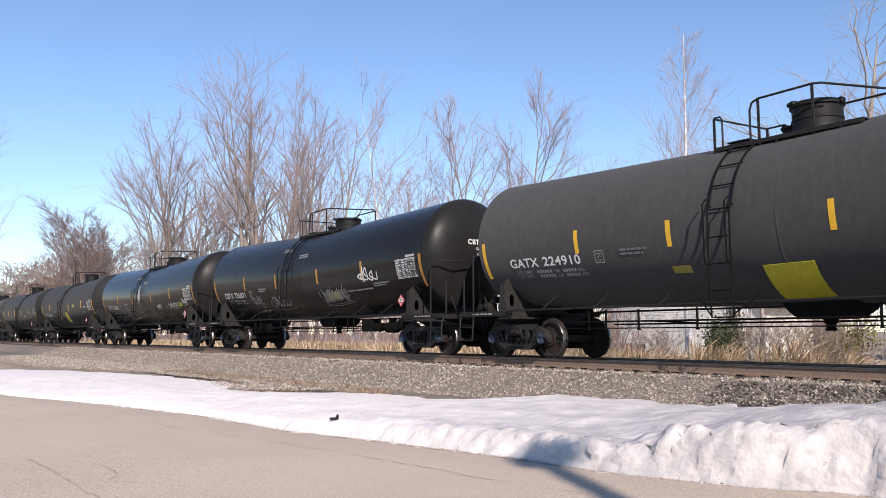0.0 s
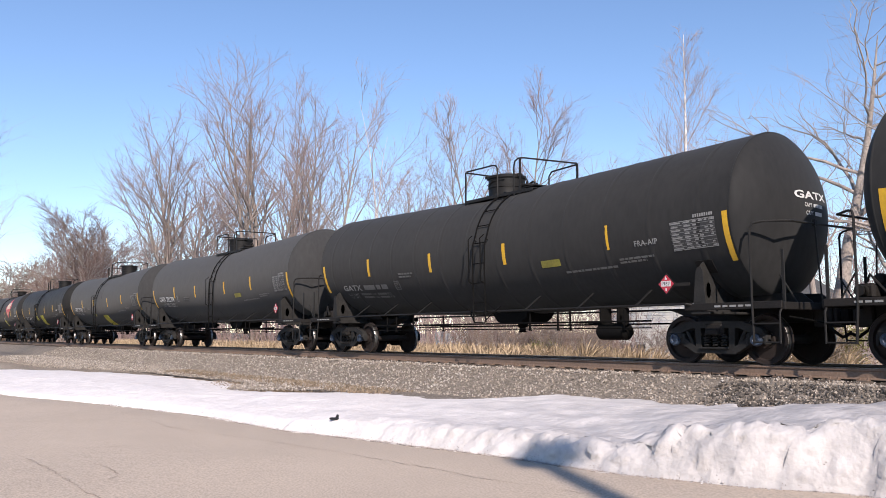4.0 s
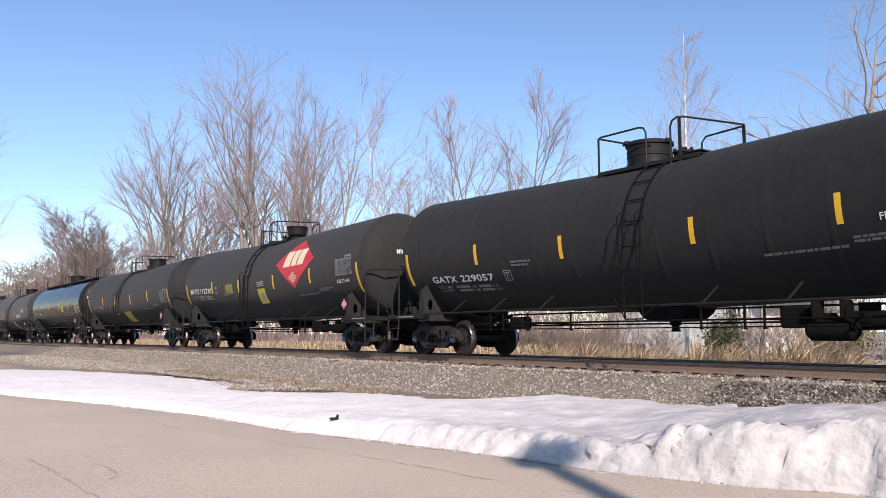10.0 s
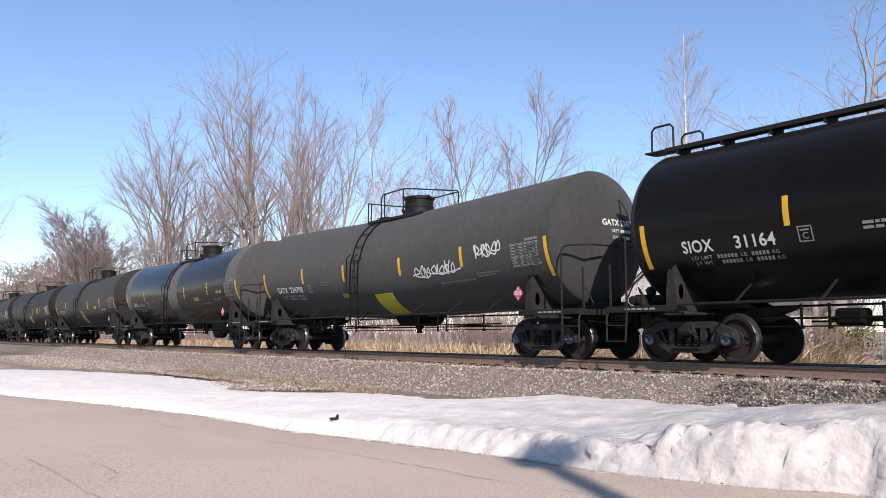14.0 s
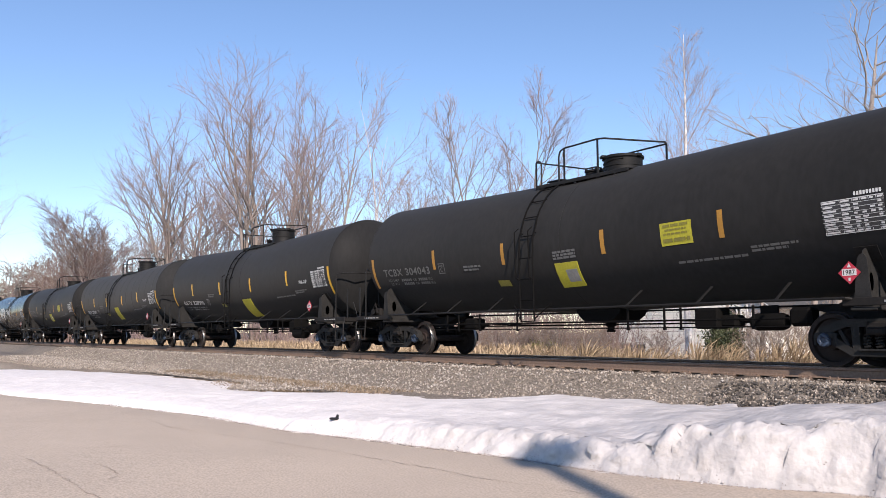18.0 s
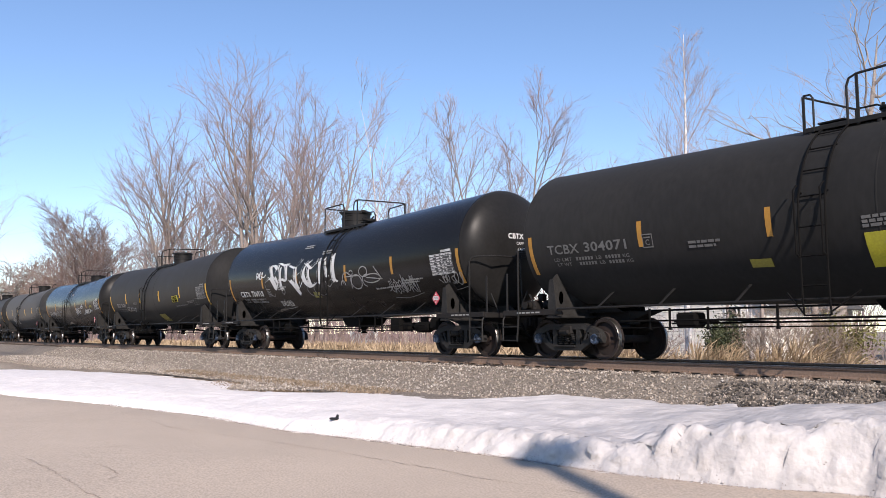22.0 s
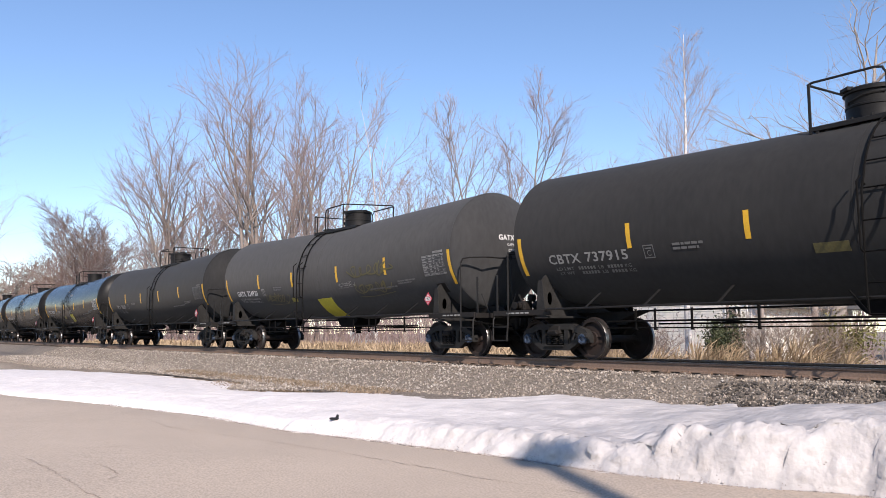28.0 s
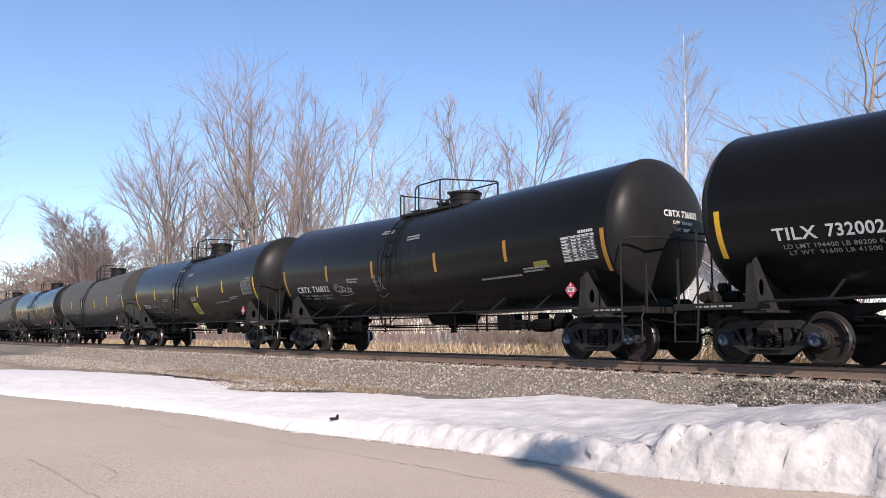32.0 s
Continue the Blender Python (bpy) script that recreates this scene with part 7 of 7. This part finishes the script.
def house(x0, x1, y, depth, eave, peak, siding, windows, label):
    h = tagged(new("house", None), label, "house")
    h.matrix_basis = Matrix.Translation(((x0 + x1) / 2, y, -0.95))
    w, o = (x1 - x0) / 2, 0.0
    b = Build()
    b.box((0, depth / 2 + 0.06, eave / 2), (2 * w, depth, eave))
    b.prism([(-w, eave), (w, eave), (0, peak)], Matrix.Translation((0, depth / 2 + 0.06, 0)), depth)
    wall_boards(part("wall", b.mesh("wall", siding, smooth=0), h), siding, -w, w, 0, 0, eave, 0.16, peak)
    b = Build()
    sl = math.hypot(w, peak - eave)
    for s in (-1, 1):
        m = Matrix.Rotation(-s * math.atan2(peak - eave, w) * -1, 4, "Y")
        b.box((s * w / 2 * 1.06, depth / 2, (eave + peak) / 2 - 0.02 + 0.06), (sl * 1.14, depth + 0.7, 0.12), m, cut=0.01)
    part("roof", b.mesh("roof", M_ROOF), h)
    b = Build()
    for s in (-1, 1):
        b.box((s * (w + 0.02), -0.03, eave / 2), (0.14, 0.06, eave), cut=0.01)
        m = Matrix.Rotation(s * math.atan2(peak - eave, w), 4, "Y")
        b.box((s * w / 2 * 1.06, -0.30, (eave + peak) / 2 + 0.02), (sl * 1.13, 0.05, 0.2), m, cut=0.01)
    part("trim_boards", b.mesh("trim_boards", M_TRIM), h)
    for wx, wz, ww, wh in windows:
        win = part("window", Build().box((wx, -0.02, wz), (ww, 0.03, wh)).mesh("window", M_GLASS), h)
        f = Build()
        for s in (-1, 1):
            f.box((wx + s * (ww / 2 + 0.04), -0.035, wz), (0.09, 0.06, wh + 0.17), cut=0.01)
            f.box((wx, -0.035, wz + s * (wh / 2 + 0.04)), (ww, 0.06, 0.09), cut=0.01)
        f.box((wx, -0.04, wz), (ww, 0.03, 0.05))
        part("window_frame", f.mesh("window_frame", M_TRIM), win)
    return h


house(-36.3, -25.5, 25.0, 9.0, 3.0, 6.6, M_SIDING, [(3.6, 2.3, 0.9, 1.1)], "white clapboard house with a gabled grey roof")
house(-21.0, -12.0, 30.0, 9.0, 3.6, 7.4, M_CREAMWALL, [(-2.6, 4.2, 0.8, 1.1), (1.5, 2.2, 1.0, 1.2)], "cream clapboard house behind bare trees")


def fence(x0, y, panels, label):
    """A run of white board panels between posts."""
    f = tagged(new("fence", None), label, "fence")
    f.matrix_basis = Matrix.Translation((x0, y, -0.95))
    post = Build().box((0, 0, 0.9), (0.12, 0.12, 1.9), cut=0.01).mesh("post", M_TRIM)
    board = Build().box((0, 0, 0.88), (0.145, 0.025, 1.6), cut=0.004).mesh("board", M_SHED)
    for k in range(panels + 1):
        part("post", post, f, Matrix.Translation((2.4 * k, 0, 0)))
        for j in range(15 if k < panels else 0):
            part("board", board, f, Matrix.Translation((2.4 * k + 0.14 + 0.152 * j, 0.03, 0.02 * (j % 3))))


fence(-104.0, 25.2, 7, "weathered white board fence behind brush")
fence(-69.5, 25.4, 2, "weathered white board fence behind brush")
fence(-55.0, 25.0, 3, "weathered white board fence behind brush")

bin_ = tagged(new("storage_box", None), "grey storage box beside the white house", "box")
bin_.matrix_basis = Matrix.Translation((-32.6, 22.6, -0.95))
part("body", Build().box((0, 0, 0.42), (1.7, 0.8, 0.84), cut=0.03).mesh("body", M_ROOF), bin_)
part("lid", Build().box((0, 0, 0.88), (1.8, 0.9, 0.08), cut=0.02).mesh("lid", M_FADED), bin_)
tank = tagged(new("propane_tank", None), "small white propane tank on two feet", "tank")
tank.matrix_basis = Matrix.Translation((-28.4, 15.5, -0.95))
part("vessel", Build().lathe([(0.001, -0.85), (0.2, -0.8), (0.3, -0.66), (0.3, 0.66), (0.2, 0.8), (0.001, 0.85)], x_axis(0, 0, 0.55), 18).mesh("vessel", M_TRIM), tank)
for sx in (-0.5, 0.5):
    part("foot", Build().box((sx, 0, 0.12), (0.1, 0.4, 0.3), cut=0.01).mesh("foot", M_FADED), tank)
for px, py, r, h in ((-14.2, 10.6, 0.16, 9.0), (-15.6, 9.6, 0.10, 7.0), (-18.8, 12.2, 0.09, 7.5)):
    tree("tree", px, py, h, int(px * -10), M_BARK, M_TWIG, spread=0.32, first=0.45, limbs=12, twigs=7, radius=r, thin=0.006, label="young leafless tree with a straight trunk")

for px, py, h, seed in ((-30.5, 9.6, 2.9, 61), (-29.0, 10.2, 2.6, 62), (-27.4, 9.3, 2.5, 63), (-26.2, 10.4, 3.0, 64), (-24.9, 9.6, 2.7, 65), (-23.8, 10.6, 2.6, 66), (-22.9, 9.4, 2.2, 67), (-20.9, 11.2, 1.9, 68), (-16.0, 10.2, 2.7, 69), (-14.9, 9.2, 2.4, 70), (-13.6, 9.6, 2.8, 71), (-12.9, 8.9, 2.1, 72)):
    tree("bush", px, py, h, seed, M_BARK, M_TWIGTAN, stems=7, spread=0.5, first=0.06, limbs=8, twigs=6, fine=4, radius=0.03, thin=0.0055, angle=(24, 64), label="bare brown brushwood shrub behind the dry grass")

# utility pole outside the view, whose shadow crosses the road
pole = tagged(new("utility_pole", None), "brown wooden utility pole standing beside the road", "utility pole")
POLE_X, POLE_H = 12.0, 9.6
d = (POLE_X + 7.3) / math.cos(SUN_AZ)
pole.matrix_basis = Matrix.Translation((POLE_X, -7.55 + d * math.sin(SUN_AZ), -1.0))
part("shaft", Build().tube([(0, 0, 0), (0, 0, d * math.tan(SUN_EL) + 0.55)], [0.21, 0.15], 12).mesh("shaft", M_POLE), pole)
# unseen block added near the top to widen the shadow's tip
part("shadow_block", Build().box((0, 0, d * math.tan(SUN_EL) + 0.25), (0.16, 0.75, 0.42), Matrix.Rotation(SUN_AZ, 4, "Z"), cut=0.01).mesh("shadow_block", M_POLE), pole)

# a scrap of black rubber on the snow
scrap = Build()
scrap.box((0, 0, 0.03), (0.15, 0.07, 0.035), cut=0.012).box((0.05, 0.0, 0.06), (0.045, 0.035, 0.08), Matrix.Rotation(0.5, 4, "Y"), cut=0.015)
ob = tagged(new("rubber_scrap", scrap.mesh("rubber_scrap", M_BIRD)), "small black scrap lying on the snow", "scrap")
ob.matrix_basis = Matrix.Translation((-11.68, -8.0, (snow_height(-11.68, -8.0) or ROAD_Z) - 0.01)) @ Matrix.Rotation(0.6, 4, "Z")


# ---- movement ----
def motions():
    """The train rolls to the right; its wheels turn with it."""
    times = [i * 0.5 for i in range(65)]
    for car, x0 in CARS:
        walk(car, [(t, Matrix.Translation((x0 + travelled(t), 0, 0))) for t in times])
    first = {}
    for wheel, ax in WHEELSETS:
        if ax not in first:
            rows = [(i / FPS, Matrix.Translation((ax, 0, 0.457)) @ Matrix.Rotation(travelled(i / FPS) / 0.457, 4, "Y")) for i in range(32 * FPS + 1)]
            walk(wheel, rows)
            first[ax] = wheel.animation_data
        else:
            wheel.rotation_mode = "QUATERNION"
            keys = wheel.animation_data_create()
            keys.action = first[ax].action
            keys.action_slot = first[ax].action_slot


motions()
